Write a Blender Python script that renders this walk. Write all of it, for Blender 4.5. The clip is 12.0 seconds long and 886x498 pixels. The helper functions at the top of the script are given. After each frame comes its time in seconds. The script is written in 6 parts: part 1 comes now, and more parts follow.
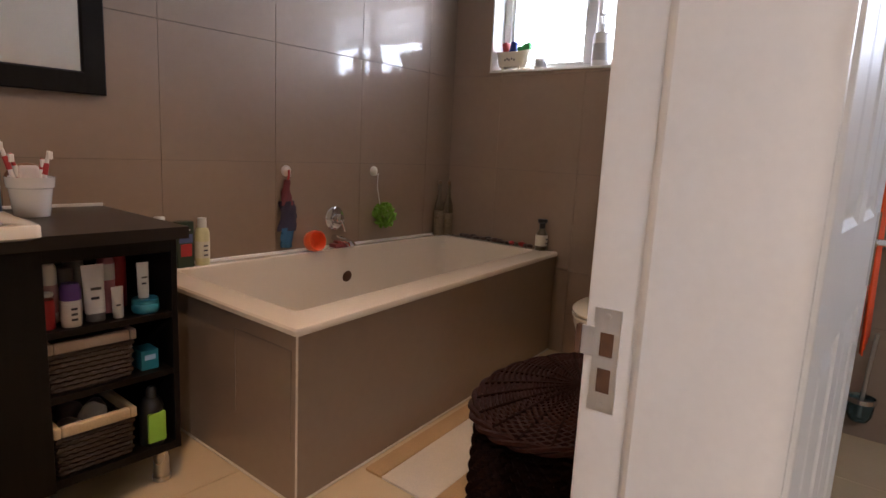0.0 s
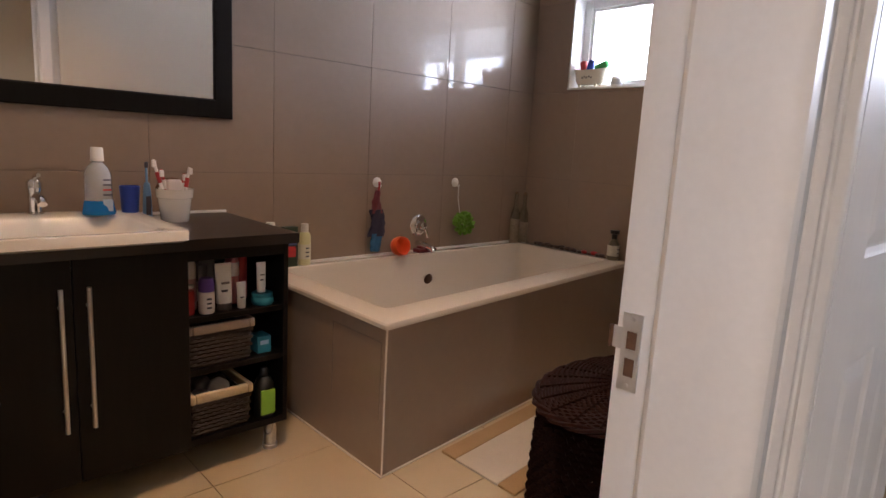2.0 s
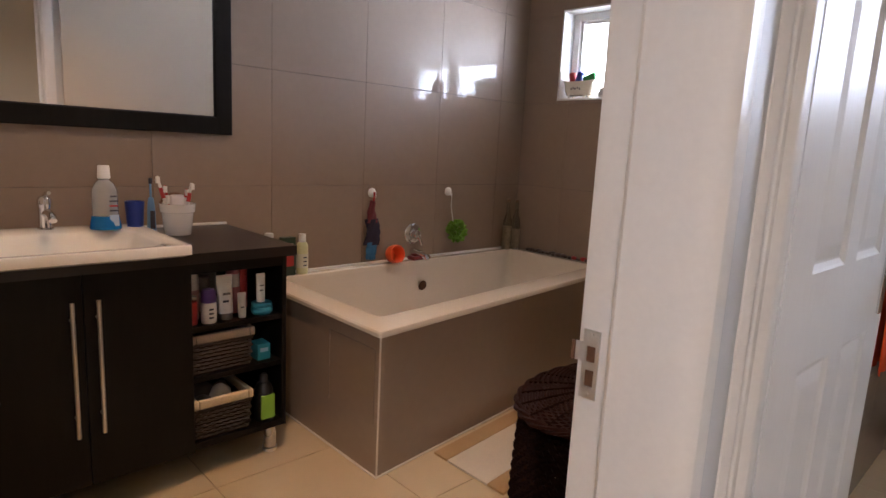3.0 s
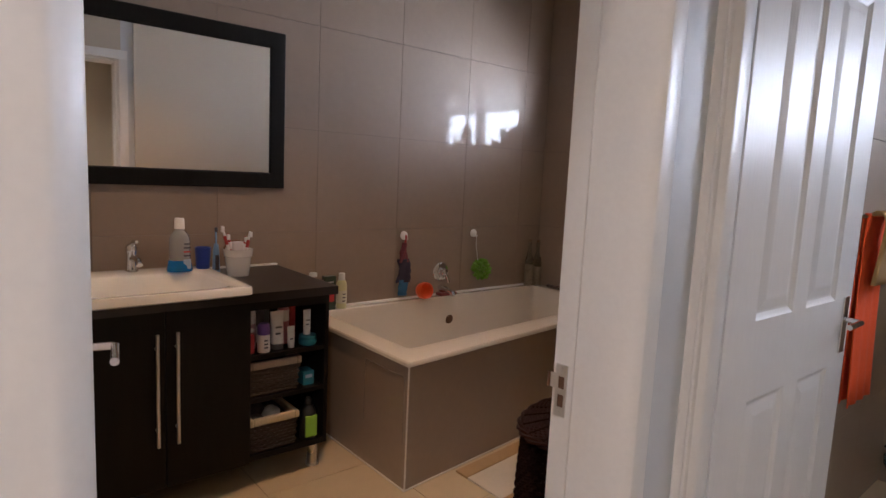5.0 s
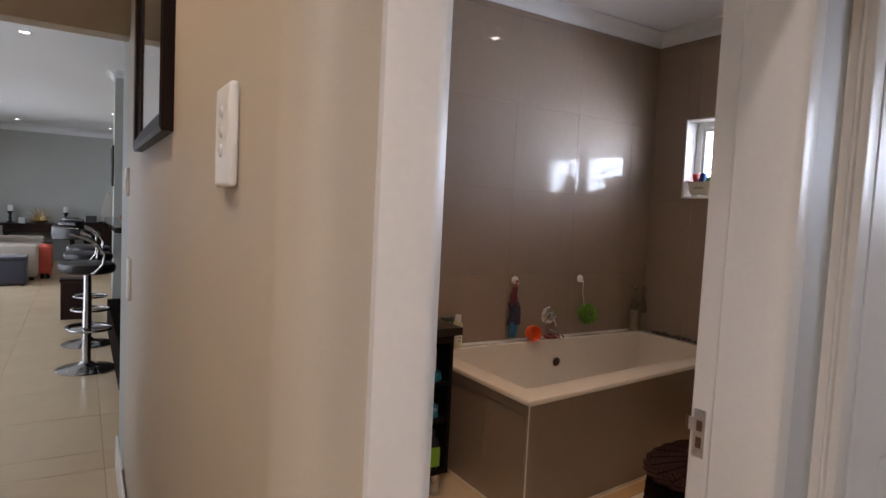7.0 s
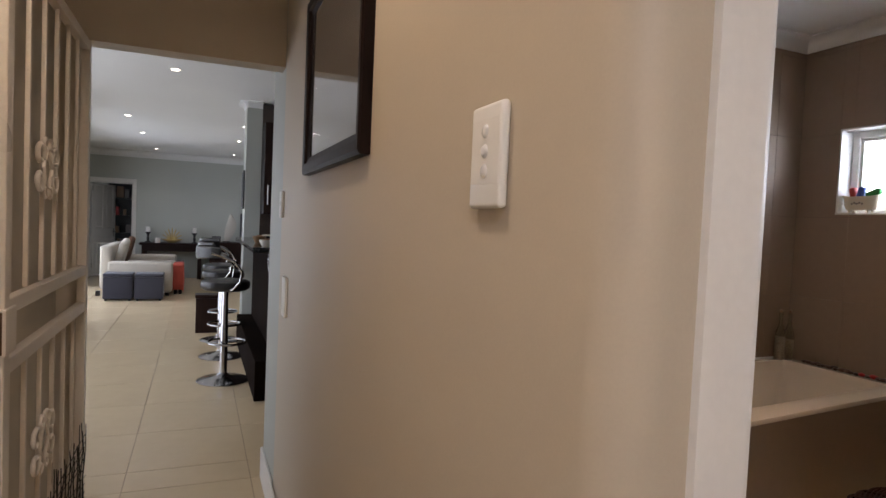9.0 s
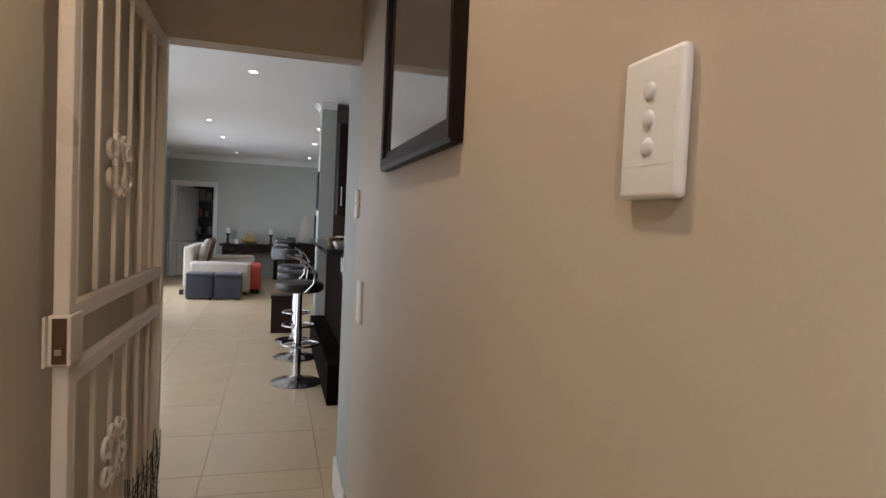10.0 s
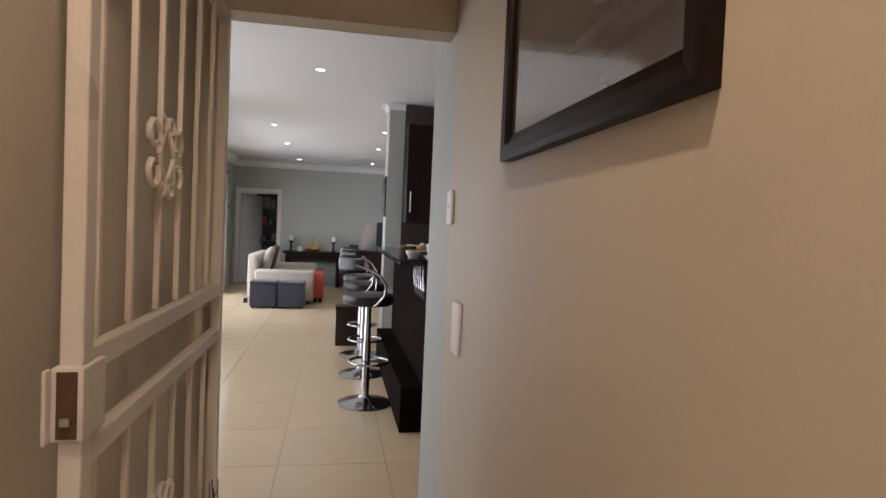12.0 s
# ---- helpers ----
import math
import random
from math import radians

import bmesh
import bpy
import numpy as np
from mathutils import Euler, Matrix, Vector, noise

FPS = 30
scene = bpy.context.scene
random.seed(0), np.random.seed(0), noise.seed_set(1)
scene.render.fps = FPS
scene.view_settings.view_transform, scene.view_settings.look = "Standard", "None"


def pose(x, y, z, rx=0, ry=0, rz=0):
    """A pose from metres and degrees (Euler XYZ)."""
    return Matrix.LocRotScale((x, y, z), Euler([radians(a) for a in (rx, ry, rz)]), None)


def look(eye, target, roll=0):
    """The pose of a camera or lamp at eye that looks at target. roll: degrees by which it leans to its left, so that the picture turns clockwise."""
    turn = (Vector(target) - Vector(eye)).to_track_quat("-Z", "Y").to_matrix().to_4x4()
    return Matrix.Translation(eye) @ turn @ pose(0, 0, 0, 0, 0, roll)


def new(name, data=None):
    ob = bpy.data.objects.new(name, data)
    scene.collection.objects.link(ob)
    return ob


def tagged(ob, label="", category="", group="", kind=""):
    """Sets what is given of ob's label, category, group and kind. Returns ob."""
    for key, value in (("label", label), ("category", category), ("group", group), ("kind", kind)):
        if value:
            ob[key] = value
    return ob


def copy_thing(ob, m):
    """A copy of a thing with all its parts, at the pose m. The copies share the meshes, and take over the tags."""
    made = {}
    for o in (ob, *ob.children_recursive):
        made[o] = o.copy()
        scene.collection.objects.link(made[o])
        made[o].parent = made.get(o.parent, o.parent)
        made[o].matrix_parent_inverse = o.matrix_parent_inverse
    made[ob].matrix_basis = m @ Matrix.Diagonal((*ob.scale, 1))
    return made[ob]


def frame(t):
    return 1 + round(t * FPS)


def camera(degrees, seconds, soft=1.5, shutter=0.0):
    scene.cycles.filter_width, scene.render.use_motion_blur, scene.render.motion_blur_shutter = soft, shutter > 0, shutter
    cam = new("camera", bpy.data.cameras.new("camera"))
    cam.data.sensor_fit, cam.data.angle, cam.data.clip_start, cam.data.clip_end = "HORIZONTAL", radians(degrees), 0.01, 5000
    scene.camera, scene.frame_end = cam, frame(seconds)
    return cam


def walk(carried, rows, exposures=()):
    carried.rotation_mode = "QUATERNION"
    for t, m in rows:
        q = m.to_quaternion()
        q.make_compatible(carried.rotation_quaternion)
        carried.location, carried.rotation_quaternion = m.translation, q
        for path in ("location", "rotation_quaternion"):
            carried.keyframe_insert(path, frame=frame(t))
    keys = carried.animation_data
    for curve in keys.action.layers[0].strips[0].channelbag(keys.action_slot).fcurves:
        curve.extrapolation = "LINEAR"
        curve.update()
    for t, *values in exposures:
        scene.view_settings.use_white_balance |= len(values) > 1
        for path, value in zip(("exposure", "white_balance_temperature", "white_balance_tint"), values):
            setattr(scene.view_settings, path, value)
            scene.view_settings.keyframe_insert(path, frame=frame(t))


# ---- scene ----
cam = camera(73.9, 12.0)
PATH = [
    (0, (0.039, -0.009, 1.094), (-1.201, 1.523, 0.758), 2.9),
    (0.5, (0.048, -0.036, 1.097), (-1.271, 1.429, 0.761), 3.0),
    (1, (0.087, -0.075, 1.11), (-1.284, 1.342, 0.771), 3.1),
    (1.5, (0.14, -0.126, 1.131), (-1.271, 1.25, 0.792), 3.1),
    (2, (0.192, -0.178, 1.151), (-1.239, 1.177, 0.812), 3.2),
    (2.5, (0.233, -0.211, 1.178), (-1.196, 1.148, 0.841), 3.0),
    (3, (0.28, -0.224, 1.207), (-1.149, 1.135, 0.871), 2.9),
    (5, (0.547, -0.406, 1.318), (-0.972, 0.873, 1.072), 2.7),
    (5.5, (0.582, -0.443, 1.34), (-1.002, 0.758, 1.123), 2.8),
    (6, (0.613, -0.518, 1.36), (-1.027, 0.613, 1.176), 2.9),
    (6.5, (0.625, -0.597, 1.372), (-1.048, 0.487, 1.218), 3.0),
    (8.5, (0.572, -0.827, 1.368), (-1.222, 0.054, 1.285), 2.3),
    (9, (0.489, -0.843, 1.365), (-1.356, -0.075, 1.284), 2.5),
    (9.5, (0.388, -0.846, 1.359), (-1.502, -0.197, 1.276), 2.5),
    (10, (0.287, -0.832, 1.358), (-1.634, -0.283, 1.274), 2.6),
    (10.5, (0.189, -0.824, 1.349), (-1.751, -0.344, 1.268), 2.6),
    (11, (0.064, -0.849, 1.349), (-1.889, -0.424, 1.271), 2.6),
    (11.5, (-0.081, -0.88, 1.355), (-2.042, -0.493, 1.279), 2.5),
    (12, (-0.198, -0.893, 1.352), (-2.164, -0.531, 1.283), 2.5),
]

EXPOSURES = [(0, 0.22, 6150, 21), (3, 0.26, 6100, 21), (5, -0.04, 6100, 21), (5.5, -0.18, 6100, 21), (6.5, -0.22, 6150, 20), (9, -0.16, 6250, 18), (10.5, -0.02, 6350, 18), (12, 0.12, 6500, 20)]
walk(cam, [(t, look(eye, target, roll)) for t, eye, target, roll in PATH], EXPOSURES)

# ---- world and large lights ----
world = bpy.data.worlds.new("sky")
scene.world = world
world.use_nodes = True
wn = world.node_tree
sky = wn.nodes.new("ShaderNodeTexSky")
sky.sky_type = "NISHITA"
sky.sun_disc = False
sky.sun_elevation, sky.sun_rotation = radians(40), radians(60)
wn.nodes["Background"].inputs["Strength"].default_value = 0.10
wn.links.new(sky.outputs["Color"], wn.nodes["Background"].inputs["Color"])


def area(name, eye, target, sx, sy, watts, colour):
    d = bpy.data.lights.new(name, "AREA")
    d.shape, d.size, d.size_y, d.energy, d.color = "RECTANGLE", sx, sy, watts, colour
    ob = new(name, d)
    ob.matrix_world = look(eye, target)
    return ob


def spot(name, x, y, z, watts, colour, angle=110, blend=0.7, radius=0.03):
    d = bpy.data.lights.new(name, "SPOT")
    d.energy, d.color, d.spot_size, d.spot_blend, d.shadow_soft_size = watts, colour, radians(angle), blend, radius
    ob = new(name, d)
    ob.location = (x, y, z)
    return ob


DAY = (0.80, 0.90, 1.0)
WARM = (1.0, 0.82, 0.60)
BATHWARM = (1.0, 0.76, 0.49)
COOL = (1.0, 0.93, 0.84)
NEUTRAL = (0.99, 0.96, 0.93)
area("daylight_bath_window", (-1.20, 4.05, 1.62), (-1.20, 0.0, 1.62), 3.4, 0.78, 270, DAY)
area("daylight_wc_window", (0.72, 3.16, 1.86), (0.72, 0.0, 1.3), 0.8, 0.75, 48, DAY)
area("daylight_patio_door", (-9.6, -3.38, 1.15), (-9.6, -1.5, -0.25), 3.6, 2.1, 78, DAY)
# fill through an added, unseen opening: lights the bar and the corridor's wall end
area("daylight_side_door", (-5.0, -3.38, 1.15), (-4.6, 0.0, 0.6), 2.6, 2.1, 26, DAY)
# recessed ceiling spots: x, y, ceiling height, watts, colour
BATH_SPOTS = [(-1.47, 2.0), (-1.12, 0.55)]
# corridor lamp first; the other two are unseen fill, added to brighten the lobby
HALL_AND_FILL_SPOTS = [(-0.45, -0.95), (1.48, -1.18), (0.28, -0.30)]
LIVING_SPOTS = [(-5.20, -1.06), (-8.25, -1.73), (-9.99, -1.70), (-12.38, -1.64), (-8.24, -0.27), (-10.0, -0.25), (-12.38, -0.20)]
BATH_CEIL, HALL_CEIL, LIVING_CEIL = 2.70, 2.60, 2.615
for (sx, sy), watts, colour in zip(BATH_SPOTS, (24, 66), (BATHWARM, (1.0, 0.61, 0.28))):
    spot("spot_bath", sx, sy, BATH_CEIL - 0.03, watts, colour, 104, 1.0)
for (sx, sy), watts, colour in zip(HALL_AND_FILL_SPOTS, (38, 84, 14), (WARM, NEUTRAL, COOL)):
    spot("spot_hall", sx, sy, HALL_CEIL - 0.03, watts, colour, 150, 0.6)
for sx, sy in LIVING_SPOTS:
    spot("spot_living", sx, sy, LIVING_CEIL - 0.03, 22 if sx > -6 else 9, COOL, 110)

# ---- materials ----


def material(name, colour, rough=0.5, metal=0.0, scale=30.0, amount=0.10, bump=0.0, bump_scale=None, coarse=3.0,
             spec=0.5, coat=0.0, sheen=0.0, per_piece=0.0, rough_var=0.08, stretch=(1, 1, 1), glaze=0.08):
    """A painted, ceramic, metal or woven surface with grain and large soft variation."""
    m = bpy.data.materials.new(name)
    m.use_nodes = True
    nt = m.node_tree
    n, l = nt.nodes, nt.links
    p = n["Principled BSDF"]
    tc = n.new("ShaderNodeTexCoord")
    mp = n.new("ShaderNodeMapping")
    mp.inputs["Scale"].default_value = stretch
    l.new(tc.outputs["Object"], mp.inputs["Vector"])
    fine = n.new("ShaderNodeTexNoise")
    fine.inputs["Scale"].default_value, fine.inputs["Detail"].default_value = scale, 5
    big = n.new("ShaderNodeTexNoise")
    big.inputs["Scale"].default_value, big.inputs["Detail"].default_value = coarse, 3
    l.new(mp.outputs["Vector"], fine.inputs["Vector"])
    l.new(tc.outputs["Object"], big.inputs["Vector"])
    add = n.new("ShaderNodeMath")
    add.operation = "ADD"
    l.new(fine.outputs["Fac"], add.inputs[0])
    l.new(big.outputs["Fac"], add.inputs[1])
    ramp = n.new("ShaderNodeMapRange")
    ramp.inputs["From Min"].default_value, ramp.inputs["From Max"].default_value = 0.6, 1.4
    ramp.inputs["To Min"].default_value, ramp.inputs["To Max"].default_value = 1 - amount, 1 + amount
    l.new(add.outputs[0], ramp.inputs["Value"])
    last = ramp.outputs["Result"]
    if per_piece:
        info = n.new("ShaderNodeObjectInfo")
        r2 = n.new("ShaderNodeMapRange")
        r2.inputs["To Min"].default_value, r2.inputs["To Max"].default_value = 1 - per_piece, 1 + per_piece
        l.new(info.outputs["Random"], r2.inputs["Value"])
        mul = n.new("ShaderNodeMath")
        mul.operation = "MULTIPLY"
        l.new(last, mul.inputs[0])
        l.new(r2.outputs["Result"], mul.inputs[1])
        last = mul.outputs[0]
    mix = n.new("ShaderNodeVectorMath")
    mix.operation = "SCALE"
    mix.inputs[0].default_value = colour
    l.new(last, mix.inputs["Scale"])
    l.new(mix.outputs[0], p.inputs["Base Color"])
    rr = n.new("ShaderNodeMapRange")
    rr.inputs["To Min"].default_value, rr.inputs["To Max"].default_value = max(0.02, rough - rough_var), min(1, rough + rough_var)
    l.new(big.outputs["Fac"], rr.inputs["Value"])
    l.new(rr.outputs["Result"], p.inputs["Roughness"])
    p.inputs["Metallic"].default_value = metal
    p.inputs["Specular IOR Level"].default_value = spec
    p.inputs["Coat Weight"].default_value = coat
    p.inputs["Coat Roughness"].default_value = glaze
    p.inputs["Sheen Weight"].default_value = sheen
    if bump:
        bn = n.new("ShaderNodeTexNoise")
        bn.inputs["Scale"].default_value, bn.inputs["Detail"].default_value = bump_scale or scale, 4
        l.new(mp.outputs["Vector"], bn.inputs["Vector"])
        bp = n.new("ShaderNodeBump")
        bp.inputs["Strength"].default_value, bp.inputs["Distance"].default_value = bump, 0.004
        l.new(bn.outputs["Fac"], bp.inputs["Height"])
        l.new(bp.outputs["Normal"], p.inputs["Normal"])
    return m


def clear(name, colour, rough=0.02, ior=1.45):
    m = bpy.data.materials.new(name)
    m.use_nodes = True
    p = m.node_tree.nodes["Principled BSDF"]
    p.inputs["Base Color"].default_value = (*colour, 1)
    p.inputs["Transmission Weight"].default_value = 1
    p.inputs["Roughness"].default_value = rough
    p.inputs["IOR"].default_value = ior
    return m


def glow(name, colour, strength):
    m = bpy.data.materials.new(name)
    m.use_nodes = True
    p = m.node_tree.nodes["Principled BSDF"]
    p.inputs["Base Color"].default_value = (*colour, 1)
    p.inputs["Emission Color"].default_value = (*colour, 1)
    p.inputs["Emission Strength"].default_value = strength
    return m


def wood(name, colour, rough=0.35, stretch=(14, 14, 1.2), amount=0.35, coat=0.0, spec=0.5):
    return material(name, colour, rough, scale=4, amount=amount, bump=0.06, bump_scale=9, coarse=1.5, stretch=stretch, coat=coat, spec=spec)


PAINT_WALL = material("cream_wall_paint", (0.51, 0.44, 0.345), 0.55, scale=240, amount=0.035, bump=0.025, bump_scale=260, coarse=1.6)
PAINT_LIVING = material("pale_grey_green_wall_paint", (0.42, 0.44, 0.41), 0.6, scale=160, amount=0.05, bump=0.08, bump_scale=200, coarse=1.2)
PAINT_CEIL = material("white_ceiling_paint", (0.74, 0.75, 0.75), 0.7, scale=120, amount=0.04, bump=0.05, bump_scale=150, coarse=1.0)
PAINT_STRIP = material("pale_grey_wall_paint", (0.56, 0.57, 0.58), 0.55, scale=200, amount=0.04, bump=0.04, bump_scale=220, coarse=1.6)
PAINT_TRIM = material("white_gloss_trim_paint", (0.74, 0.72, 0.69), 0.36, rough_var=0.03, scale=90, amount=0.035, bump=0.06, bump_scale=60, coarse=4)
PAINT_DOOR = material("white_gloss_door_paint", (0.76, 0.75, 0.74), 0.36, rough_var=0.03, scale=120, amount=0.03, bump=0.10, bump_scale=130, coarse=4, stretch=(1, 1, 0.12), spec=0.28)
TILE_WALL = material("greige_glazed_wall_tile", (0.274, 0.200, 0.145), 0.50, scale=26, amount=0.05, coarse=2.2, per_piece=0.02, rough_var=0.03, bump=0.012, bump_scale=7, coat=0.75, glaze=0.035, spec=0.42)
GROUT = material("beige_grout", (0.20, 0.16, 0.122), 0.85, scale=200, amount=0.15)
TILE_FLOOR = material("cream_porcelain_floor_tile", (0.60, 0.475, 0.31), 0.20, scale=14, amount=0.035, coarse=2.5, per_piece=0.025)
GROUT_FLOOR = material("brown_floor_grout", (0.36, 0.28, 0.19), 0.9, scale=200, amount=0.2)
ENAMEL = material("white_bath_acrylic", (0.66, 0.59, 0.50), 0.16, scale=60, amount=0.02, coarse=3, coat=0.3)
CERAMIC = material("white_glazed_ceramic", (0.80, 0.78, 0.74), 0.10, scale=60, amount=0.02, coat=0.4)
CERAMIC_CREAM = material("ivory_glazed_ceramic", (0.72, 0.66, 0.53), 0.12, scale=60, amount=0.02, coat=0.4)
ESPRESSO = wood("espresso_stained_wood", (0.0055, 0.0040, 0.0034), 0.48, amount=0.4, spec=0.20)
ESPRESSO_TOP = wood("espresso_worktop", (0.013, 0.009, 0.008), 0.30, stretch=(14, 1.2, 14), amount=0.4)
DARK_WOOD = wood("dark_mahogany", (0.020, 0.009, 0.007), 0.42, amount=0.4, spec=0.2)
CHROME = material("polished_chrome", (0.78, 0.78, 0.79), 0.08, metal=1.0, scale=80, amount=0.03, rough_var=0.03)
# chrome with its colour darkened to tone down the patio light it reflects
CHROME_DIMMED = material("dimmed_chrome", (0.46, 0.46, 0.47), 0.16, metal=1.0, scale=80, amount=0.06, rough_var=0.05)
STEEL = material("brushed_steel", (0.62, 0.61, 0.59), 0.30, metal=1.0, scale=200, amount=0.08, stretch=(1, 1, 0.1))
DARK_HOLE = material("bare_brown_cavity", (0.09, 0.042, 0.02), 0.9, scale=60, amount=0.3)
BLACK = material("black_satin_plastic", (0.012, 0.012, 0.013), 0.35, scale=90, amount=0.1)
LEATHER = material("black_faux_leather", (0.014, 0.014, 0.016), 0.38, scale=300, amount=0.15, bump=0.2, bump_scale=350)
WICKER = material("dark_brown_wicker", (0.014, 0.0058, 0.0042), 0.8, spec=0.04, scale=120, amount=0.45, bump=0.3, bump_scale=180, coarse=9)
WICKER_RED = material("reddish_brown_willow_cane", (0.024, 0.0082, 0.0058), 0.6, spec=0.07, scale=120, amount=0.4, bump=0.3, bump_scale=180, coarse=9)
MIRROR = material("silvered_mirror", (0.86, 0.86, 0.85), 0.01, metal=1.0, scale=2, amount=0.0, rough_var=0.0)
GLASS = clear("window_glass", (0.95, 0.97, 0.97), 0.0)
FABRIC_CREAM = material("cream_upholstery", (0.46, 0.41, 0.34), 0.85, scale=350, amount=0.12, bump=0.3, bump_scale=400, sheen=0.3)
FABRIC_DARK = material("charcoal_upholstery", (0.030, 0.030, 0.045), 0.8, scale=350, amount=0.15, bump=0.3, bump_scale=400, sheen=0.2)
PLASTIC_WHITE = material("white_switch_plastic", (0.80, 0.79, 0.76), 0.3, scale=60, amount=0.02)
LAMP_GLOW = glow("lit_lamp_face", (1.0, 0.90, 0.74), 40.0)
OUTSIDE = glow("bright_overcast_outside", (0.93, 0.97, 1.0), 2.2)

# ---- mesh helpers ----


def placed(ob):
    """Where an object stands in the world."""
    return ob.matrix_basis.copy() if ob.parent is None else placed(ob.parent) @ ob.matrix_parent_inverse @ ob.matrix_basis


def link(name, bm, mat, parent=None, label="", smooth=None):
    me = bpy.data.meshes.new(name)
    bm.to_mesh(me)
    bm.free()
    if smooth is not None:
        me.shade_smooth()
        me.set_sharp_from_angle(angle=radians(smooth))
    for m in (mat if isinstance(mat, (list, tuple)) else [mat]):
        me.materials.append(m)
    ob = new(name, me)
    if parent is not None:
        ob.parent = parent
        ob.matrix_parent_inverse = placed(parent).inverted()
    if label:
        ob["label"] = label
    return ob


def part(name, bm, mat, parent, label="", smooth=None):
    return link(name, bm, mat, parent, label, smooth)


def base(name, m=None):
    """An empty at the foot of a thing."""
    ob = new(name)
    ob.empty_display_size = 0.05
    ob.matrix_basis = m or Matrix()
    return ob


def block(x0, x1, y0, y1, z0, z1, bevel=0.0, segments=2, bm=None):
    bm = bm or bmesh.new()
    r = bmesh.ops.create_cube(bm, size=1)
    vs = r["verts"]
    bmesh.ops.scale(bm, vec=(x1 - x0, y1 - y0, z1 - z0), verts=vs)
    bmesh.ops.translate(bm, vec=((x0 + x1) / 2, (y0 + y1) / 2, (z0 + z1) / 2), verts=vs)
    if bevel:
        es = {e for v in vs for e in v.link_edges}
        bmesh.ops.bevel(bm, geom=list(es), offset=bevel, segments=segments, profile=0.5, affect="EDGES", clamp_overlap=True)
    return bm


def turned(profile, n=24, bm=None, at=(0, 0, 0), squash=1.0):
    """A solid of revolution round z from (radius, height) pairs."""
    bm = bm or bmesh.new()
    rings = []
    for r, z in profile:
        if r < 1e-5:
            rings.append([bm.verts.new((at[0], at[1], at[2] + z))])
        else:
            rings.append([bm.verts.new((at[0] + r * math.cos(2 * math.pi * k / n), at[1] + squash * r * math.sin(2 * math.pi * k / n), at[2] + z)) for k in range(n)])
    for a, b in zip(rings, rings[1:]):
        for k in range(n):
            j = (k + 1) % n
            if len(a) == 1 and len(b) == 1:
                continue
            if len(a) == 1:
                bm.faces.new((a[0], b[j], b[k]))
            elif len(b) == 1:
                bm.faces.new((a[k], a[j], b[0]))
            else:
                bm.faces.new((a[k], a[j], b[j], b[k]))
    bmesh.ops.recalc_face_normals(bm, faces=bm.faces[:])
    return bm


def rod(points, r, n=8, bm=None, closed=False, taper=None):
    """A round bar along points."""
    bm = bm or bmesh.new()
    pts = [Vector(p) for p in points]
    rings = []
    up = None
    for i, p in enumerate(pts):
        if closed:
            d = (pts[(i + 1) % len(pts)] - pts[i - 1]).normalized()
        else:
            d = (pts[min(i + 1, len(pts) - 1)] - pts[max(i - 1, 0)]).normalized()
        if up is None:
            up = Vector((0, 0, 1)) if abs(d.z) < 0.9 else Vector((1, 0, 0))
        side = d.cross(up).normalized()
        up = side.cross(d).normalized()
        rad = r if taper is None else r * taper(i / max(1, len(pts) - 1))
        rings.append([bm.verts.new(p + rad * (math.cos(2 * math.pi * k / n) * side + math.sin(2 * math.pi * k / n) * up)) for k in range(n)])
    pairs = list(zip(rings, rings[1:])) + ([(rings[-1], rings[0])] if closed else [])
    for a, b in pairs:
        for k in range(n):
            j = (k + 1) % n
            bm.faces.new((a[k], a[j], b[j], b[k]))
    if not closed:
        bm.faces.new(rings[0][::-1])
        bm.faces.new(rings[-1])
    bmesh.ops.recalc_face_normals(bm, faces=bm.faces[:])
    return bm


def prism(outline, z0, z1, bm=None):
    """An outline of (x, y) pairs drawn up from z0 to z1."""
    bm = bm or bmesh.new()
    lo = [bm.verts.new((x, y, z0)) for x, y in outline]
    hi = [bm.verts.new((x, y, z1)) for x, y in outline]
    k = len(lo)
    fs = [bm.faces.new(lo[::-1]), bm.faces.new(hi)]
    for i in range(k):
        j = (i + 1) % k
        fs.append(bm.faces.new((lo[i], lo[j], hi[j], hi[i])))
    bmesh.ops.recalc_face_normals(bm, faces=fs)
    return bm


def along(bm, m):
    bmesh.ops.transform(bm, matrix=m, verts=bm.verts[:])
    return bm


def setting(name, bm, mat, label, category, smooth=None):
    return tagged(link(name, bm, mat, smooth=smooth), label, category, kind="structure")


def cornice(name, a, b, inward, z, size=0.09, mat=None):
    """A coved plaster moulding under a ceiling, from a to b, standing out along inward."""
    a, b, i = Vector((*a, 0)), Vector((*b, 0)), Vector((*inward, 0))
    sec = [(0, 0), (0, -size), (0.012, -size)]
    for k in range(7):
        t = k / 6 * math.pi / 2
        sec.append((0.012 + (size - 0.024) * (1 - math.cos(t)), -size + 0.012 + (size - 0.024) * math.sin(t)))
    sec += [(size, -0.012), (size, 0)]
    bm = bmesh.new()
    rows = [[bm.verts.new(p + i * u + Vector((0, 0, z + w))) for u, w in sec] for p in (a, b)]
    for k in range(len(sec)):
        j = (k + 1) % len(sec)
        bm.faces.new((rows[0][k], rows[0][j], rows[1][j], rows[1][k]))
    bm.faces.new(rows[0])
    bm.faces.new(rows[1][::-1])
    bmesh.ops.recalc_face_normals(bm, faces=bm.faces[:])
    return setting(name, bm, mat or PAINT_CEIL, "white coved plaster cornice under the ceiling", "cornice", 30)

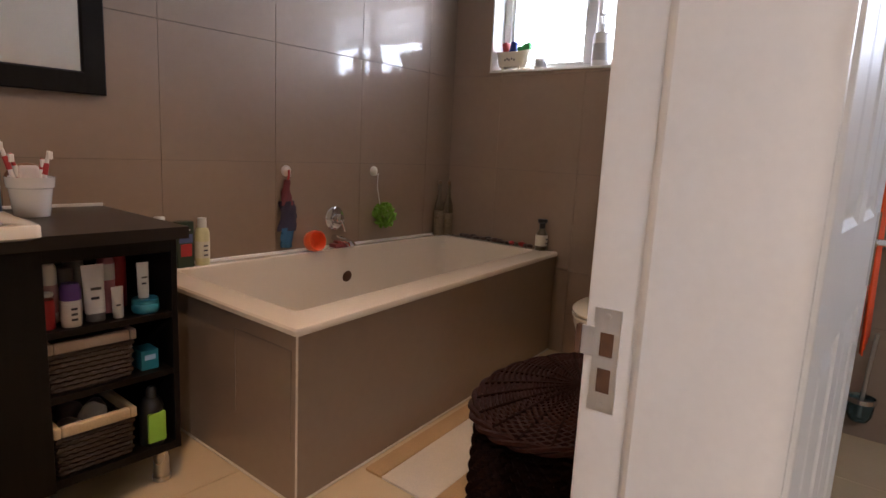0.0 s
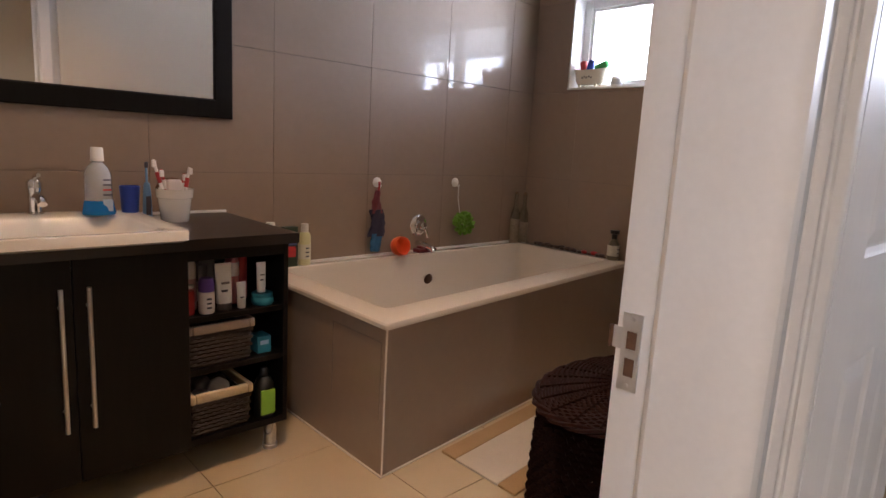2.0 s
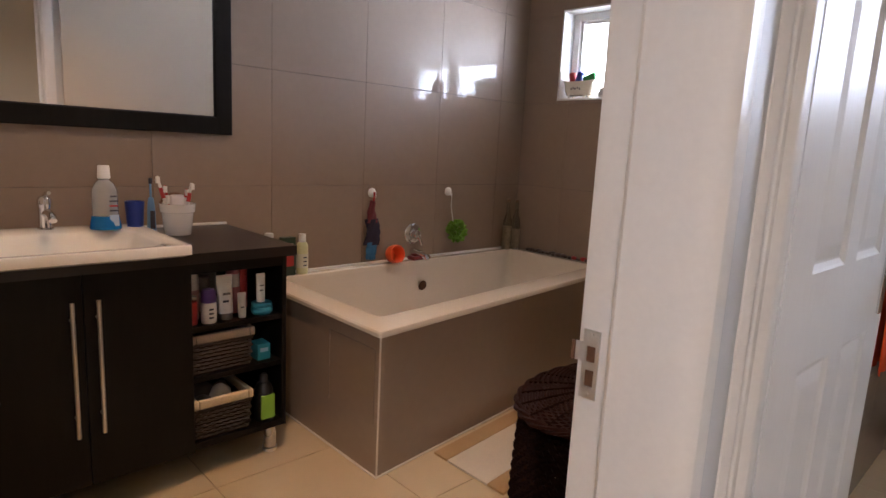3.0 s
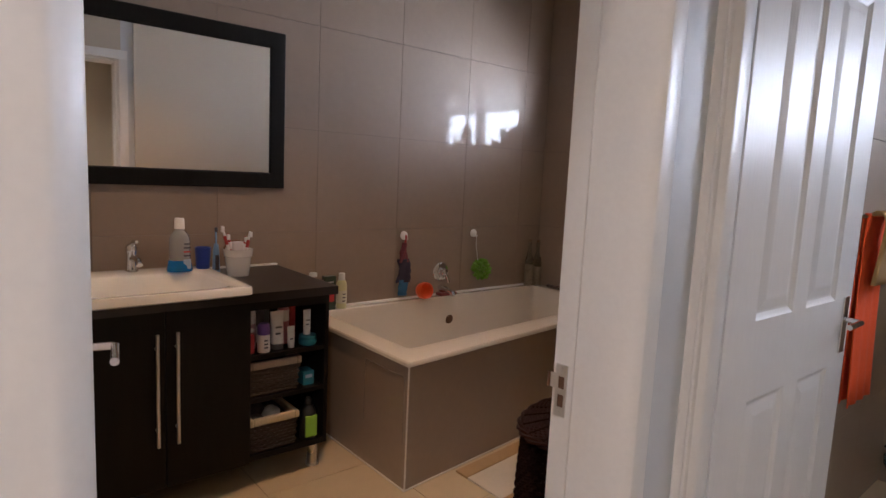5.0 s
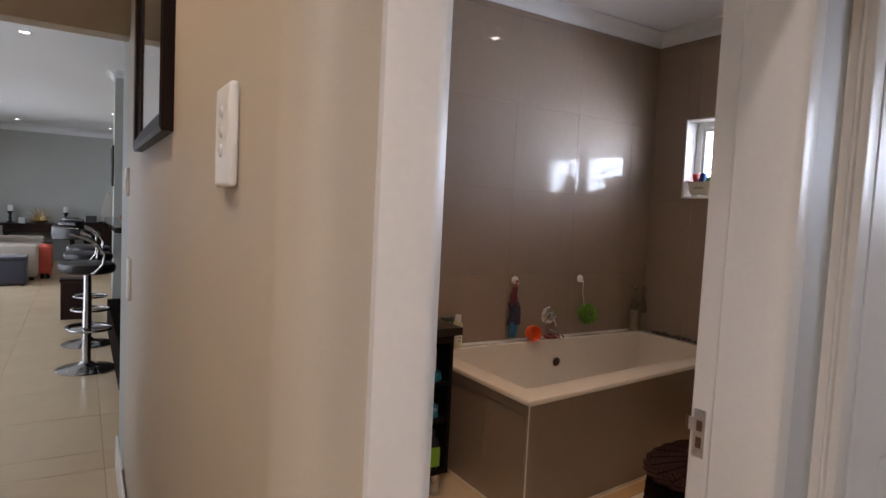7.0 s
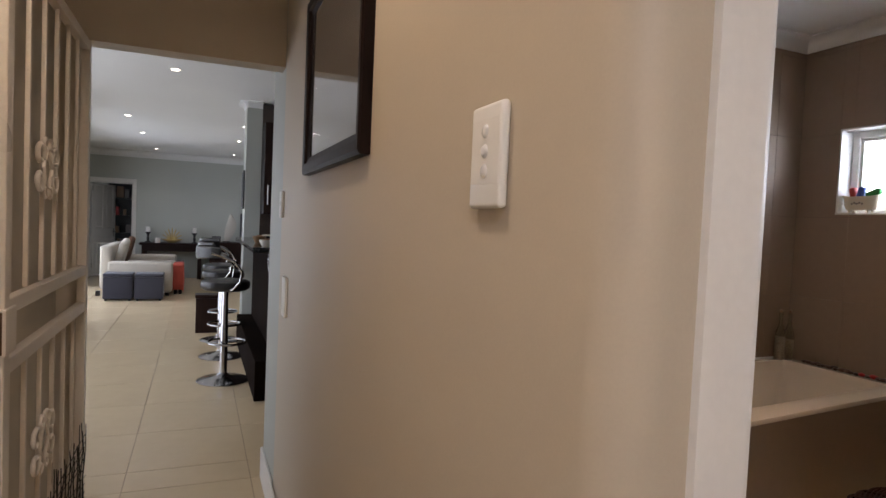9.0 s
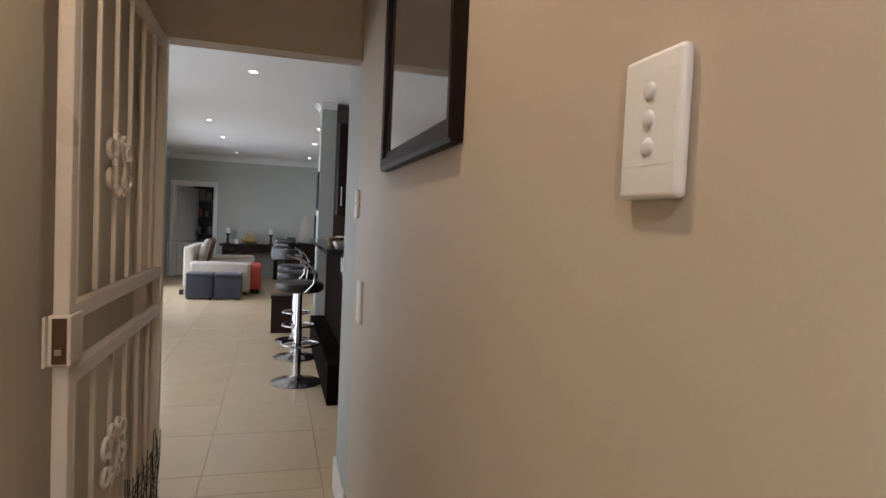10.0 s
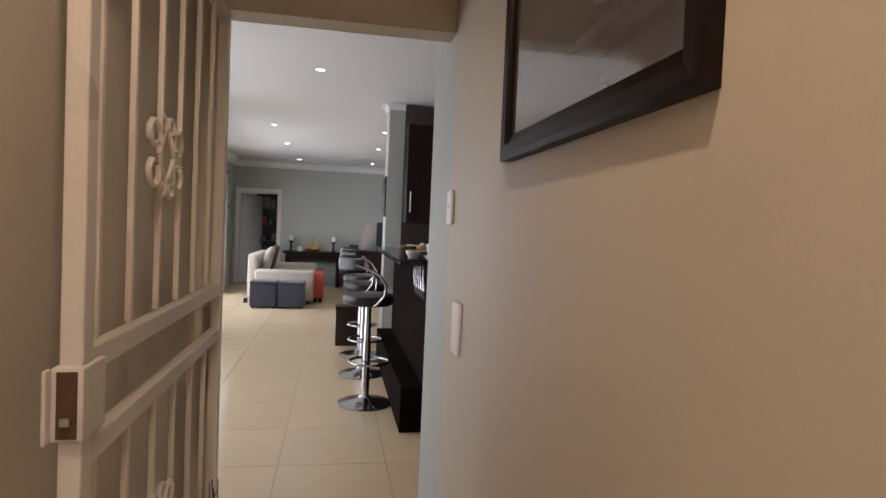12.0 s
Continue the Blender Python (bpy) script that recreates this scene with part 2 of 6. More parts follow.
# ---- the plan ----
WX = -2.285            # glazed wall behind bath and vanity
WY = 2.885              # window wall
BS = -0.385            # bathroom's south wall
HY = -0.500            # corridor wall with the picture
LY = -1.36             # corridor's other wall
WCY, WCT = 0.888, 0.097  # toilet room wall: its face towards the lobby, its thickness
HX = -2.25             # beam at the corridor's end
FX = -13.25            # living room's far wall
DOOR = Matrix.Translation((0.088, HY, 0)) @ Matrix.Rotation(radians(4.1), 4, "Z")  # y runs along the doorway wall, x out into the lobby
D0, D1, DT, DH = 0.160, 1.080, 0.225, 2.04   # doorway: sides along the wall, thickness, height

# floors: one sheet under all, tiles are laid on it further down
setting("floor", block(-16.5, 2.2, -3.6, 3.3, -0.12, -0.004), GROUT_FLOOR, "cream porcelain floor tiles with brown grout joints", "floor")

# bathroom shell
setting("wall_bath_west", block(WX - 0.2, WX - 0.012, BS - 0.1, WY + 0.3, 0, 2.75), GROUT, "greige glazed tile wall behind bath and vanity", "wall")
WIN = (-2.022, -0.93, 1.538, 2.078)
for i, (x0, x1, z0, z1) in enumerate([(WX - 0.012, WIN[0], 0, 2.75), (WIN[1], 0.1, 0, 2.75), (WIN[0], WIN[1], 0, WIN[2]), (WIN[0], WIN[1], WIN[3], 2.75)]):
    setting("wall_bath_window_%d" % (i + 1), block(x0, x1, WY + 0.012, WY + 0.24, z0, z1), GROUT, "greige glazed tile wall with a high window", "wall")
setting("wall_bath_south", block(WX - 0.2, -0.130, HY + 0.0605, BS, 0, 2.75), PAINT_WALL, "cream painted wall between bathroom and corridor", "wall")
setting("wall_bath_east", block(-0.24, -0.13, 0.66, WY + 0.012, 0, 2.75), PAINT_WALL, "cream painted wall between bathroom and toilet room", "wall")
setting("ceiling_bath", block(WX - 0.2, 0.1, BS - 0.1, WY + 0.24, BATH_CEIL, BATH_CEIL + 0.1), PAINT_CEIL, "white painted bathroom ceiling", "ceiling")
cornice("cornice_bath_west", (WX, BS), (WX, WY), (1, 0), BATH_CEIL)
cornice("cornice_bath_window", (WX + 0.001, WY), (-0.24, WY), (0, -1), BATH_CEIL)

def wall_line(x):
    """The corridor wall leans out a little towards the lobby."""
    return HY - 0.0036 * (x + 2.23)


# doorway wall, slightly skew to the rest
setting("wall_doorway_1", prism([(-0.13, wall_line(-0.13) + 0.07), (-0.13, wall_line(-0.13)), (0.036, wall_line(0.036))] + [(0.036 + 0.050 * math.sin(radians(a)), wall_line(0.036) + 0.050 * (1 - math.cos(radians(a)))) for a in range(9, 91, 9)] + [(DOOR @ Vector(q)).to_tuple()[:2] for q in ((0, D0 - 0.02, 0), (-DT, D0 - 0.02, 0))], 0, 2.75), PAINT_WALL, "cream painted wall end beside the bathroom door, rounded corner", "wall", 40)
setting("wall_doorway_2", along(prism([(-DT, D1 + 0.02), (-0.064, D1 + 0.0205), (-0.061, 1.140), (-0.079, 1.366), (-DT, 1.366)], 0, 2.75), DOOR), PAINT_STRIP, "pale grey painted wall strip between two door frames", "wall")
setting("wall_doorway_3", along(block(-DT, 0, D0 - 0.02, D1 + 0.02, DH + 0.02, 2.75), DOOR), PAINT_WALL, "cream painted wall over the bathroom door", "wall")

# lobby and corridor shell
setting("wall_corridor_north", prism([(-2.23, HY + 0.06), (-2.23, HY), (-0.130, wall_line(-0.13)), (-0.130, HY + 0.06)], 0, 2.75), PAINT_WALL, "cream painted corridor wall with a framed picture", "wall")
setting("wall_corridor_return", block(-2.68, -2.2305, HY + 0.001, HY + 0.06, 0, 2.75), PAINT_LIVING, "pale grey-green wall end beyond the beam", "wall")
setting("wall_corridor_south", block(HX, 1.9, LY - 0.15, LY, 0, 2.75), PAINT_WALL, "cream painted corridor wall behind the gate", "wall")
setting("wall_beam", block(HX - 0.11, HX, LY - 0.15, HY, 2.038, 2.75), PAINT_WALL, "cream painted beam over the corridor's end", "wall")
setting("wall_corridor_end", block(HX - 0.11, HX, LY - 2.2, -1.29, 0, 2.038), PAINT_WALL, "cream painted wall pier beside the gate", "wall")
setting("wall_lobby_east", block(1.75, 1.9, LY, WY, 0, 2.75), PAINT_WALL, "cream painted lobby wall", "wall")
setting("ceiling_corridor", block(HX, 1.9, LY - 0.15, HY, HALL_CEIL, HALL_CEIL + 0.1), PAINT_CEIL, "white painted corridor ceiling", "ceiling")
setting("ceiling_lobby", block(-0.12, 1.9, HY, WCY + 0.02, HALL_CEIL, HALL_CEIL + 0.1), PAINT_CEIL, "white painted lobby ceiling", "ceiling")

# toilet room
WC0, WC1 = -0.055, 0.86   # its doorway, in a wall facing the lobby
setting("wall_wc_1", block(WC1 + 0.02, 1.75, WCY, WCY + WCT, 0, 2.75), PAINT_WALL, "cream painted wall beside the toilet room door", "wall")
setting("wall_wc_2", block(-0.1175, WC1 + 0.02, WCY, WCY + WCT, 2.06, 2.75), PAINT_WALL, "cream painted wall over the toilet room door", "wall")
setting("wall_wc_west", block(-0.128, -0.118, 0.81, WY, 0, 2.7), GROUT, "greige tiled wall of the toilet room", "wall")
setting("wall_wc_3", block(-0.1175, WC0 - 0.0205, WCY + 0.001, WCY + WCT - 0.001, 0, 2.06), PAINT_WALL, "wall behind the toilet room's door frame", "wall")
WCW = (0.40, 1.03, 1.54, 2.085)
for i, (x0, x1, z0, z1) in enumerate([(0.1, WCW[0], 0, 2.75), (WCW[1], 1.75, 0, 2.75), (WCW[0], WCW[1], 0, WCW[2]), (WCW[0], WCW[1], WCW[3], 2.75)]):
    setting("wall_wc_window_%d" % (i + 1), block(x0, x1, WY, WY + 0.24, z0, z1), PAINT_LIVING, "pale grey wall with a high window", "wall")
setting("wall_wc_window_5", block(-0.118, 0.1, WY, WY + 0.0115, 0, 2.7), GROUT, "greige tiled wall of the toilet room", "wall")
setting("ceiling_wc", block(-0.118, 1.75, WCY + WCT - 0.02, WY, 2.7, 2.8), PAINT_CEIL, "white painted toilet room ceiling", "ceiling")

# living room and kitchen shell
LV = -3.01             # its window wall
setting("wall_living_south_1", block(-7.7, -6.4, LV - 0.2, LV, 0, 2.8), PAINT_LIVING, "pale grey-green living room wall", "wall")
setting("wall_living_south_4", block(-3.6, HX - 0.11, LV - 0.2, LV, 0, 2.8), PAINT_LIVING, "pale grey-green living room wall", "wall")
# lintel of the opening that is added out of view for daylight
setting("wall_living_south_5", block(-6.4, -3.6, LV - 0.2, LV, 2.15, 2.8), PAINT_LIVING, "pale grey-green wall over the added unseen opening", "wall")
setting("wall_living_south_2", block(FX, -11.4, LV - 0.2, LV, 0, 2.8), PAINT_LIVING, "pale grey-green living room wall", "wall")
setting("wall_living_south_3", block(-11.4, -7.7, LV - 0.2, LV, 2.15, 2.8), PAINT_LIVING, "pale grey-green wall over the patio door", "wall")
FD = (-2.90, -2.12, 1.94)
setting("wall_living_west_1", block(FX - 0.12, FX, LV, FD[0], 0, 2.8), PAINT_LIVING, "pale grey-green living room end wall", "wall")
setting("wall_living_west_2", block(FX - 0.12, FX, FD[1], 3.0, 0, 2.8), PAINT_LIVING, "pale grey-green living room end wall", "wall")
setting("wall_living_west_3", block(FX - 0.12, FX, FD[0], FD[1], FD[2], 2.8), PAINT_LIVING, "pale grey-green wall over a doorway", "wall")
setting("wall_kitchen_north", block(FX, -2.485, 2.9, 3.05, 0, 2.75), PAINT_LIVING, "pale grey-green kitchen wall", "wall")
setting("wall_kitchen_east", block(-2.68, WX - 0.2, HY + 0.0605, 2.9, 0, 2.75), PAINT_LIVING, "pale grey-green kitchen side wall", "wall")
setting("ceiling_living", block(FX - 0.12, HX - 0.11, LV - 0.2, 3.05, LIVING_CEIL, LIVING_CEIL + 0.1), PAINT_CEIL, "white painted living room ceiling", "ceiling")
cornice("cornice_living_west", (FX, LV), (FX, 2.9), (1, 0), LIVING_CEIL, 0.13)
cornice("cornice_living_south", (FX + 0.13, LV), (HX - 0.11, LV), (0, 1), LIVING_CEIL, 0.13)
for n, x0, x1, y0, y1 in (("west", -15.6, -15.5, -4.2, -1.0), ("south", -15.5, FX - 0.12, -4.2, -4.1), ("north", -15.5, FX - 0.12, -1.1, -1.0)):
    setting("wall_study_" + n, block(x0, x1, y0, y1, 0, 2.8), PAINT_LIVING, "dim wall of the room beyond the far door", "wall")
setting("ceiling_study", block(-15.6, FX - 0.12, -4.2, -1.0, 2.8, 2.9), PAINT_CEIL, "ceiling of the room beyond the far door", "ceiling")

# ---- bathroom: large things ----


def bath():
    b = base("bathtub", Matrix.Translation((-1.79, 1.94, 0)))
    x0, x1, y0, y1, zt = WX + 0.004, -1.285, 0.985, WY - 0.006, 0.568
    rim = bmesh.new()
    # rim and basin as nested rounded rectangles
    def ring(ix0, ix1, iy0, iy1, r, z):
        out = []
        for cx, cy, a0 in ((ix1 - r, iy1 - r, 0), (ix0 + r, iy1 - r, 90), (ix0 + r, iy0 + r, 180), (ix1 - r, iy0 + r, 270)):
            for k in range(7):
                a = radians(a0 + 15 * k)
                out.append(rim.verts.new((cx + r * math.cos(a), cy + r * math.sin(a), z)))
        return out
    rows = [ring(x0, x1, y0, y1, 0.012, zt - 0.024), ring(x0, x1, y0, y1, 0.014, zt - 0.010), ring(x0 + 0.004, x1 - 0.004, y0 + 0.004, y1 - 0.004, 0.014, zt - 0.003),
            ring(x0 + 0.012, x1 - 0.012, y0 + 0.012, y1 - 0.012, 0.014, zt), ring(x0 + 0.062, x1 - 0.136, y0 + 0.106, y1 - 0.085, 0.03, zt),
            ring(x0 + 0.068, x1 - 0.142, y0 + 0.112, y1 - 0.091, 0.03, zt - 0.005), ring(x0 + 0.074, x1 - 0.148, y0 + 0.120, y1 - 0.100, 0.035, zt - 0.03),
            ring(x0 + 0.12, x1 - 0.19, y0 + 0.24, y1 - 0.16, 0.09, 0.20), ring(x0 + 0.15, x1 - 0.22, y0 + 0.32, y1 - 0.20, 0.10, 0.15), ring(x0 + 0.22, x1 - 0.27, y0 + 0.42, y1 - 0.28, 0.10, 0.135)]
    for a, c in zip(rows, rows[1:]):
        for k in range(28):
            j = (k + 1) % 28
            rim.faces.new((a[k], a[j], c[j], c[k]))
    rim.faces.new(rows[-1])
    bmesh.ops.recalc_face_normals(rim, faces=rim.faces[:])

    def skew(bm):
        """The bath narrows a little towards the window wall."""
        for v in bm.verts:
            v.co.x -= 0.104 * max(0, v.co.y - 1.0) * (v.co.x - x0) / (x1 - x0)
        return bm
    skew(rim)
    part("basin", rim, ENAMEL, b, smooth=28)
    part("side_panel", skew(block(-1.330, -1.306, 1.0265, y1, 0.0, zt - 0.0245)), TILE_WALL, b, "greige tiled side of the bath surround")
    part("end_panel", block(x0 + 0.01, -1.306, 1.002, 1.026, 0.0, zt - 0.0245), TILE_WALL, b, "greige tiled end of the bath surround")
    part("corner_trim", rod([(-1.305, 1.003, 0.004), (-1.305, 1.003, zt - 0.026)], 0.0038, 8), ENAMEL, b, "white tile corner trim")
    part("floor_seal", skew(block(-1.308, -1.298, 1.0, y1, 0.0, 0.006, 0.002)), ENAMEL, b, "white silicone bead along the floor")
    part("floor_seal", block(x0 + 0.2, -1.298, 0.994, 1.004, 0.0, 0.006, 0.002), ENAMEL, b, "white silicone bead along the floor")
    part("wall_seal", block(WX + 0.001, WX + 0.012, 1.0, y1, zt - 0.004, zt + 0.012, 0.003), CERAMIC, b, "white tile trim along the wall")
    # removable access panel in the end
    for x in (-1.630, -1.330):
        part("access_panel_joint", block(x - 0.0012, x + 0.0012, 0.9995, 1.0035, 0.20, 0.487), GROUT, b)
    part("access_panel_joint", block(-1.630, -1.330, 0.9995, 1.0035, 0.4858, 0.4882), GROUT, b)
    ov = turned([(0, 0), (0.026, 0), (0.030, 0.004), (0.026, 0.009), (0.012, 0.012), (0, 0.012)], 20)
    part("overflow", along(ov, Matrix.Translation((x0 + 0.083, 1.98, 0.425)) @ Matrix.Rotation(radians(97), 4, "Y")), DARK_HOLE, b, "dark overflow with missing cover", 40)
    return tagged(b, "white rectangular bathtub with greige tiled surround, empty", "bathtub")


bath()


def vanity():
    b = base("vanity_unit", Matrix.Translation((-1.96, 0.25, 0)))
    xf, xb, y0, y1, z0, zt = -1.690, WX + 0.004, -0.355, 0.845, 0.112, 0.790
    th = 0.018
    part("side_panel", block(xb, xf, y1 - th, y1, z0, zt, 0.001), ESPRESSO, b)
    part("side_panel", block(xb, xf, y0, y0 + th, z0, zt, 0.001), ESPRESSO, b)
    part("divider", block(xb, xf, 0.472, 0.490, z0, zt, 0.001), ESPRESSO, b)
    part("bottom_panel", block(xb, xf - 0.001, y0 + th, y1 - th, z0, z0 + 0.024), ESPRESSO, b)
    part("back_panel", block(xb, xb + 0.012, y0 + th, y1 - th, z0 + 0.024, zt), ESPRESSO, b)
    part("top_rail", block(xf - 0.02, xf - 0.001, 0.490, y1 - th, 0.748, zt), ESPRESSO, b)
    for z in (0.560, 0.378):
        part("shelf", block(xb + 0.012, xf - 0.006, 0.490, y1 - th, z - 0.018, z), ESPRESSO, b)
    for ya, yb, hy in ((-0.150, 0.1695, 0.137), (0.1725, 0.472 + 0.016, 0.206)):
        d = part("door", block(xf, xf + 0.018, ya, yb, z0 + 0.002, 0.787, 0.0015), ESPRESSO, b)
        h = rod([(xf + 0.048, hy, 0.292), (xf + 0.048, hy, 0.712)], 0.0065, 12)
        for z in (0.35, 0.655):
            rod([(xf + 0.018, hy, z), (xf + 0.048, hy, z)], 0.005, 8, h)
        part("handle", h, STEEL, d, "long brushed steel bar handle", 40)
    part("door", block(xf, xf + 0.018, y0, -0.153, z0 + 0.002, 0.787, 0.0015), ESPRESSO, b)
    for y in (0.80, -0.31):
        leg = turned([(0, 0), (0.027, 0), (0.028, 0.004), (0.028, 0.014), (0.0235, 0.016), (0.0235, 0.106), (0.030, 0.108), (0.030, 0.112), (0, 0.112)], 20, at=(-1.735, y, 0))
        part("leg", leg, STEEL, b, "brushed steel leg", 35)
        part("leg", turned([(0, 0), (0.028, 0), (0.0235, 0.016), (0.0235, 0.112), (0, 0.112)], 16, at=(-2.20, y, 0)), STEEL, b, "brushed steel leg", 35)
    return tagged(b, "espresso wood vanity unit with doors, open shelves and steel legs", "vanity unit")


vanity()
# one slab with the cut-out for the basin
slabs = bmesh.new()
outer = [(WX + 0.003, -0.365), (-1.655, -0.365), (-1.655, 0.868), (WX + 0.003, 0.868)]
cut = [(-2.12, -0.0845), (-1.705, -0.0845), (-1.705, 0.420), (-2.12, 0.420)]
levels = [[[slabs.verts.new((x, y, z)) for x, y in loop] for loop in (outer, cut)] for z in (0.790, 0.826)]
for k in range(4):
    j = (k + 1) % 4
    for lo in (0, 1):
        o_ring, c_ring = levels[lo]
        slabs.faces.new((o_ring[k], o_ring[j], c_ring[j], c_ring[k]))
    for which in (0, 1):
        slabs.faces.new((levels[0][which][k], levels[0][which][j], levels[1][which][j], levels[1][which][k]))
bmesh.ops.recalc_face_normals(slabs, faces=slabs.faces[:])
top = link("vanity_worktop", slabs, ESPRESSO_TOP)
tagged(top, "espresso wood worktop lying on the vanity unit", "worktop")
tagged(link("worktop_trim", block(WX + 0.001, WX + 0.012, -0.36, 0.868, 0.826, 0.838, 0.003), CERAMIC), "white silicone bead along the vanity worktop", "trim", kind="structure")


def washbasin():
    b = base("washbasin", Matrix.Translation((-1.93, 0.17, 0.826)))
    x0, x1, y0, y1, z = -2.225, -1.640, -0.150, 0.486, 0.858
    bm = bmesh.new()

    def ring(ix0, ix1, iy0, iy1, r, zz):
        out = []
        for cx, cy, a0 in ((ix1 - r, iy1 - r, 0), (ix0 + r, iy1 - r, 90), (ix0 + r, iy0 + r, 180), (ix1 - r, iy0 + r, 270)):
            for k in range(6):
                a = radians(a0 + 18 * k)
                out.append(bm.verts.new((cx + r * math.cos(a), cy + r * math.sin(a), zz)))
        return out
    rows = [ring(x0 + 0.05, x1 - 0.03, y0 + 0.03, y1 - 0.03, 0.01, 0.812), ring(x0, x1, y0, y1, 0.016, 0.8265), ring(x0, x1, y0, y1, 0.018, z - 0.006), ring(x0 + 0.003, x1 - 0.003, y0 + 0.003, y1 - 0.003, 0.018, z - 0.001),
            ring(x0 + 0.010, x1 - 0.010, y0 + 0.010, y1 - 0.010, 0.02, z), ring(x0 + 0.125, x1 - 0.045, y0 + 0.06, y1 - 0.06, 0.07, z - 0.003), ring(x0 + 0.135, x1 - 0.055, y0 + 0.07, y1 - 0.07, 0.07, z - 0.012),
            ring(x0 + 0.16, x1 - 0.075, y0 + 0.10, y1 - 0.10, 0.09, z - 0.11), ring(x0 + 0.23, x1 - 0.15, y0 + 0.2, y1 - 0.2, 0.08, z - 0.13)]
    for a, c in zip(rows, rows[1:]):
        for k in range(24):
            j = (k + 1) % 24
            bm.faces.new((a[k], a[j], c[j], c[k]))
    bm.faces.new(rows[-1])
    bmesh.ops.recalc_face_normals(bm, faces=bm.faces[:])
    part("bowl", bm, CERAMIC, b, smooth=40)
    part("drain", turned([(0, 0), (0.022, 0), (0.024, 0.003), (0.010, 0.006), (0, 0.006)], 16, at=(-1.91, 0.17, 0.718)), CHROME, b, "chrome drain", 40)
    return tagged(b, "white ceramic washbasin set into the vanity worktop", "washbasin")


washbasin()


def framed(name, axis_m, w, h, fw, depth, inner_mat, frame_mat, inner_name, stepped=False):
    """A frame of four mitred bars round a flat pane; local x across, y out of the wall, z up, foot at the middle of its bottom edge."""
    b = base(name, axis_m)
    def bar(p, q, nx, nz):
        bm = bmesh.new()
        sec = [(0, 0), (0, depth), (0.010, depth + 0.004), (fw * 0.55, depth + 0.002), (fw * 0.62, depth - 0.006), (fw - 0.008, depth - 0.010), (fw, depth * 0.45), (fw, 0)] if stepped else [(0, 0), (0, depth - 0.004), (0.004, depth), (fw - 0.006, depth), (fw, depth - 0.008), (fw, 0)]
        rows = []
        for (x, z), (sx, sz) in ((p, nx), (q, nz)):
            rows.append([bm.verts.new((x + sx * u, y, z + sz * u)) for u, y in sec])
        k = len(sec)
        for i in range(k):
            j = (i + 1) % k
            bm.faces.new((rows[0][i], rows[0][j], rows[1][j], rows[1][i]))
        bm.faces.new(rows[0])
        bm.faces.new(rows[1][::-1])
        bmesh.ops.recalc_face_normals(bm, faces=bm.faces[:])
        o = part("frame_bar", bm, frame_mat, b)
        o.matrix_parent_inverse = Matrix()
    c = [(-w / 2, 0), (w / 2, 0), (w / 2, h), (-w / 2, h)]
    n = [(1, 1), (-1, 1), (-1, -1), (1, -1)]
    for i in range(4):
        j = (i + 1) % 4
        bar(c[i], c[j], n[i], n[j])
    o = part(inner_name, block(-w / 2 + fw - 0.006, w / 2 - fw + 0.006, 0.002, depth * 0.45 + 0.003, fw - 0.006, h - fw + 0.006), inner_mat, b)
    o.matrix_parent_inverse = Matrix()
    return b


mirror = framed("wall_mirror", Matrix.Translation((WX + 0.002, 0.27, 1.218)) @ Matrix.Rotation(radians(-90), 4, "Z"), 1.24, 0.750, 0.076, 0.028, MIRROR, ESPRESSO, "mirror_glass")
tagged(mirror, "wall mirror in a wide dark espresso frame above the vanity", "mirror")


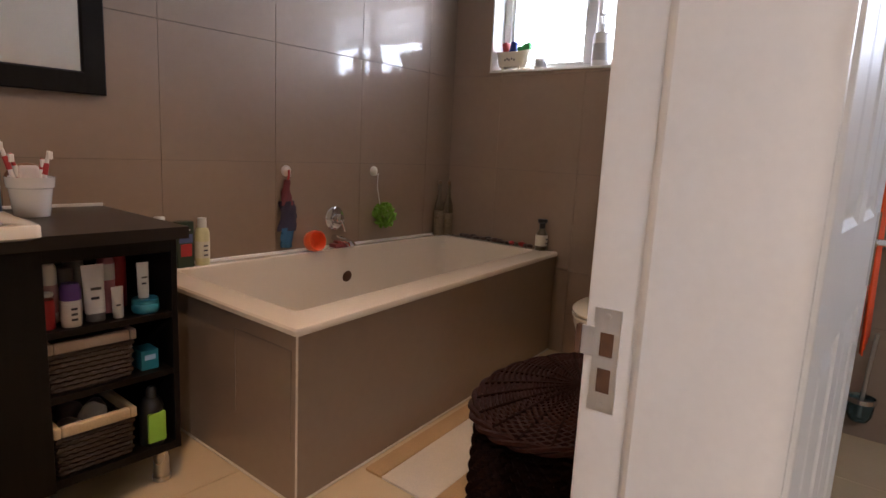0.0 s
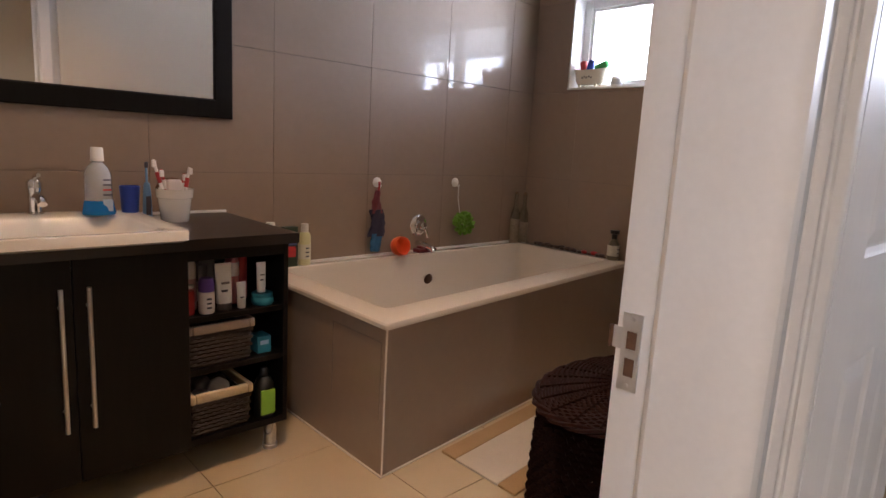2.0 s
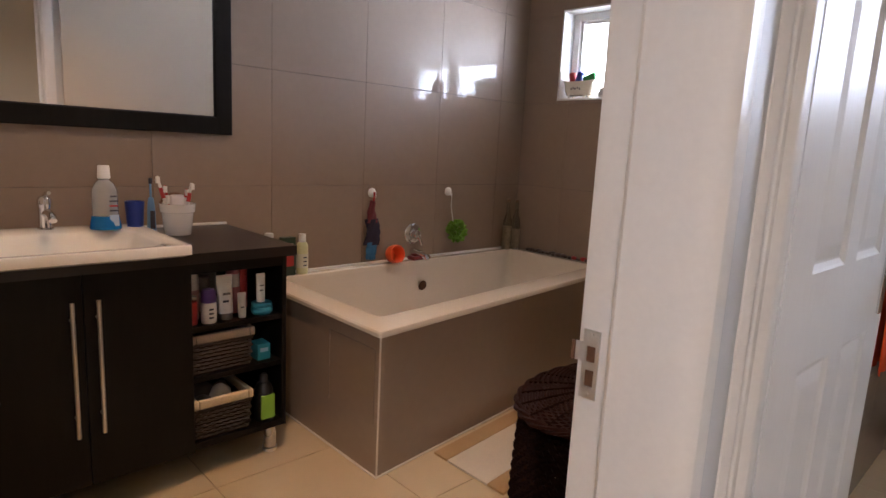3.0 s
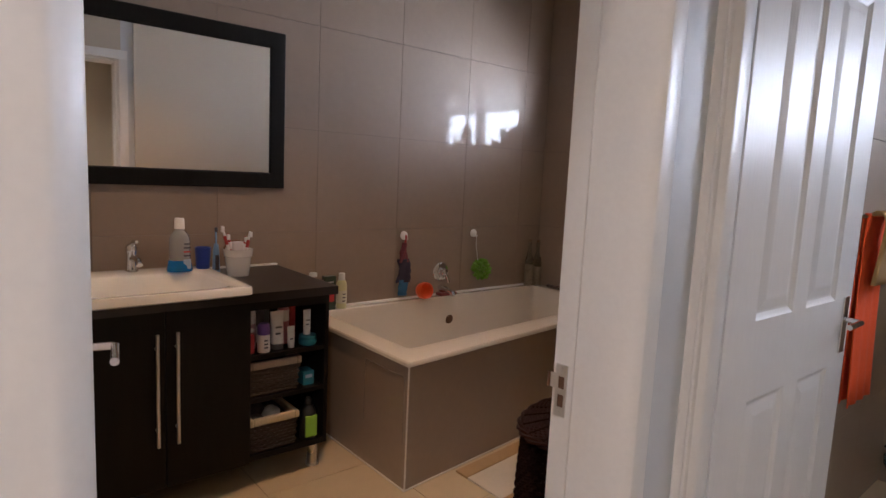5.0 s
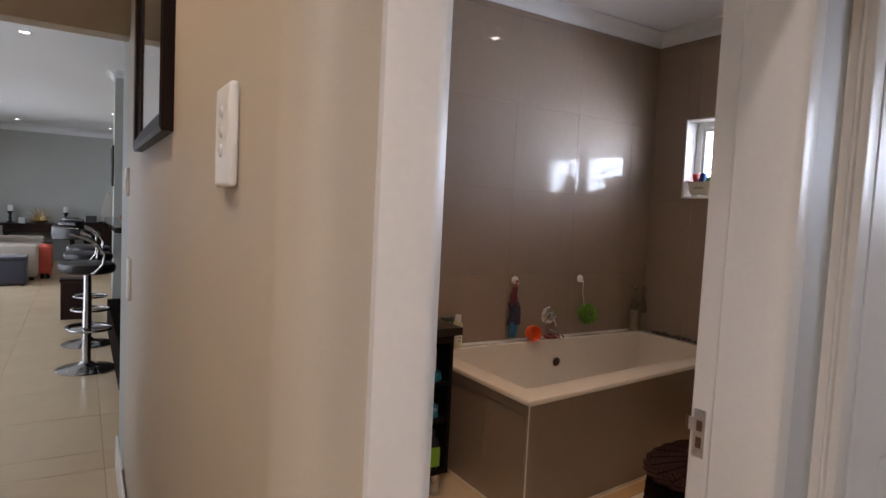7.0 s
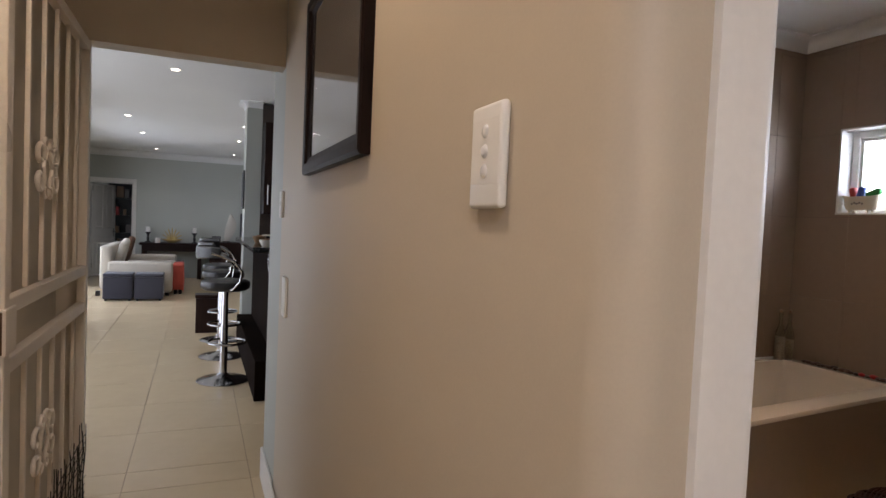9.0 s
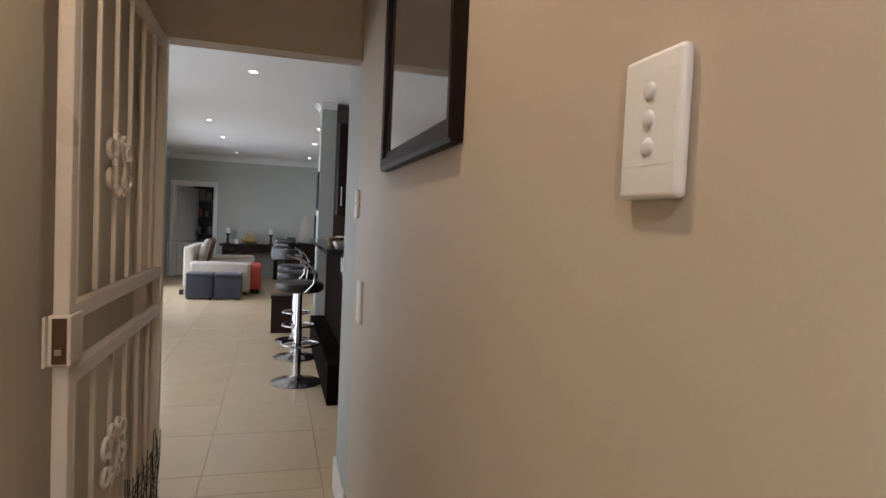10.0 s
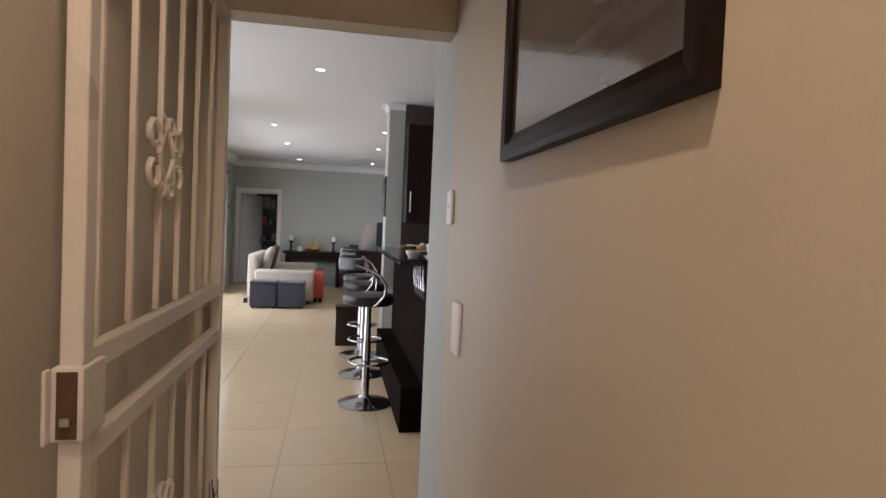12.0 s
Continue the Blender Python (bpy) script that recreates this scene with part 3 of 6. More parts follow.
def laundry_basket(cx, cy):
    b = base("laundry_basket", Matrix.Translation((cx, cy, 0)))
    def oval(bm):
        for v in bm.verts:
            v.co.x, v.co.y = cx + (v.co.x - cx) * 1.046, cy + (v.co.y - cy) * 1.58
        return bm
    h, n = 0.585, 44
    rad = lambda z: 0.165 + 0.012 * math.sin(z / h * 3.0)
    # woven wall: rows of cane that pass in front of and behind the stakes
    turns, per = 40, 2 * n + 1
    pts = []
    for k in range(turns * per):
        a = 2 * math.pi * k / per
        z = 0.012 + k / (turns * per - 1) * (h - 0.03)
        r = rad(z) + 0.0045 * (-1) ** k
        pts.append((cx + r * math.cos(a), cy + r * math.sin(a), z))
    bm = rod(pts, 0.0074, 5)
    stakes = bmesh.new()
    for k in range(n):
        a = 2 * math.pi * k / n
        rod([(cx + rad(z) * math.cos(a), cy + rad(z) * math.sin(a), z) for z in (0.004, 0.2, 0.4, h - 0.01)], 0.004, 4, stakes)
    part("body", oval(bm), WICKER, b, smooth=60)
    part("inner_frame", oval(stakes), WICKER, b, smooth=60)
    lid = bmesh.new()
    per = 83
    pts = []
    for k in range(29 * per):
        a = 2 * math.pi * k / per
        r = 0.010 + 0.0057 * k / per
        pts.append((cx + r * math.cos(a), cy + r * math.sin(a), h + 0.026 - 0.016 * (r / 0.18) ** 2 + 0.0026 * (-1) ** k))
    rod(pts, 0.0032, 5, lid)
    # board under the weave
    board = turned([(0, 0), (0.172, 0), (0.172, 0.006), (0.09, 0.012), (0, 0.014)], 40, at=(cx, cy, h - 0.004))
    part("lid_board", oval(board), WICKER, b, smooth=40)
    part("lid", oval(lid), WICKER_RED, b, smooth=60)
    for k in range(20):
        a = 2 * math.pi * k / 20 + 0.1
        rib = rod([(cx + r * math.cos(a), cy + r * math.sin(a), h + 0.0290 - 0.016 * (r / 0.18) ** 2) for r in (0.0, 0.06, 0.12, 0.176)], 0.0028, 5)
        part("lid_rib", oval(rib), WICKER, b, smooth=60)
    rimb = bmesh.new()
    for s in range(3):
        pts = []
        for k in range(120):
            a = 2 * math.pi * k / 120
            ph = k * 0.42 + s * 2.094
            r = 0.181 + 0.0052 * math.cos(ph)
            pts.append((cx + r * math.cos(a), cy + r * math.sin(a), h + 0.006 + 0.0055 * math.sin(ph)))
        rod(pts, 0.0046, 5, rimb, closed=True)
    part("lid_rim", oval(rimb), WICKER_RED, b, smooth=60)
    return tagged(b, "oval dark brown wicker laundry basket with its lid on", "laundry basket")


laundry_basket(-0.470, 1.110)


def toilet(cx, cy):
    b = base("toilet", Matrix.Translation((cx, cy, 0)))
    bm = bmesh.new()
    def oval(z, front, back, half):
        out = []
        for k in range(32):
            a = 2 * math.pi * k / 32
            y = math.sin(a)
            out.append(bm.verts.new((cx + half * math.cos(a), cy + (y * front if y < 0 else y * back), z)))
        return out
    rows = [oval(0.0, 0.17, 0.24, 0.115), oval(0.05, 0.16, 0.24, 0.105), oval(0.20, 0.20, 0.24, 0.12), oval(0.33, 0.265, 0.24, 0.165), oval(0.385, 0.285, 0.24, 0.18), oval(0.395, 0.28, 0.24, 0.177)]
    for p, q in zip(rows, rows[1:]):
        for k in range(32):
            bm.faces.new((p[k], p[(k + 1) % 32], q[(k + 1) % 32], q[k]))
    bm.faces.new(rows[-1])
    bm.faces.new(rows[0][::-1])
    bmesh.ops.recalc_face_normals(bm, faces=bm.faces[:])
    part("bowl", bm, CERAMIC_CREAM, b, smooth=45)
    for nm, z, t, f in (("seat", 0.399, 0.016, 0.288), ("lid", 0.418, 0.020, 0.290)):
        bm2 = bmesh.new()
        prof = [(0.97, 0), (1.0, 0.3), (1.0, 0.7), (0.96, 1.0)]
        rws = []
        for s, u in prof:
            rws.append([bm2.verts.new((cx + 0.186 * s * math.cos(2 * math.pi * k / 32), cy + s * (f if math.sin(2 * math.pi * k / 32) < 0 else 0.19) * math.sin(2 * math.pi * k / 32), z + t * u)) for k in range(32)])
        for p, q in zip(rws, rws[1:]):
            for k in range(32):
                bm2.faces.new((p[k], p[(k + 1) % 32], q[(k + 1) % 32], q[k]))
        bm2.faces.new(rws[0][::-1])
        bm2.faces.new(rws[-1])
        part(nm, bm2, CERAMIC_CREAM, b, smooth=45)
    part("cistern", block(cx - 0.19, cx + 0.19, cy + 0.19, cy + 0.36, 0.42, 0.77, 0.018, 3), CERAMIC_CREAM, b, smooth=40)
    part("cistern_lid", block(cx - 0.20, cx + 0.20, cy + 0.18, cy + 0.365, 0.771, 0.80, 0.010, 3), CERAMIC_CREAM, b, smooth=40)
    part("flush_button", turned([(0, 0), (0.022, 0), (0.022, 0.006), (0, 0.008)], 16, at=(cx, cy + 0.27, 0.80)), CHROME, b, "chrome flush button", 40)
    return tagged(b, "ivory ceramic toilet with its lid closed beside the bath", "toilet")


toilet(-0.950, WY - 0.385)
mat = base("bath_mat", Matrix.Translation((-1.1, 1.75, 0)))
MAT_TAN = material("tan_bath_mat_border", (0.42, 0.27, 0.13), 0.9, scale=300, amount=0.2, bump=0.5, bump_scale=350)
MAT_WHITE = material("off_white_bath_mat", (0.62, 0.55, 0.46), 0.95, scale=300, amount=0.15, bump=0.5, bump_scale=350)
part("middle", block(-1.215, -1.005, 1.286, 2.15, 0.001, 0.011, 0.003), MAT_WHITE, mat)
part("border", block(-1.292, -1.216, 1.286, 2.15, 0.001, 0.012, 0.003), MAT_TAN, mat, "tan woven border")
part("border", block(-1.004, -0.925, 1.286, 2.15, 0.001, 0.012, 0.003), MAT_TAN, mat, "tan woven border")
for ob in mat.children:
    for v in ob.data.vertices:
        v.co.x -= 0.095 * (v.co.y - 1.2)
tagged(mat, "off-white bath mat with tan borders beside the bath", "bath mat")


# ---- windows ----


def window(name, x0, x1, z0, z1, mullion, label):
    b = base(name, Matrix.Translation(((x0 + x1) / 2, WY + 0.15, z0)))
    y0, y1, f = WY + 0.110, WY + 0.165, 0.045
    part("sill", block(x0, x1, WY - 0.004, WY + 0.24, z0, z0 + 0.012, 0.003), CERAMIC, b, "white sill")
    for xa, xb in ((x0, x0 + 0.010), (x1 - 0.010, x1)):
        part("reveal", block(xa, xb, WY + 0.002, WY + 0.24, z0 + 0.012, z1), PAINT_TRIM, b)
    part("reveal", block(x0, x1, WY + 0.002, WY + 0.24, z1 - 0.010, z1), PAINT_TRIM, b)
    xi0, xi1, zi0, zi1 = x0 + 0.010, x1 - 0.010, z0 + 0.012, z1 - 0.010
    for q in ((xi0, xi0 + f, zi0, zi1), (xi1 - f, xi1, zi0, zi1), (xi0 + f, xi1 - f, zi0, zi0 + f * 0.6), (xi0 + f, xi1 - f, zi1 - f, zi1)):
        part("window_frame", block(q[0], q[1], y0, y1, q[2], q[3], 0.004), PAINT_TRIM, b, "white window frame")
    cells = [(xi0 + f, xi1 - f)]
    if mullion is not None:
        part("mullion", block(mullion - 0.028, mullion + 0.028, y0 - 0.004, y1, zi0 + f * 0.6, zi1 - f, 0.004), PAINT_TRIM, b, "white mullion")
        cells = [(xi0 + f, mullion - 0.028), (mullion + 0.028, xi1 - f)]
    for a, c in cells:
        for q in ((a, a + 0.02, zi0 + f * 0.6, zi1 - f), (c - 0.02, c, zi0 + f * 0.6, zi1 - f), (a + 0.02, c - 0.02, zi0 + f * 0.6, zi0 + f * 0.6 + 0.02), (a + 0.02, c - 0.02, zi1 - f - 0.02, zi1 - f)):
            part("sash", block(q[0], q[1], y0 + 0.012, y1 - 0.008, q[2], q[3], 0.003), PAINT_TRIM, b, "white sash bar")
        o = part("pane", block(a + 0.016, c - 0.016, y0 + 0.026, y0 + 0.031, zi0 + f * 0.6 + 0.016, zi1 - f - 0.016), GLASS, b)
        o.visible_shadow = False
    return tagged(b, label, "window", kind="structure")


window("window_1", *WIN, -1.455, "high white-framed window with two panes and daylight outside")
window("window_2", *WCW, None, "high white-framed window of the toilet room")
setting("backdrop_garden", block(-4.6, 3.2, WY + 1.35, WY + 1.36, 0.2, 4.2), OUTSIDE, "bright overcast outdoors beyond the windows", "backdrop")
setting("backdrop_patio", block(-12.2, -3.0, LV - 0.9, LV - 0.89, 0, 3.0), OUTSIDE, "bright outdoors beyond the patio door", "backdrop")


# ---- doors and frames ----


def door_frame(name, m, a, c, w_in, w_out, h, label, step=0.012, wide=(0.095, 0.095), own=()):
    """A door frame across an opening from a to c along local y, through a wall from w_in to w_out along local x; the rebate for the leaf is on the w_in side. own: outlines of jambs that differ, by side."""
    b = base(name, m)
    def jamb(side, y, aw, w_out):
        s = side  # +1: the opening lies on the +y side
        pro = [(w_in - 0.012, y - s * 0.062), (w_in - 0.012, y - s * 0.010), (w_in - 0.006, y - s * 0.002), (w_in, y), (w_in + 0.042, y), (w_in + 0.044, y + s * step), (w_out - 0.016, y + s * step), (w_out - 0.004, y + s * (step - 0.004)),
               (w_out + 0.004, y + s * (step - 0.016)), (w_out + 0.014, y - s * 0.012), (w_out + 0.017, y - s * 0.022), (w_out + 0.012, y - s * 0.034), (w_out + 0.013, y - s * (aw - 0.010)), (w_out + 0.009, y - s * (aw - 0.001)), (w_out + 0.0, y - s * aw), (w_out, y - s * 0.02), (w_in, y - s * 0.02), (w_in, y - s * 0.062)]
        o = part("jamb", prism(pro, 0, h), PAINT_TRIM, b, smooth=50)
        o.matrix_parent_inverse = Matrix()
    if 1 not in own:
        jamb(1, a, wide[0], w_out)
    if -1 not in own:
        jamb(-1, c, wide[1], w_out)
    for pro in own.values() if own else ():
        part("jamb", prism(pro, 0, h), PAINT_TRIM, b, smooth=24).matrix_parent_inverse = Matrix()
    bm = block(w_in - 0.012, w_out + 0.013, a - 0.02, c + 0.02, h, h + 0.02, 0.002)
    block(w_in + 0.044, w_out - 0.002, a + step, c - step, h - step, h, 0, bm=bm)
    block(w_out + 0.0002, w_out + 0.013, a - wide[0], c + wide[1], h + 0.0005, h + 0.095, 0.004, bm=bm)
    block(w_in - 0.012, w_in - 0.0002, a - 0.060, c + 0.060, h + 0.0005, h + 0.062, 0.003, bm=bm)
    o = part("head", bm, PAINT_TRIM, b)
    o.matrix_parent_inverse = Matrix()
    return tagged(b, label, "door frame", kind="structure")


# the latch jamb: rebate, rounded stop, eased arris and a flat architrave that lies back with the wall
LATCH = [(-DT - 0.012, D1 + 0.060), (-DT - 0.012, D1 + 0.014), (-DT - 0.008, D1 + 0.005), (-DT + 0.003, D1), (-0.180, D1 - 0.001), (-0.176, D1 - 0.005), (-0.174, D1 - 0.012), (-0.168, D1 - 0.017), (-0.140, D1 - 0.019), (-0.100, D1 - 0.021), (-0.070, D1 - 0.019),
         (-0.050, D1 - 0.013), (-0.040, D1 - 0.006), (-0.035, D1 + 0.001), (-0.034, D1 + 0.010), (-0.041, D1 + 0.066), (-0.044, D1 + 0.072), (-0.050, D1 + 0.074), (-0.0625, D1 + 0.074), (-0.065, D1 + 0.020), (-DT, D1 + 0.020), (-DT, D1 + 0.060)]
frame_bath = door_frame("door_frame_1", DOOR, D0, D1, -DT, 0.0, DH, "white painted door frame of the bathroom with a steel strike plate", wide=(0.080, 0.022), own={-1: LATCH})
# steel strike plate with its two holes in the rebate
sy, sz = D1, 0.883
bars = ((-0.222, -0.2155, -0.042, 0.040), (-0.2005, -0.194, -0.042, 0.040), (-0.2155, -0.2005, 0.030, 0.040), (-0.2155, -0.2005, -0.009, 0.004), (-0.2155, -0.2005, -0.042, -0.036), (-0.223, -0.194, 0.040, 0.056), (-0.223, -0.194, -0.056, -0.042))
sp = bmesh.new()
for x0, x1, z0, z1 in bars:
    block(x0, x1, sy - 0.0022, sy + 0.0005, sz + z0, sz + z1, bm=sp)
fittings = [part("strike_plate", sp, STEEL, frame_bath, "brushed steel strike plate"),
            part("strike_lip", block(-0.236, -0.222, sy - 0.0016, sy + 0.0008, sz + 0.002, sz + 0.034, 0.0006), STEEL, frame_bath, "bent lip of the strike plate"),
            part("lip_edge", block(-0.2415, -0.236, sy - 0.004, sy + 0.0010, sz + 0.002, sz + 0.034, 0.0006), DARK_HOLE, frame_bath, "dark edge of the lip")]
for z0, z1 in ((-0.036, -0.009), (0.004, 0.030)):
    fittings.append(part("bolt_hole", block(-0.2155, -0.2005, sy - 0.0006, sy + 0.0001, sz + z0, sz + z1), DARK_HOLE, frame_bath, "dark bolt hole"))
for z in (0.048, -0.049):
    fittings.append(part("screw", along(turned([(0, 0), (0.0036, 0), (0.003, 0.0012), (0, 0.0014)], 10), Matrix.Translation((-0.2085, sy - 0.0020, sz + z)) @ Matrix.Rotation(radians(90), 4, "X")), STEEL, frame_bath))
for o in fittings:
    o.matrix_parent_inverse = Matrix()

WCM = Matrix.Translation((0, WCY, 0)) @ Matrix.Rotation(radians(-90), 4, "Z")
# the hinge jamb: an architrave cut down into the corner, thick outside, with one bead, then the bare lining
HINGE = [(WCY - y, x) for x, y in ((-0.092, WCY), (-0.092, 0.860), (-0.089, 0.856), (-0.085, 0.857), (-0.073, 0.872), (-0.0715, 0.868), (-0.068, 0.8665), (-0.064, 0.868), (-0.0625, 0.873), (-0.062, 0.881), (-0.052, 0.893), (-0.050, 0.896), (-0.049, 0.901), (-0.0615, 0.978), (-0.064, 0.982), (-0.075, 0.983), (-0.075, WCY))]
frame_wc = door_frame("door_frame_2", WCM, WC0, WC1, -WCT, 0.0, 2.04, "white painted door frame of the toilet room", wide=(0.0225, 0.095), own={1: HINGE})


def panel_leaf(name, m, w, h, th, label, panels=((0.115, 0.345), (0.43, 0.66)), inset=0.052):
    """A moulded panel door; local y from the hinge along the leaf, x out of its face, z up."""
    b = base(name, m)
    def keep(o):
        o.matrix_parent_inverse = Matrix()
        return o
    xs = panels
    zs = [(0.20, 0.765), (0.980, 1.88)]
    bm = bmesh.new()
    # face grid with sunk panels on both sides
    ys = [0, xs[0][0], xs[0][1], xs[1][0], xs[1][1], w]
    zz = [0, zs[0][0], zs[0][1], zs[1][0], zs[1][1], h]
    holes = {(1, 1), (3, 1), (1, 3), (3, 3)}
    for sgn in (1, -1):
        x = sgn * th / 2
        for i in range(5):
            for j in range(5):
                ya, yb, za, zb = ys[i], ys[i + 1], zz[j], zz[j + 1]
                if (i, j) not in holes:
                    f = [bm.verts.new((x, p, q)) for p, q in ((ya, za), (yb, za), (yb, zb), (ya, zb))]
                    bm.faces.new(f if sgn > 0 else f[::-1])
                    continue
                loops = []
                for inset, d in ((0, 0), (0.006, -0.004), (0.016, -0.009), (0.022, -0.009), (0.050, -0.002), (0.055, -0.0015)):
                    top = zb - inset
                    loops.append([bm.verts.new((x + sgn * d, p, q)) for p, q in ((ya + inset, za + inset), (yb - inset, za + inset), (yb - inset, top), (ya + inset, top))])
                for a, c in zip(loops, loops[1:]):
                    for k in range(4):
                        f = (a[k], a[(k + 1) % 4], c[(k + 1) % 4], c[k])
                        bm.faces.new(f if sgn > 0 else f[::-1])
                bm.faces.new(loops[-1] if sgn > 0 else loops[-1][::-1])
    for quad in (((-1, 0, 0), (1, 0, 0), (1, 0, h), (-1, 0, h)), ((1, w, 0), (-1, w, 0), (-1, w, h), (1, w, h)), ((1, 0, h), (1, w, h), (-1, w, h), (-1, 0, h)), ((-1, 0, 0), (-1, w, 0), (1, w, 0), (1, 0, 0))):
        bm.faces.new([bm.verts.new((s * th / 2, y, z)) for s, y, z in quad])
    bmesh.ops.remove_doubles(bm, verts=bm.verts[:], dist=0.0002)
    bmesh.ops.recalc_face_normals(bm, faces=bm.faces[:])
    keep(part("leaf", bm, PAINT_DOOR, b))
    for s in (1, -1):
        pl = keep(part("handle_plate", block(s * th / 2 - (0.007 if s < 0 else 0), s * th / 2 + (0.007 if s > 0 else 0), w - inset - 0.019, w - inset + 0.019, 0.800, 0.985, 0.002), CHROME, b, "chrome handle plate"))
        lv = rod([(s * th / 2, w - inset, 0.910), (s * (th / 2 + 0.045), w - inset, 0.910), (s * (th / 2 + 0.053), w - inset - 0.008, 0.910), (s * (th / 2 + 0.053), w - inset - 0.11, 0.907)], 0.009, 10)
        keep(part("lever", lv, CHROME, b, "chrome lever", 50))
    for z in (0.22, 1.80):
        hg = rod([(th / 2 + 0.004, -0.004, z - 0.05), (th / 2 + 0.004, -0.004, z + 0.05)], 0.006, 8)
        block(th / 2 - 0.0005, th / 2 + 0.002, 0.0, 0.036, z - 0.05, z + 0.05, bm=hg)
        keep(part("hinge", hg, STEEL, b, "steel butt hinge"))
    return tagged(b, label, "door", kind="structure")


panel_leaf("door_2", Matrix.Translation((-0.082, 0.997, 0.008)) @ Matrix.Rotation(radians(-1.2), 4, "Z"), 0.862, 2.02, 0.036, "white moulded panel door of the toilet room, standing open", ((0.160, 0.390), (0.485, 0.715)), 0.06)
panel_leaf("door_1", DOOR @ Matrix.Translation((-DT - 0.022, D0 - 0.004, 0.008)) @ Matrix.Rotation(radians(74.0), 4, "Z"), 0.775, 2.02, 0.040, "white moulded panel door of the bathroom, standing open")

# ---- corridor ----
PICTURE = material("dark_grey_landscape_print", (0.10, 0.095, 0.10), 0.05, scale=4, amount=0.5, coarse=2, rough_var=0.02, stretch=(1, 1, 6), coat=0.6)
FRAME_WOOD = wood("blackened_mahogany", (0.011, 0.0055, 0.005), 0.4, amount=0.4, spec=0.12)
pic = framed("picture", Matrix.Translation((-1.129, HY - 0.0048, 1.510)) @ Matrix.Rotation(radians(180), 4, "Z"), 0.752, 0.56, 0.060, 0.024, PICTURE, FRAME_WOOD, "print", True)
tagged(pic, "dark photograph under glass in a stepped mahogany frame", "picture")


def switch_plate(name, x, y, z, w, h, keys, label):
    """A wall plate with an upper insert, a plain lower band and domed round keys, hung on a wall that faces -y."""
    b = base(name, Matrix.Translation((x, y, z)))
    part("plate", block(x - w / 2, x + w / 2, y - 0.0125, y, z - h / 2, z + h / 2, 0.0055, 4), PLASTIC_WHITE, b, smooth=40)
    if not keys:
        return tagged(b, label, "wall plate")
    lo, hi = z - h * 0.27, z + h * 0.36
    ins = part("insert", block(x - w / 2 + 0.005, x + w / 2 - 0.005, y - 0.0128, y - 0.0118, lo, hi, 0.0003), PLASTIC_WHITE, b)
    for zz in (lo - 0.0008, hi + 0.0008):
        part("band_joint", block(x - w / 2 + 0.005, x + w / 2 - 0.005, y - 0.0124, y - 0.0116, zz - 0.0005, zz + 0.0005), GREY_JOINT, b, "fine dark joint")
    for k in range(keys):
        zz = (lo + hi) / 2 + (k - (keys - 1) / 2) * 0.0245
        dome = turned([(0, 0.0030), (0.004, 0.0028), (0.0068, 0.0020), (0.0084, 0.0004), (0.0088, -0.0006), (0, -0.0006)], 20)
        part("key", along(dome, Matrix.Translation((x, y - 0.0128, zz)) @ Matrix.Rotation(radians(90), 4, "X")), KEY_PEARL, ins, "domed round key", 50)
    return tagged(b, label, "light switch")


KEY_PEARL = material("pearl_white_key_plastic", (0.72, 0.71, 0.70), 0.16, scale=60, amount=0.03)
GREY_JOINT = material("grey_joint_shadow_gap", (0.30, 0.29, 0.27), 0.7, scale=60, amount=0.1)
switch_plate("light_switch", -0.166, HY - 0.0078, 1.452, 0.084, 0.128, 3, "white triple light switch plate on the cream wall")
switch_plate("light_switch", -2.19, HY - 0.0005, 1.425, 0.075, 0.118, 1, "white single light switch near the corridor's end")
switch_plate("wall_socket", -2.005, HY - 0.0012, 1.04, 0.10, 0.165, 0, "tall white blank wall plate near the corridor's end")
setting("baseboard_1", block(-2.68, HX + 0.0, HY - 0.014, HY - 0.0005, 0, 0.16, 0.004), PAINT_TRIM, "white painted baseboard", "baseboard")
setting("baseboard_2", block(HX + 0.001, 0.03, HY - 0.018, HY - 0.0085, 0, 0.16, 0.004), PAINT_TRIM, "white painted baseboard", "baseboard")
setting("baseboard_3", block(HX, 1.75, LY + 0.0005, LY + 0.014, 0, 0.16, 0.004), PAINT_TRIM, "white painted baseboard", "baseboard")

# ---- corridor: security gate ----
IRON = material("cream_painted_steel", (0.62, 0.56, 0.49), 0.3, scale=80, amount=0.06, bump=0.08, bump_scale=70)
GATE = Matrix.Translation((-2.215, -1.262, 0)) @ Matrix.Rotation(radians(-0.1), 4, "Z")


def scroll_flower(c):
    """Wrought scrolls round a gate bar, in the local xz plane: four wide curls, four small ones and a pointed heart."""
    pieces = []

    def curl(x, z, r, sx, sz, thick):
        pts = []
        for i in range(26):
            u = i / 25
            a = math.pi * (1.10 - 1.85 * u)
            k = r * (1 - 0.58 * u)
            pts.append((c[0] + sx * (x + k * math.cos(a) * 1.15), c[1], c[2] + sz * (z + k * math.sin(a))))
        pieces.append(rod(pts, thick, 6))
    for sx in (-1, 1):
        for sz in (-1, 1):
            curl(0.090, 0.034, 0.036, sx, sz, 0.0066)
            curl(0.034, 0.066, 0.021, sx, sz, 0.0058)
            pieces.append(rod([(c[0] + sx * 0.010, c[1], c[2] + sz * 0.058), (c[0] + sx * 0.026, c[1], c[2] + sz * 0.036), (c[0] + sx * 0.048, c[1], c[2] + sz * 0.012), (c[0] + sx * 0.052, c[1], c[2])], 0.0055, 6))
    return pieces


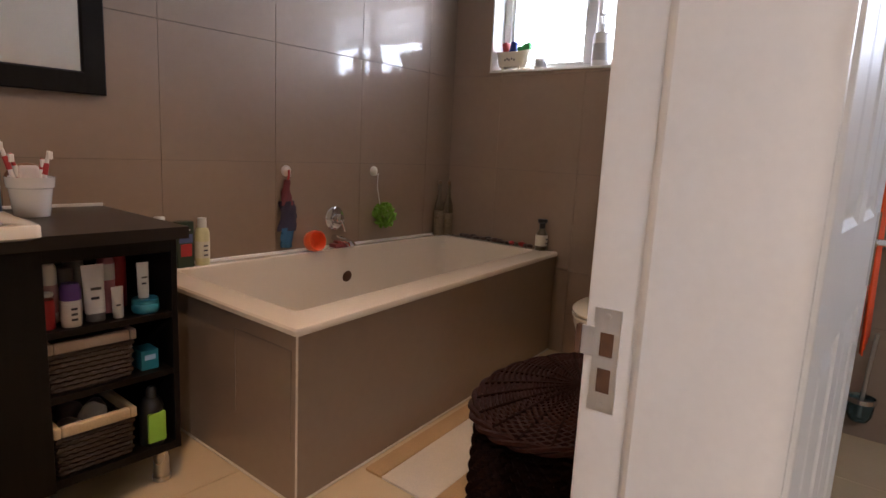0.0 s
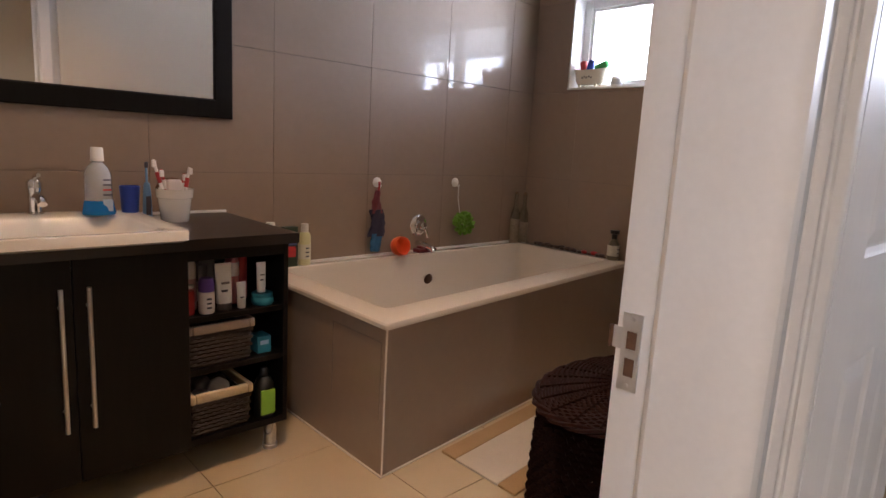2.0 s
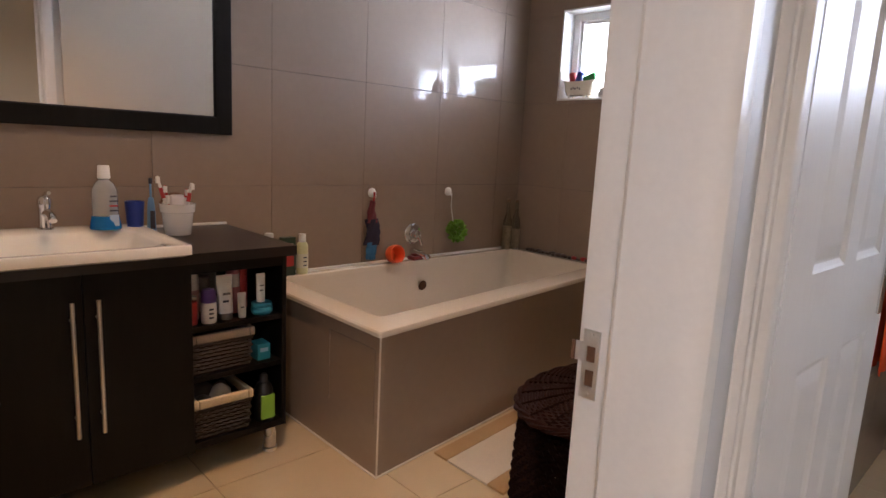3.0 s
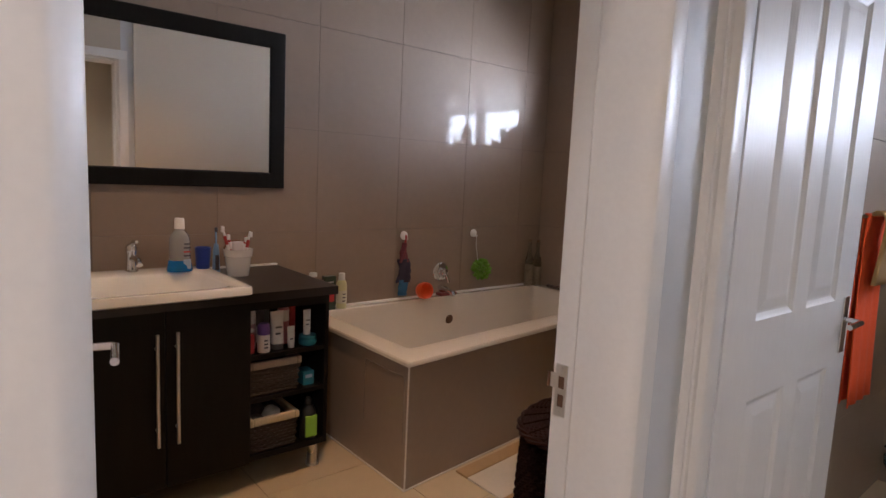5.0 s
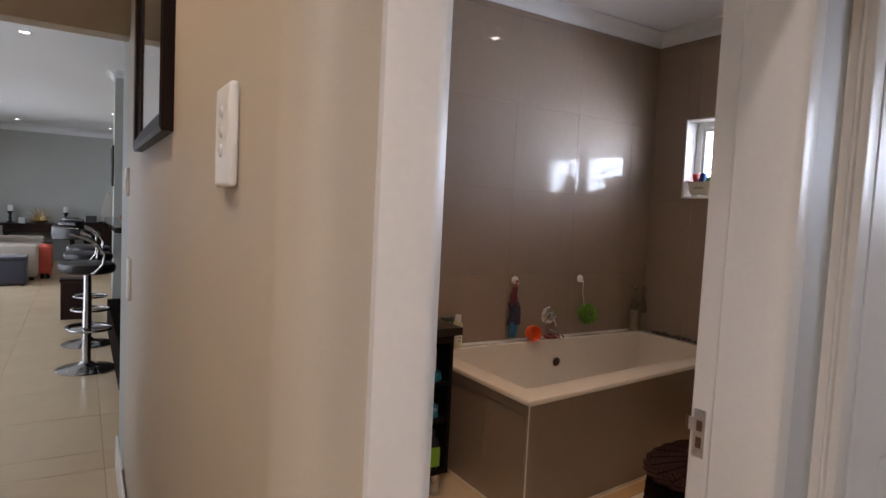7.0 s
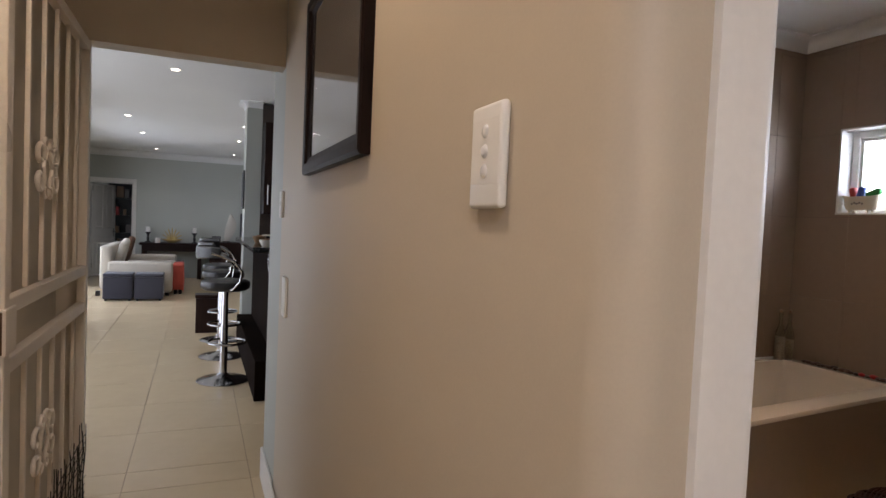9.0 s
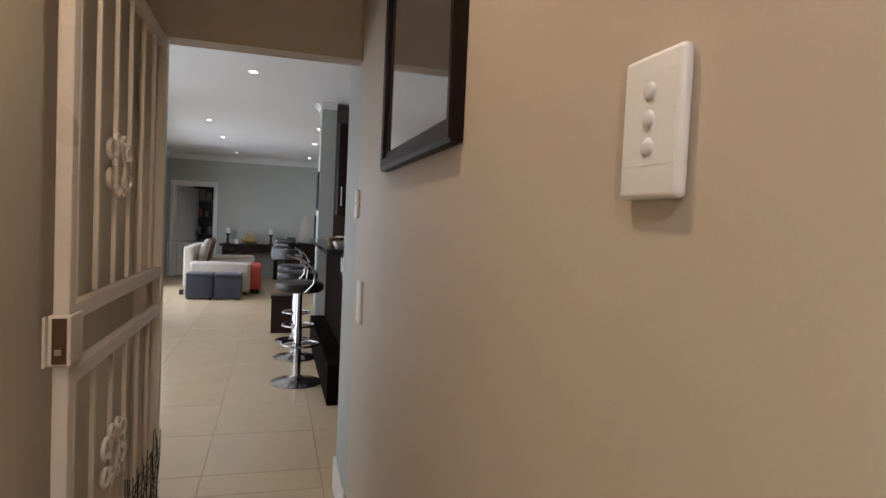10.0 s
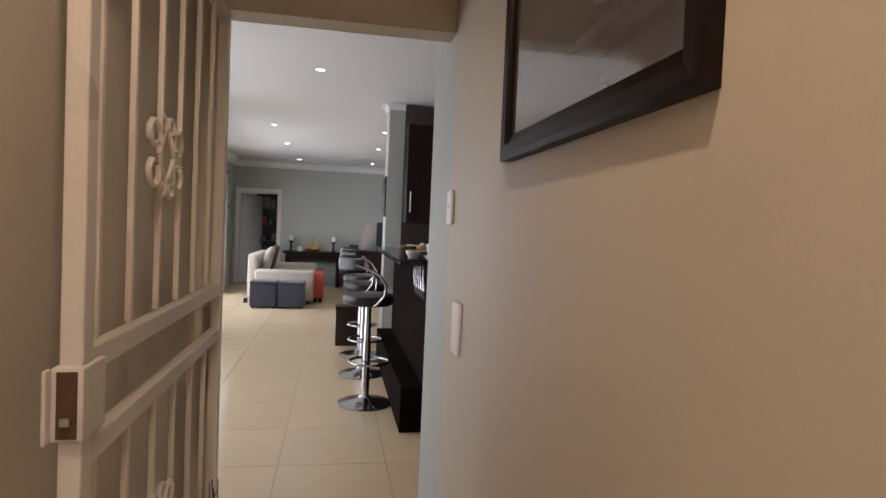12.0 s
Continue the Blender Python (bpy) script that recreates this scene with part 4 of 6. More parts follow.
def security_gate():
    b = base("security_gate", GATE)
    W, H = 1.085, 2.02

    def keep(nm, bm, mat=IRON, label="", smooth=None, parent=None):
        o = part(nm, bm, mat, parent or b, label, smooth)
        o.matrix_parent_inverse = Matrix()
        return o
    for x in (0.02, W - 0.02):
        keep("stile", block(x - 0.02, x + 0.02, -0.016, 0.016, 0.03, H, 0.003))
    for z in (0.05, H - 0.02, 1.128, 0.985):
        keep("rail", block(0.04, W - 0.04, -0.014, 0.014, z - 0.019, z + 0.019, 0.003))
    for x in (0.190, 0.356, 0.521, 0.678, 0.844, 1.000):
        keep("bar", block(x - 0.007, x + 0.007, -0.006, 0.006, 1.154, H - 0.039, 0.002))
        keep("bar", block(x - 0.007, x + 0.007, -0.006, 0.006, 0.069, 0.966, 0.002))
    for z in (1.478, 0.676):
        for piece in scroll_flower((0.676, 0.012, z)):
            keep("scroll", piece, IRON, "cream wrought scroll", 60)
    lock = keep("lock_box", block(W - 0.075, W + 0.012, -0.022, 0.022, 1.020, 1.128, 0.003))
    keep("lock_guard", block(W + 0.012, W + 0.030, -0.026, -0.020, 1.020, 1.128, 0.002))
    keep("lock_face", block(W + 0.0125, W + 0.0145, -0.013, 0.015, 1.025, 1.123, 0.0006), DARK_HOLE, "rusty brown lock face")
    keep("bolt", block(W + 0.0145, W + 0.020, -0.006, 0.006, 1.045, 1.057, 0.001), STEEL, "steel lock bolt")
    for z in (0.3, 1.0, 1.75):
        keep("hinge", rod([(-0.008, 0.0, z - 0.05), (-0.008, 0.0, z + 0.05)], 0.010, 10), IRON, "", 40)
    return tagged(b, "cream painted steel security gate with scrolls, standing open against the wall", "gate")


security_gate()
NETTING = material("black_plastic_netting", (0.012, 0.010, 0.009), 0.6, scale=100, amount=0.2)
net = bmesh.new()
random.seed(5)
for i in range(20):
    x = -2.150 + 0.034 * i
    top = 0.515 + 0.02 * math.sin(i * 0.9) + random.uniform(-0.03, 0.03)
    rod([(x + random.uniform(-0.010, 0.010), -1.240 + random.uniform(0, 0.008), z) for z in (0.03, top * 0.3, top * 0.6, top * 0.8, top)], 0.0017, 4, net)
for i in range(14):
    z = 0.05 + 0.034 * i
    rod([(-2.155 + 0.093 * k, -1.238 + random.uniform(0, 0.008), z + random.uniform(-0.012, 0.012)) for k in range(8)], 0.0016, 4, net)
tagged(link("netting", net, NETTING), "torn black plastic netting tied to the foot of the gate", "netting", kind="stuff")


def downlight(x, y, z, r=0.045):
    b = base("downlight", Matrix.Translation((x, y, z)))
    part("rim", turned([(r - 0.012, -0.002), (r - 0.008, -0.006), (r, -0.006), (r + 0.004, -0.001), (r + 0.004, 0.0), (r - 0.012, 0.0)], 24, at=(x, y, z)), PLASTIC_WHITE, b, "white ring", 40)
    part("lamp", turned([(0, -0.0015), (r - 0.012, -0.0015), (r - 0.012, 0.0), (0, 0.0)], 20, at=(x, y, z)), LAMP_GLOW, b, "lit lamp face")
    return tagged(b, "round white recessed ceiling spot, lit", "downlight", group="recessed ceiling spots")


for q in BATH_SPOTS:
    downlight(*q, BATH_CEIL)
# the two over the lobby are added fittings, out of view
for q in HALL_AND_FILL_SPOTS:
    downlight(*q, HALL_CEIL)
for q in LIVING_SPOTS:
    downlight(*q, LIVING_CEIL)

# ---- bathroom: taps and fittings ----


def basin_mixer():
    b = base("basin_tap", Matrix.Translation((-2.165, 0.17, 0.858)))
    z = 0.858
    part("body", turned([(0, 0), (0.026, 0), (0.026, 0.004), (0.021, 0.008), (0.020, 0.075), (0.023, 0.085), (0.023, 0.105), (0.016, 0.115), (0, 0.117)], 20, at=(-2.165, 0.17, z)), CHROME, b, smooth=40)
    part("spout", rod([(-2.155, 0.17, z + 0.055), (-2.10, 0.17, z + 0.066), (-2.045, 0.17, z + 0.060), (-2.030, 0.17, z + 0.045)], 0.013, 12), CHROME, b, smooth=50)
    part("lever", rod([(-2.165, 0.17, z + 0.113), (-2.13, 0.17, z + 0.128), (-2.075, 0.17, z + 0.135)], 0.008, 10, taper=lambda t: 1.1 - 0.3 * t), CHROME, b, smooth=50)
    return tagged(b, "chrome single-lever mixer tap on the washbasin", "tap")


basin_mixer()


def bath_mixer():
    b = base("bath_tap", Matrix.Translation((WX, 1.965, 0.70)))
    rot = Matrix.Translation((WX, 1.965, 0.715)) @ Matrix.Rotation(radians(90), 4, "Y")
    part("plate", along(turned([(0, 0), (0.058, 0), (0.060, 0.004), (0.054, 0.010), (0.030, 0.013), (0, 0.013)], 28), rot), CHROME, b, smooth=40)
    part("knob", along(turned([(0, 0.01), (0.026, 0.01), (0.026, 0.045), (0.022, 0.052), (0, 0.054)], 24), rot), CHROME, b, smooth=40)
    part("lever", rod([(WX + 0.045, 1.965, 0.715), (WX + 0.060, 1.972, 0.690), (WX + 0.066, 1.982, 0.655)], 0.008, 10), CHROME, b, smooth=50)
    part("spout", rod([(WX, 1.965, 0.615), (WX + 0.07, 1.965, 0.612), (WX + 0.13, 1.965, 0.600), (WX + 0.14, 1.965, 0.585)], 0.017, 14), CHROME, b, smooth=50)
    return tagged(b, "round chrome bath mixer with spout on the tiled wall", "bath tap")


bath_mixer()

PL = {}


def plastic(name, colour, rough=0.35):
    if name not in PL:
        PL[name] = material(name, colour, rough, scale=60, amount=0.05)
    return PL[name]


WHITE = plastic("white_plastic", (0.74, 0.72, 0.69))
GREY = plastic("grey_plastic", (0.16, 0.14, 0.13))
RED = plastic("red_plastic", (0.42, 0.03, 0.03))
PINK = plastic("pink_plastic", (0.55, 0.20, 0.22))
PURPLE = plastic("purple_plastic", (0.13, 0.06, 0.28))
BLUE = plastic("blue_plastic", (0.02, 0.05, 0.30))
TEAL = plastic("teal_plastic", (0.02, 0.19, 0.26))
GREEN = plastic("lime_green_plastic", (0.25, 0.50, 0.05))
ORANGE = plastic("orange_plastic", (0.85, 0.13, 0.03))
YELLOW = plastic("pale_yellow_plastic", (0.60, 0.58, 0.32))
INK = plastic("dark_print", (0.05, 0.05, 0.07))
LIQUID_BLUE = clear("blue_mouthwash", (0.02, 0.27, 0.78), 0.05, 1.33)
LIQUID_BLUE.node_tree.nodes["Principled BSDF"].inputs["Transmission Weight"].default_value = 0.45
MILKY = clear("milky_clear_plastic", (0.80, 0.84, 0.88), 0.25, 1.4)
MILKY.node_tree.nodes["Principled BSDF"].inputs["Transmission Weight"].default_value = 0.7
CLEAR_GLASS = clear("clear_bottle_glass", (0.80, 0.84, 0.80), 0.03, 1.45)


def bottle(name, x, y, z, profile, mat, cap=None, cap_mat=None, label="", band=None, squash=1.0, category="bottle", turn=0.0, bars=0):
    """A small container: a turned body, a cap and a printed band of plain bars."""
    b = base(name, Matrix.Translation((x, y, z)))
    part("body", turned(profile, 20, at=(x, y, z), squash=squash), mat, b, smooth=40)
    if cap:
        part("cap", turned(cap, 18, at=(x, y, z), squash=squash if cap[0][0] > 0.02 else 1.0), cap_mat or WHITE, b, smooth=40)
    if band:
        z0, z1, m2 = band
        r = max(q[0] for q in profile) + 0.0007
        lb = turned([(r - 0.004, z0), (r, z0 + 0.0005), (r, z1 - 0.0005), (r - 0.004, z1)], 20, at=(x, y, z), squash=squash)
        lb_o = part("label_band", lb, m2, b, "printed label", 40)
        for k in range(bars):
            zz = z0 + (k + 0.7) * (z1 - z0) / (bars + 0.6)
            part("print_bar", block(x + r * 0.96, x + r * 1.0 + 0.0015, y - r * 0.32 * squash, y + r * 0.25 * squash, z + zz - 0.003, z + zz + 0.003), INK, lb_o)
    return tagged(b, label, category)


def tube(name, x, y, z, w, h, mat, cap_mat, label, tilt=0.0, bars=2):
    """A squeeze tube that stands on its cap and flattens towards the top."""
    b = base(name, Matrix.Translation((x, y, z)))
    bm = bmesh.new()
    rows = []
    for t in (0.14, 0.3, 0.55, 0.8, 0.97, 1.0):
        d = max(0.0018, w * 0.42 * (1 - t ** 1.6))
        ww = w * 0.5 * (0.86 + 0.14 * t)
        rows.append([bm.verts.new((x + d * math.cos(2 * math.pi * k / 16) - tilt * t * h, y + ww * math.sin(2 * math.pi * k / 16), z + h * t)) for k in range(16)])
    for a, c in zip(rows, rows[1:]):
        for k in range(16):
            bm.faces.new((a[k], a[(k + 1) % 16], c[(k + 1) % 16], c[k]))
    bm.faces.new(rows[0][::-1])
    bm.faces.new(rows[-1])
    body = part("body", bm, mat, b, smooth=50)
    part("cap", turned([(0, 0), (w * 0.40, 0), (w * 0.42, h * 0.02), (w * 0.40, h * 0.15), (0, h * 0.15)], 18, at=(x, y, z)), cap_mat, b, smooth=40)
    for k in range(bars):
        zz = z + h * (0.40 + 0.17 * k)
        part("print_bar", block(x + w * 0.24 - tilt * h * 0.5 + 0.002, x + w * 0.36 - tilt * h * 0.5, y - w * 0.24, y + w * (0.10 + 0.1 * (k % 2)), zz, zz + h * 0.045), INK if k % 2 == 0 else GREY, body)
    return tagged(b, label, "tube")


def can(r, h, neck=0.6):
    return [(0, 0), (r * 0.94, 0), (r, 0.004), (r, h * 0.82), (r * 0.93, h * 0.88), (r * neck, h * 0.92), (0, h * 0.92)]


def lid_for(r, h, neck=0.6, top=1.0):
    return [(r * neck * 0.95, h * 0.90), (r * neck, h * 0.92), (r * neck, h * top - 0.003), (r * neck * 0.9, h * top), (0, h * top)]


# on the vanity
mw = bottle("mouthwash_bottle", -2.105, 0.345, 0.858, [(0, 0.05), (0.040, 0.05), (0.039, 0.062), (0.038, 0.14), (0.030, 0.162), (0.016, 0.178), (0.016, 0.185), (0, 0.185)], MILKY,
            [(0.019, 0.182), (0.021, 0.184), (0.019, 0.226), (0.017, 0.229), (0, 0.229)], WHITE, "clear mouthwash bottle with blue liquid and white cap, part empty", squash=1.1)
part("liquid", turned([(0, 0), (0.046, 0), (0.048, 0.006), (0.041, 0.048), (0, 0.0495)], 20, at=(-2.105, 0.345, 0.858), squash=1.1), LIQUID_BLUE, mw, "blue mouthwash", 40)
for k, (y0, y1, c) in enumerate(((0.350, 0.378, INK), (0.350, 0.376, RED), (0.350, 0.378, INK), (0.352, 0.374, INK))):
    part("print_bar", block(-2.066, -2.0635, y0, y1, 0.925 + 0.017 * k, 0.931 + 0.017 * k), c, mw)
part("barcode_label", block(-2.0655, -2.063, 0.349, 0.379, 0.872, 0.912), plastic("pale_blue_label", (0.35, 0.45, 0.60)), mw, "pale label with a bar code")
cup = base("tumbler", Matrix.Translation((-2.135, 0.452, 0.858)))
part("wall", turned([(0, 0), (0.028, 0), (0.034, 0.095), (0.032, 0.095), (0.027, 0.004), (0, 0.004)], 24, at=(-2.135, 0.452, 0.858)), BLUE, cup, smooth=40)
tagged(cup, "dark blue plastic tumbler on the washbasin's edge", "tumbler")
tb = base("electric_toothbrush", Matrix.Translation((-2.14, 0.512, 0.826)))
part("handle", turned([(0, 0), (0.016, 0), (0.017, 0.01), (0.014, 0.10), (0.010, 0.135), (0.005, 0.14), (0, 0.14)], 16, at=(-2.14, 0.512, 0.826)), plastic("light_blue_plastic", (0.16, 0.32, 0.55)), tb, smooth=40)
part("figure_print", block(-2.1255, -2.1235, 0.503, 0.520, 0.845, 0.915, 0.004), INK, tb, "dark printed figure")
part("brush_neck", rod([(-2.14, 0.512, 0.966), (-2.142, 0.512, 1.02)], 0.0042, 8), plastic("light_blue_plastic", (0, 0, 0)), tb)
part("brush_head", block(-2.147, -2.134, 0.506, 0.518, 1.018, 1.040, 0.003), INK, tb, "dark bristle head")
tagged(tb, "child's light blue electric toothbrush standing on the worktop", "toothbrush")


def brush_pot(x, y, z):
    b = base("toothbrush_pot", Matrix.Translation((x, y, z)))
    part("wall", turned([(0, 0), (0.046, 0), (0.048, 0.003), (0.058, 0.086), (0.063, 0.089), (0.0655, 0.118), (0.067, 0.121), (0.062, 0.121), (0.057, 0.104), (0.044, 0.005), (0, 0.005)], 28, at=(x, y, z)), CERAMIC, b, smooth=35)
    part("handle", rod([(x - 0.058 * math.cos(a) * 0.3 - 0.03, y + 0.060 * math.cos(a), z + 0.112 + 0.045 * math.sin(a)) for a in [math.pi * k / 12 for k in range(13)]], 0.0045, 6), plastic("brown_wood_handle", (0.20, 0.09, 0.04)), b, "brown bail handle", 60)
    tagged(b, "white enamel pot of toothbrushes on the vanity worktop", "pot")
    for dx, dy, tx, ty, h, m2 in ((0.015, -0.03, 0.0, -0.085, 0.225, WHITE), (-0.02, 0.0, 0.0, -0.055, 0.19, RED), (0.02, 0.03, 0.01, 0.060, 0.20, WHITE), (0.0, 0.035, -0.01, 0.045, 0.175, RED)):
        t = base("toothbrush", Matrix.Translation((x + dx, y + dy, z + 0.006)))
        p0, p1 = Vector((x + dx * 0.5, y + dy * 0.5, z + 0.008)), Vector((x + tx, y + ty * 0.85, z + h))
        part("handle", rod([p0.lerp(p1, k / 6) for k in range(7)], 0.0065, 8, taper=lambda u: 1.2 - 0.4 * u), m2, t, smooth=50)
        part("bristles", block(p1.x + 0.002, p1.x + 0.014, p1.y - 0.007, p1.y + 0.007, p1.z - 0.026, p1.z - 0.002, 0.002), WHITE, t, "white bristles")
        part("grip", rod([p0.lerp(p1, 0.62), p0.lerp(p1, 0.80)], 0.0078, 8), RED if m2 is WHITE else WHITE, t, "coloured grip")
        tagged(t, "plastic toothbrush with a red and white handle, in the pot", "toothbrush", group="toothbrushes in the pot")
    c = base("toothpaste_tube", Matrix.Translation((x, y, z + 0.007)))
    part("body", block(x - 0.010, x + 0.016, y - 0.030, y + 0.024, z + 0.008, z + 0.155, 0.010, 3), plastic("milky_plastic", (0.6, 0.55, 0.55)), c)
    tagged(c, "pale toothpaste tube standing in the pot", "tube")


brush_pot(-2.075, 0.588, 0.8265)
bottle("soap_dispenser", -2.12, -0.055, 0.858, [(0, 0), (0.030, 0), (0.031, 0.09), (0.022, 0.105), (0.012, 0.115), (0, 0.115)], CLEAR_GLASS, [(0.014, 0.112), (0.015, 0.114), (0.015, 0.145), (0.012, 0.150), (0, 0.150)], BLACK, "clear glass bottle with a black cap beside the tap", band=(0.01, 0.05, WHITE))

# on the vanity's shelves
SZ = 0.560
bottle("deodorant", -1.745, 0.512, SZ, can(0.020, 0.088, 0.9), RED, lid_for(0.020, 0.10, 0.92), WHITE, "small red roll-on with a white cap")
bottle("spray_can", -1.800, 0.535, SZ, can(0.023, 0.180, 0.75), WHITE, lid_for(0.023, 0.182, 0.8), WHITE, "tall white spray can with dark printing", band=(0.03, 0.11, plastic("pink_label", (0.50, 0.30, 0.32))), bars=2)
bottle("spray_can", -1.86, 0.500, SZ, can(0.022, 0.172, 0.75), PINK, lid_for(0.022, 0.168, 0.7), PINK, "pink spray can at the back of the shelf")
bottle("deodorant", -1.735, 0.568, SZ, can(0.026, 0.088, 0.98), WHITE, [(0.026, 0.075), (0.027, 0.08), (0.026, 0.108), (0.020, 0.120), (0, 0.124)], PURPLE, "white roll-on with a purple domed cap", band=(0.012, 0.066, WHITE), bars=3)
bottle("pump_bottle", -1.830, 0.585, SZ, can(0.024, 0.165, 0.5), GREY, lid_for(0.024, 0.18, 0.35), WHITE, "grey pump bottle with a white nozzle", band=(0.02, 0.09, WHITE))
bottle("spray_can", -1.885, 0.628, SZ, can(0.026, 0.20, 0.8), plastic("silver_grey_plastic", (0.30, 0.30, 0.27)), lid_for(0.026, 0.185, 0.8), WHITE, "tall silver-grey spray can at the back")
tube("cream_tube", -1.748, 0.634, SZ, 0.060, 0.160, WHITE, GREY, "white cream tube standing on a grey cap", 0.06)
bottle("spray_can", -1.815, 0.690, SZ, can(0.024, 0.182, 0.8), PINK, lid_for(0.024, 0.184, 0.82), WHITE, "pink and white spray can", band=(0.10, 0.15, WHITE))
tube("cream_tube", -1.735, 0.690, SZ, 0.034, 0.092, WHITE, WHITE, "small white cream tube", 0.03, 1)
bottle("spray_can", -1.86, 0.742, SZ, can(0.024, 0.175, 0.8), RED, lid_for(0.024, 0.18, 0.8), plastic("dull_blue_plastic", (0.10, 0.14, 0.30)), "red spray can with a dull blue lid")
jar = bottle("cream_jar", -1.745, 0.772, SZ, [(0, 0), (0.034, 0), (0.040, 0.010), (0.040, 0.022), (0.036, 0.030), (0, 0.030)], TEAL, [(0.037, 0.029), (0.038, 0.031), (0.037, 0.042), (0.034, 0.0445), (0, 0.0445)], TEAL, "flat teal cream jar", category="jar")
tube("cream_tube", -1.745, 0.768, SZ + 0.045, 0.036, 0.108, WHITE, WHITE, "small white cream tube standing on a teal jar", 0.02, 2)

LINER = material("cream_cotton_liner", (0.62, 0.52, 0.36), 0.9, scale=260, amount=0.12, bump=0.4, bump_scale=300)
LINER_GREY = material("taupe_cotton_liner", (0.30, 0.24, 0.20), 0.9, scale=260, amount=0.12, bump=0.4, bump_scale=300)
BASKET = material("grey_brown_rush_weave", (0.038, 0.025, 0.019), 0.6, scale=90, amount=0.4, bump=0.4, bump_scale=120)


def shelf_basket(x0, x1, y0, y1, z, h, liner, label):
    b = base("storage_basket", Matrix.Translation(((x0 + x1) / 2, (y0 + y1) / 2, z)))
    bm = bmesh.new()
    n = 10
    for row in range(n):
        zz = z + 0.008 + row * (h - 0.016) / (n - 1)
        pts = []
        s = 0.006 * (1 - row / n)
        per = [(x0 + s, y0 + s), (x1 - s, y0 + s), (x1 - s, y1 - s), (x0 + s, y1 - s)]
        for i in range(4):
            p, q = Vector(per[i]), Vector(per[(i + 1) % 4])
            k = 14
            for j in range(k):
                c = p.lerp(q, j / k)
                nn = (q - p).orthogonal().normalized()
                c = c + nn * 0.0028 * (-1) ** (j + row)
                pts.append((c.x, c.y, zz))
        rod(pts, h / n * 0.50, 5, bm, closed=True)
    part("weave", bm, BASKET, b, smooth=60)
    part("bottom", block(x0 + 0.005, x1 - 0.005, y0 + 0.005, y1 - 0.005, z, z + 0.006), BASKET, b)
    lb = bmesh.new()
    t = 0.010
    for q in ((x0 - t, x1 + t, y0 - t, y0 + t), (x0 - t, x1 + t, y1 - t, y1 + t), (x0 - t, x0 + t, y0 + t, y1 - t), (x1 - t, x1 + t, y0 + t, y1 - t)):
        block(*q, z + h - 0.026, z + h + 0.006, 0.005, 2, bm=lb)
    part("liner", lb, liner, b, "folded cotton liner", 50)
    return tagged(b, label, "basket", group="storage baskets on the vanity shelves")


shelf_basket(-2.00, -1.712, 0.500, 0.716, 0.378, 0.142, LINER_GREY, "rush storage basket with a taupe liner, on the middle shelf")
shelf_basket(-1.98, -1.705, 0.505, 0.706, 0.136, 0.145, LINER, "rush storage basket with a cream liner, full, on the bottom shelf")
for i, (dx, dy, r, c) in enumerate(((-1.78, 0.56, 0.034, GREY), (-1.80, 0.63, 0.038, WHITE), (-1.76, 0.665, 0.028, GREY), (-1.86, 0.59, 0.036, GREY), (-1.87, 0.66, 0.034, GREY))):
    bm = bmesh.new()
    bmesh.ops.create_icosphere(bm, subdivisions=3, radius=r)
    for v in bm.verts:
        v.co *= 1 + 0.22 * noise.noise(v.co * 40 + Vector((i, 0, 0)))
    tagged(link("rolled_cloth", along(bm, Matrix.Translation((dx, dy, 0.225 + r * 0.4 + 0.012 * (i % 2)))), c, smooth=80), "crumpled grey cloth lying in the storage basket", "cloth", group="cloths in the basket")
gb = bottle("spray_bottle", -1.735, 0.775, 0.136, [(0, 0), (0.034, 0), (0.036, 0.005), (0.036, 0.12), (0.026, 0.145), (0.012, 0.155), (0, 0.155)], BLACK, [(0.014, 0.150), (0.016, 0.152), (0.016, 0.175), (0.010, 0.185), (0, 0.186)], BLACK, "black bottle with a lime green label, on the bottom shelf")
part("green_label", block(-1.7065, -1.697, 0.748, 0.802, 0.150, 0.245, 0.002), GREEN, gb, "plain lime green label")
bx = base("soap_box", Matrix.Translation((-1.76, 0.77, 0.378)))
part("carton", block(-1.80, -1.73, 0.748, 0.800, 0.378, 0.440, 0.002), TEAL, bx)
part("print_bar", block(-1.7305, -1.7285, 0.758, 0.790, 0.41, 0.425), plastic("pale_blue_label", (0, 0, 0)), bx)
tagged(bx, "small teal soap box on the middle shelf", "box")

# on the bath's rim
RZ = 0.568
bottle("shampoo_bottle", -2.245, 1.055, RZ, can(0.026, 0.175, 0.7), plastic("beige_plastic", (0.45, 0.36, 0.26)), lid_for(0.026, 0.21, 0.8), WHITE, "beige shampoo bottle with a white cap on the bath rim")
tube("shower_gel_tube", -2.150, 1.042, RZ, 0.052, 0.185, plastic("peach_tube", (0.60, 0.40, 0.30)), plastic("peach_cap", (0.62, 0.20, 0.10)), "peach shower gel tube standing on the bath rim", 0.02)
bk = base("toiletry_box", Matrix.Translation((-2.245, 1.155, RZ)))
part("carton", block(-2.266, -2.230, 1.118, 1.186, RZ, RZ + 0.185, 0.002), plastic("dark_green_carton", (0.03, 0.055, 0.035)), bk)
part("picture_patch", block(-2.2305, -2.2285, 1.130, 1.175, RZ + 0.045, RZ + 0.095), RED, bk, "small red printed patch")
part("picture_patch", block(-2.2305, -2.2285, 1.125, 1.180, RZ + 0.10, RZ + 0.135), plastic("dull_blue_plastic", (0, 0, 0)), bk, "small blue printed patch")
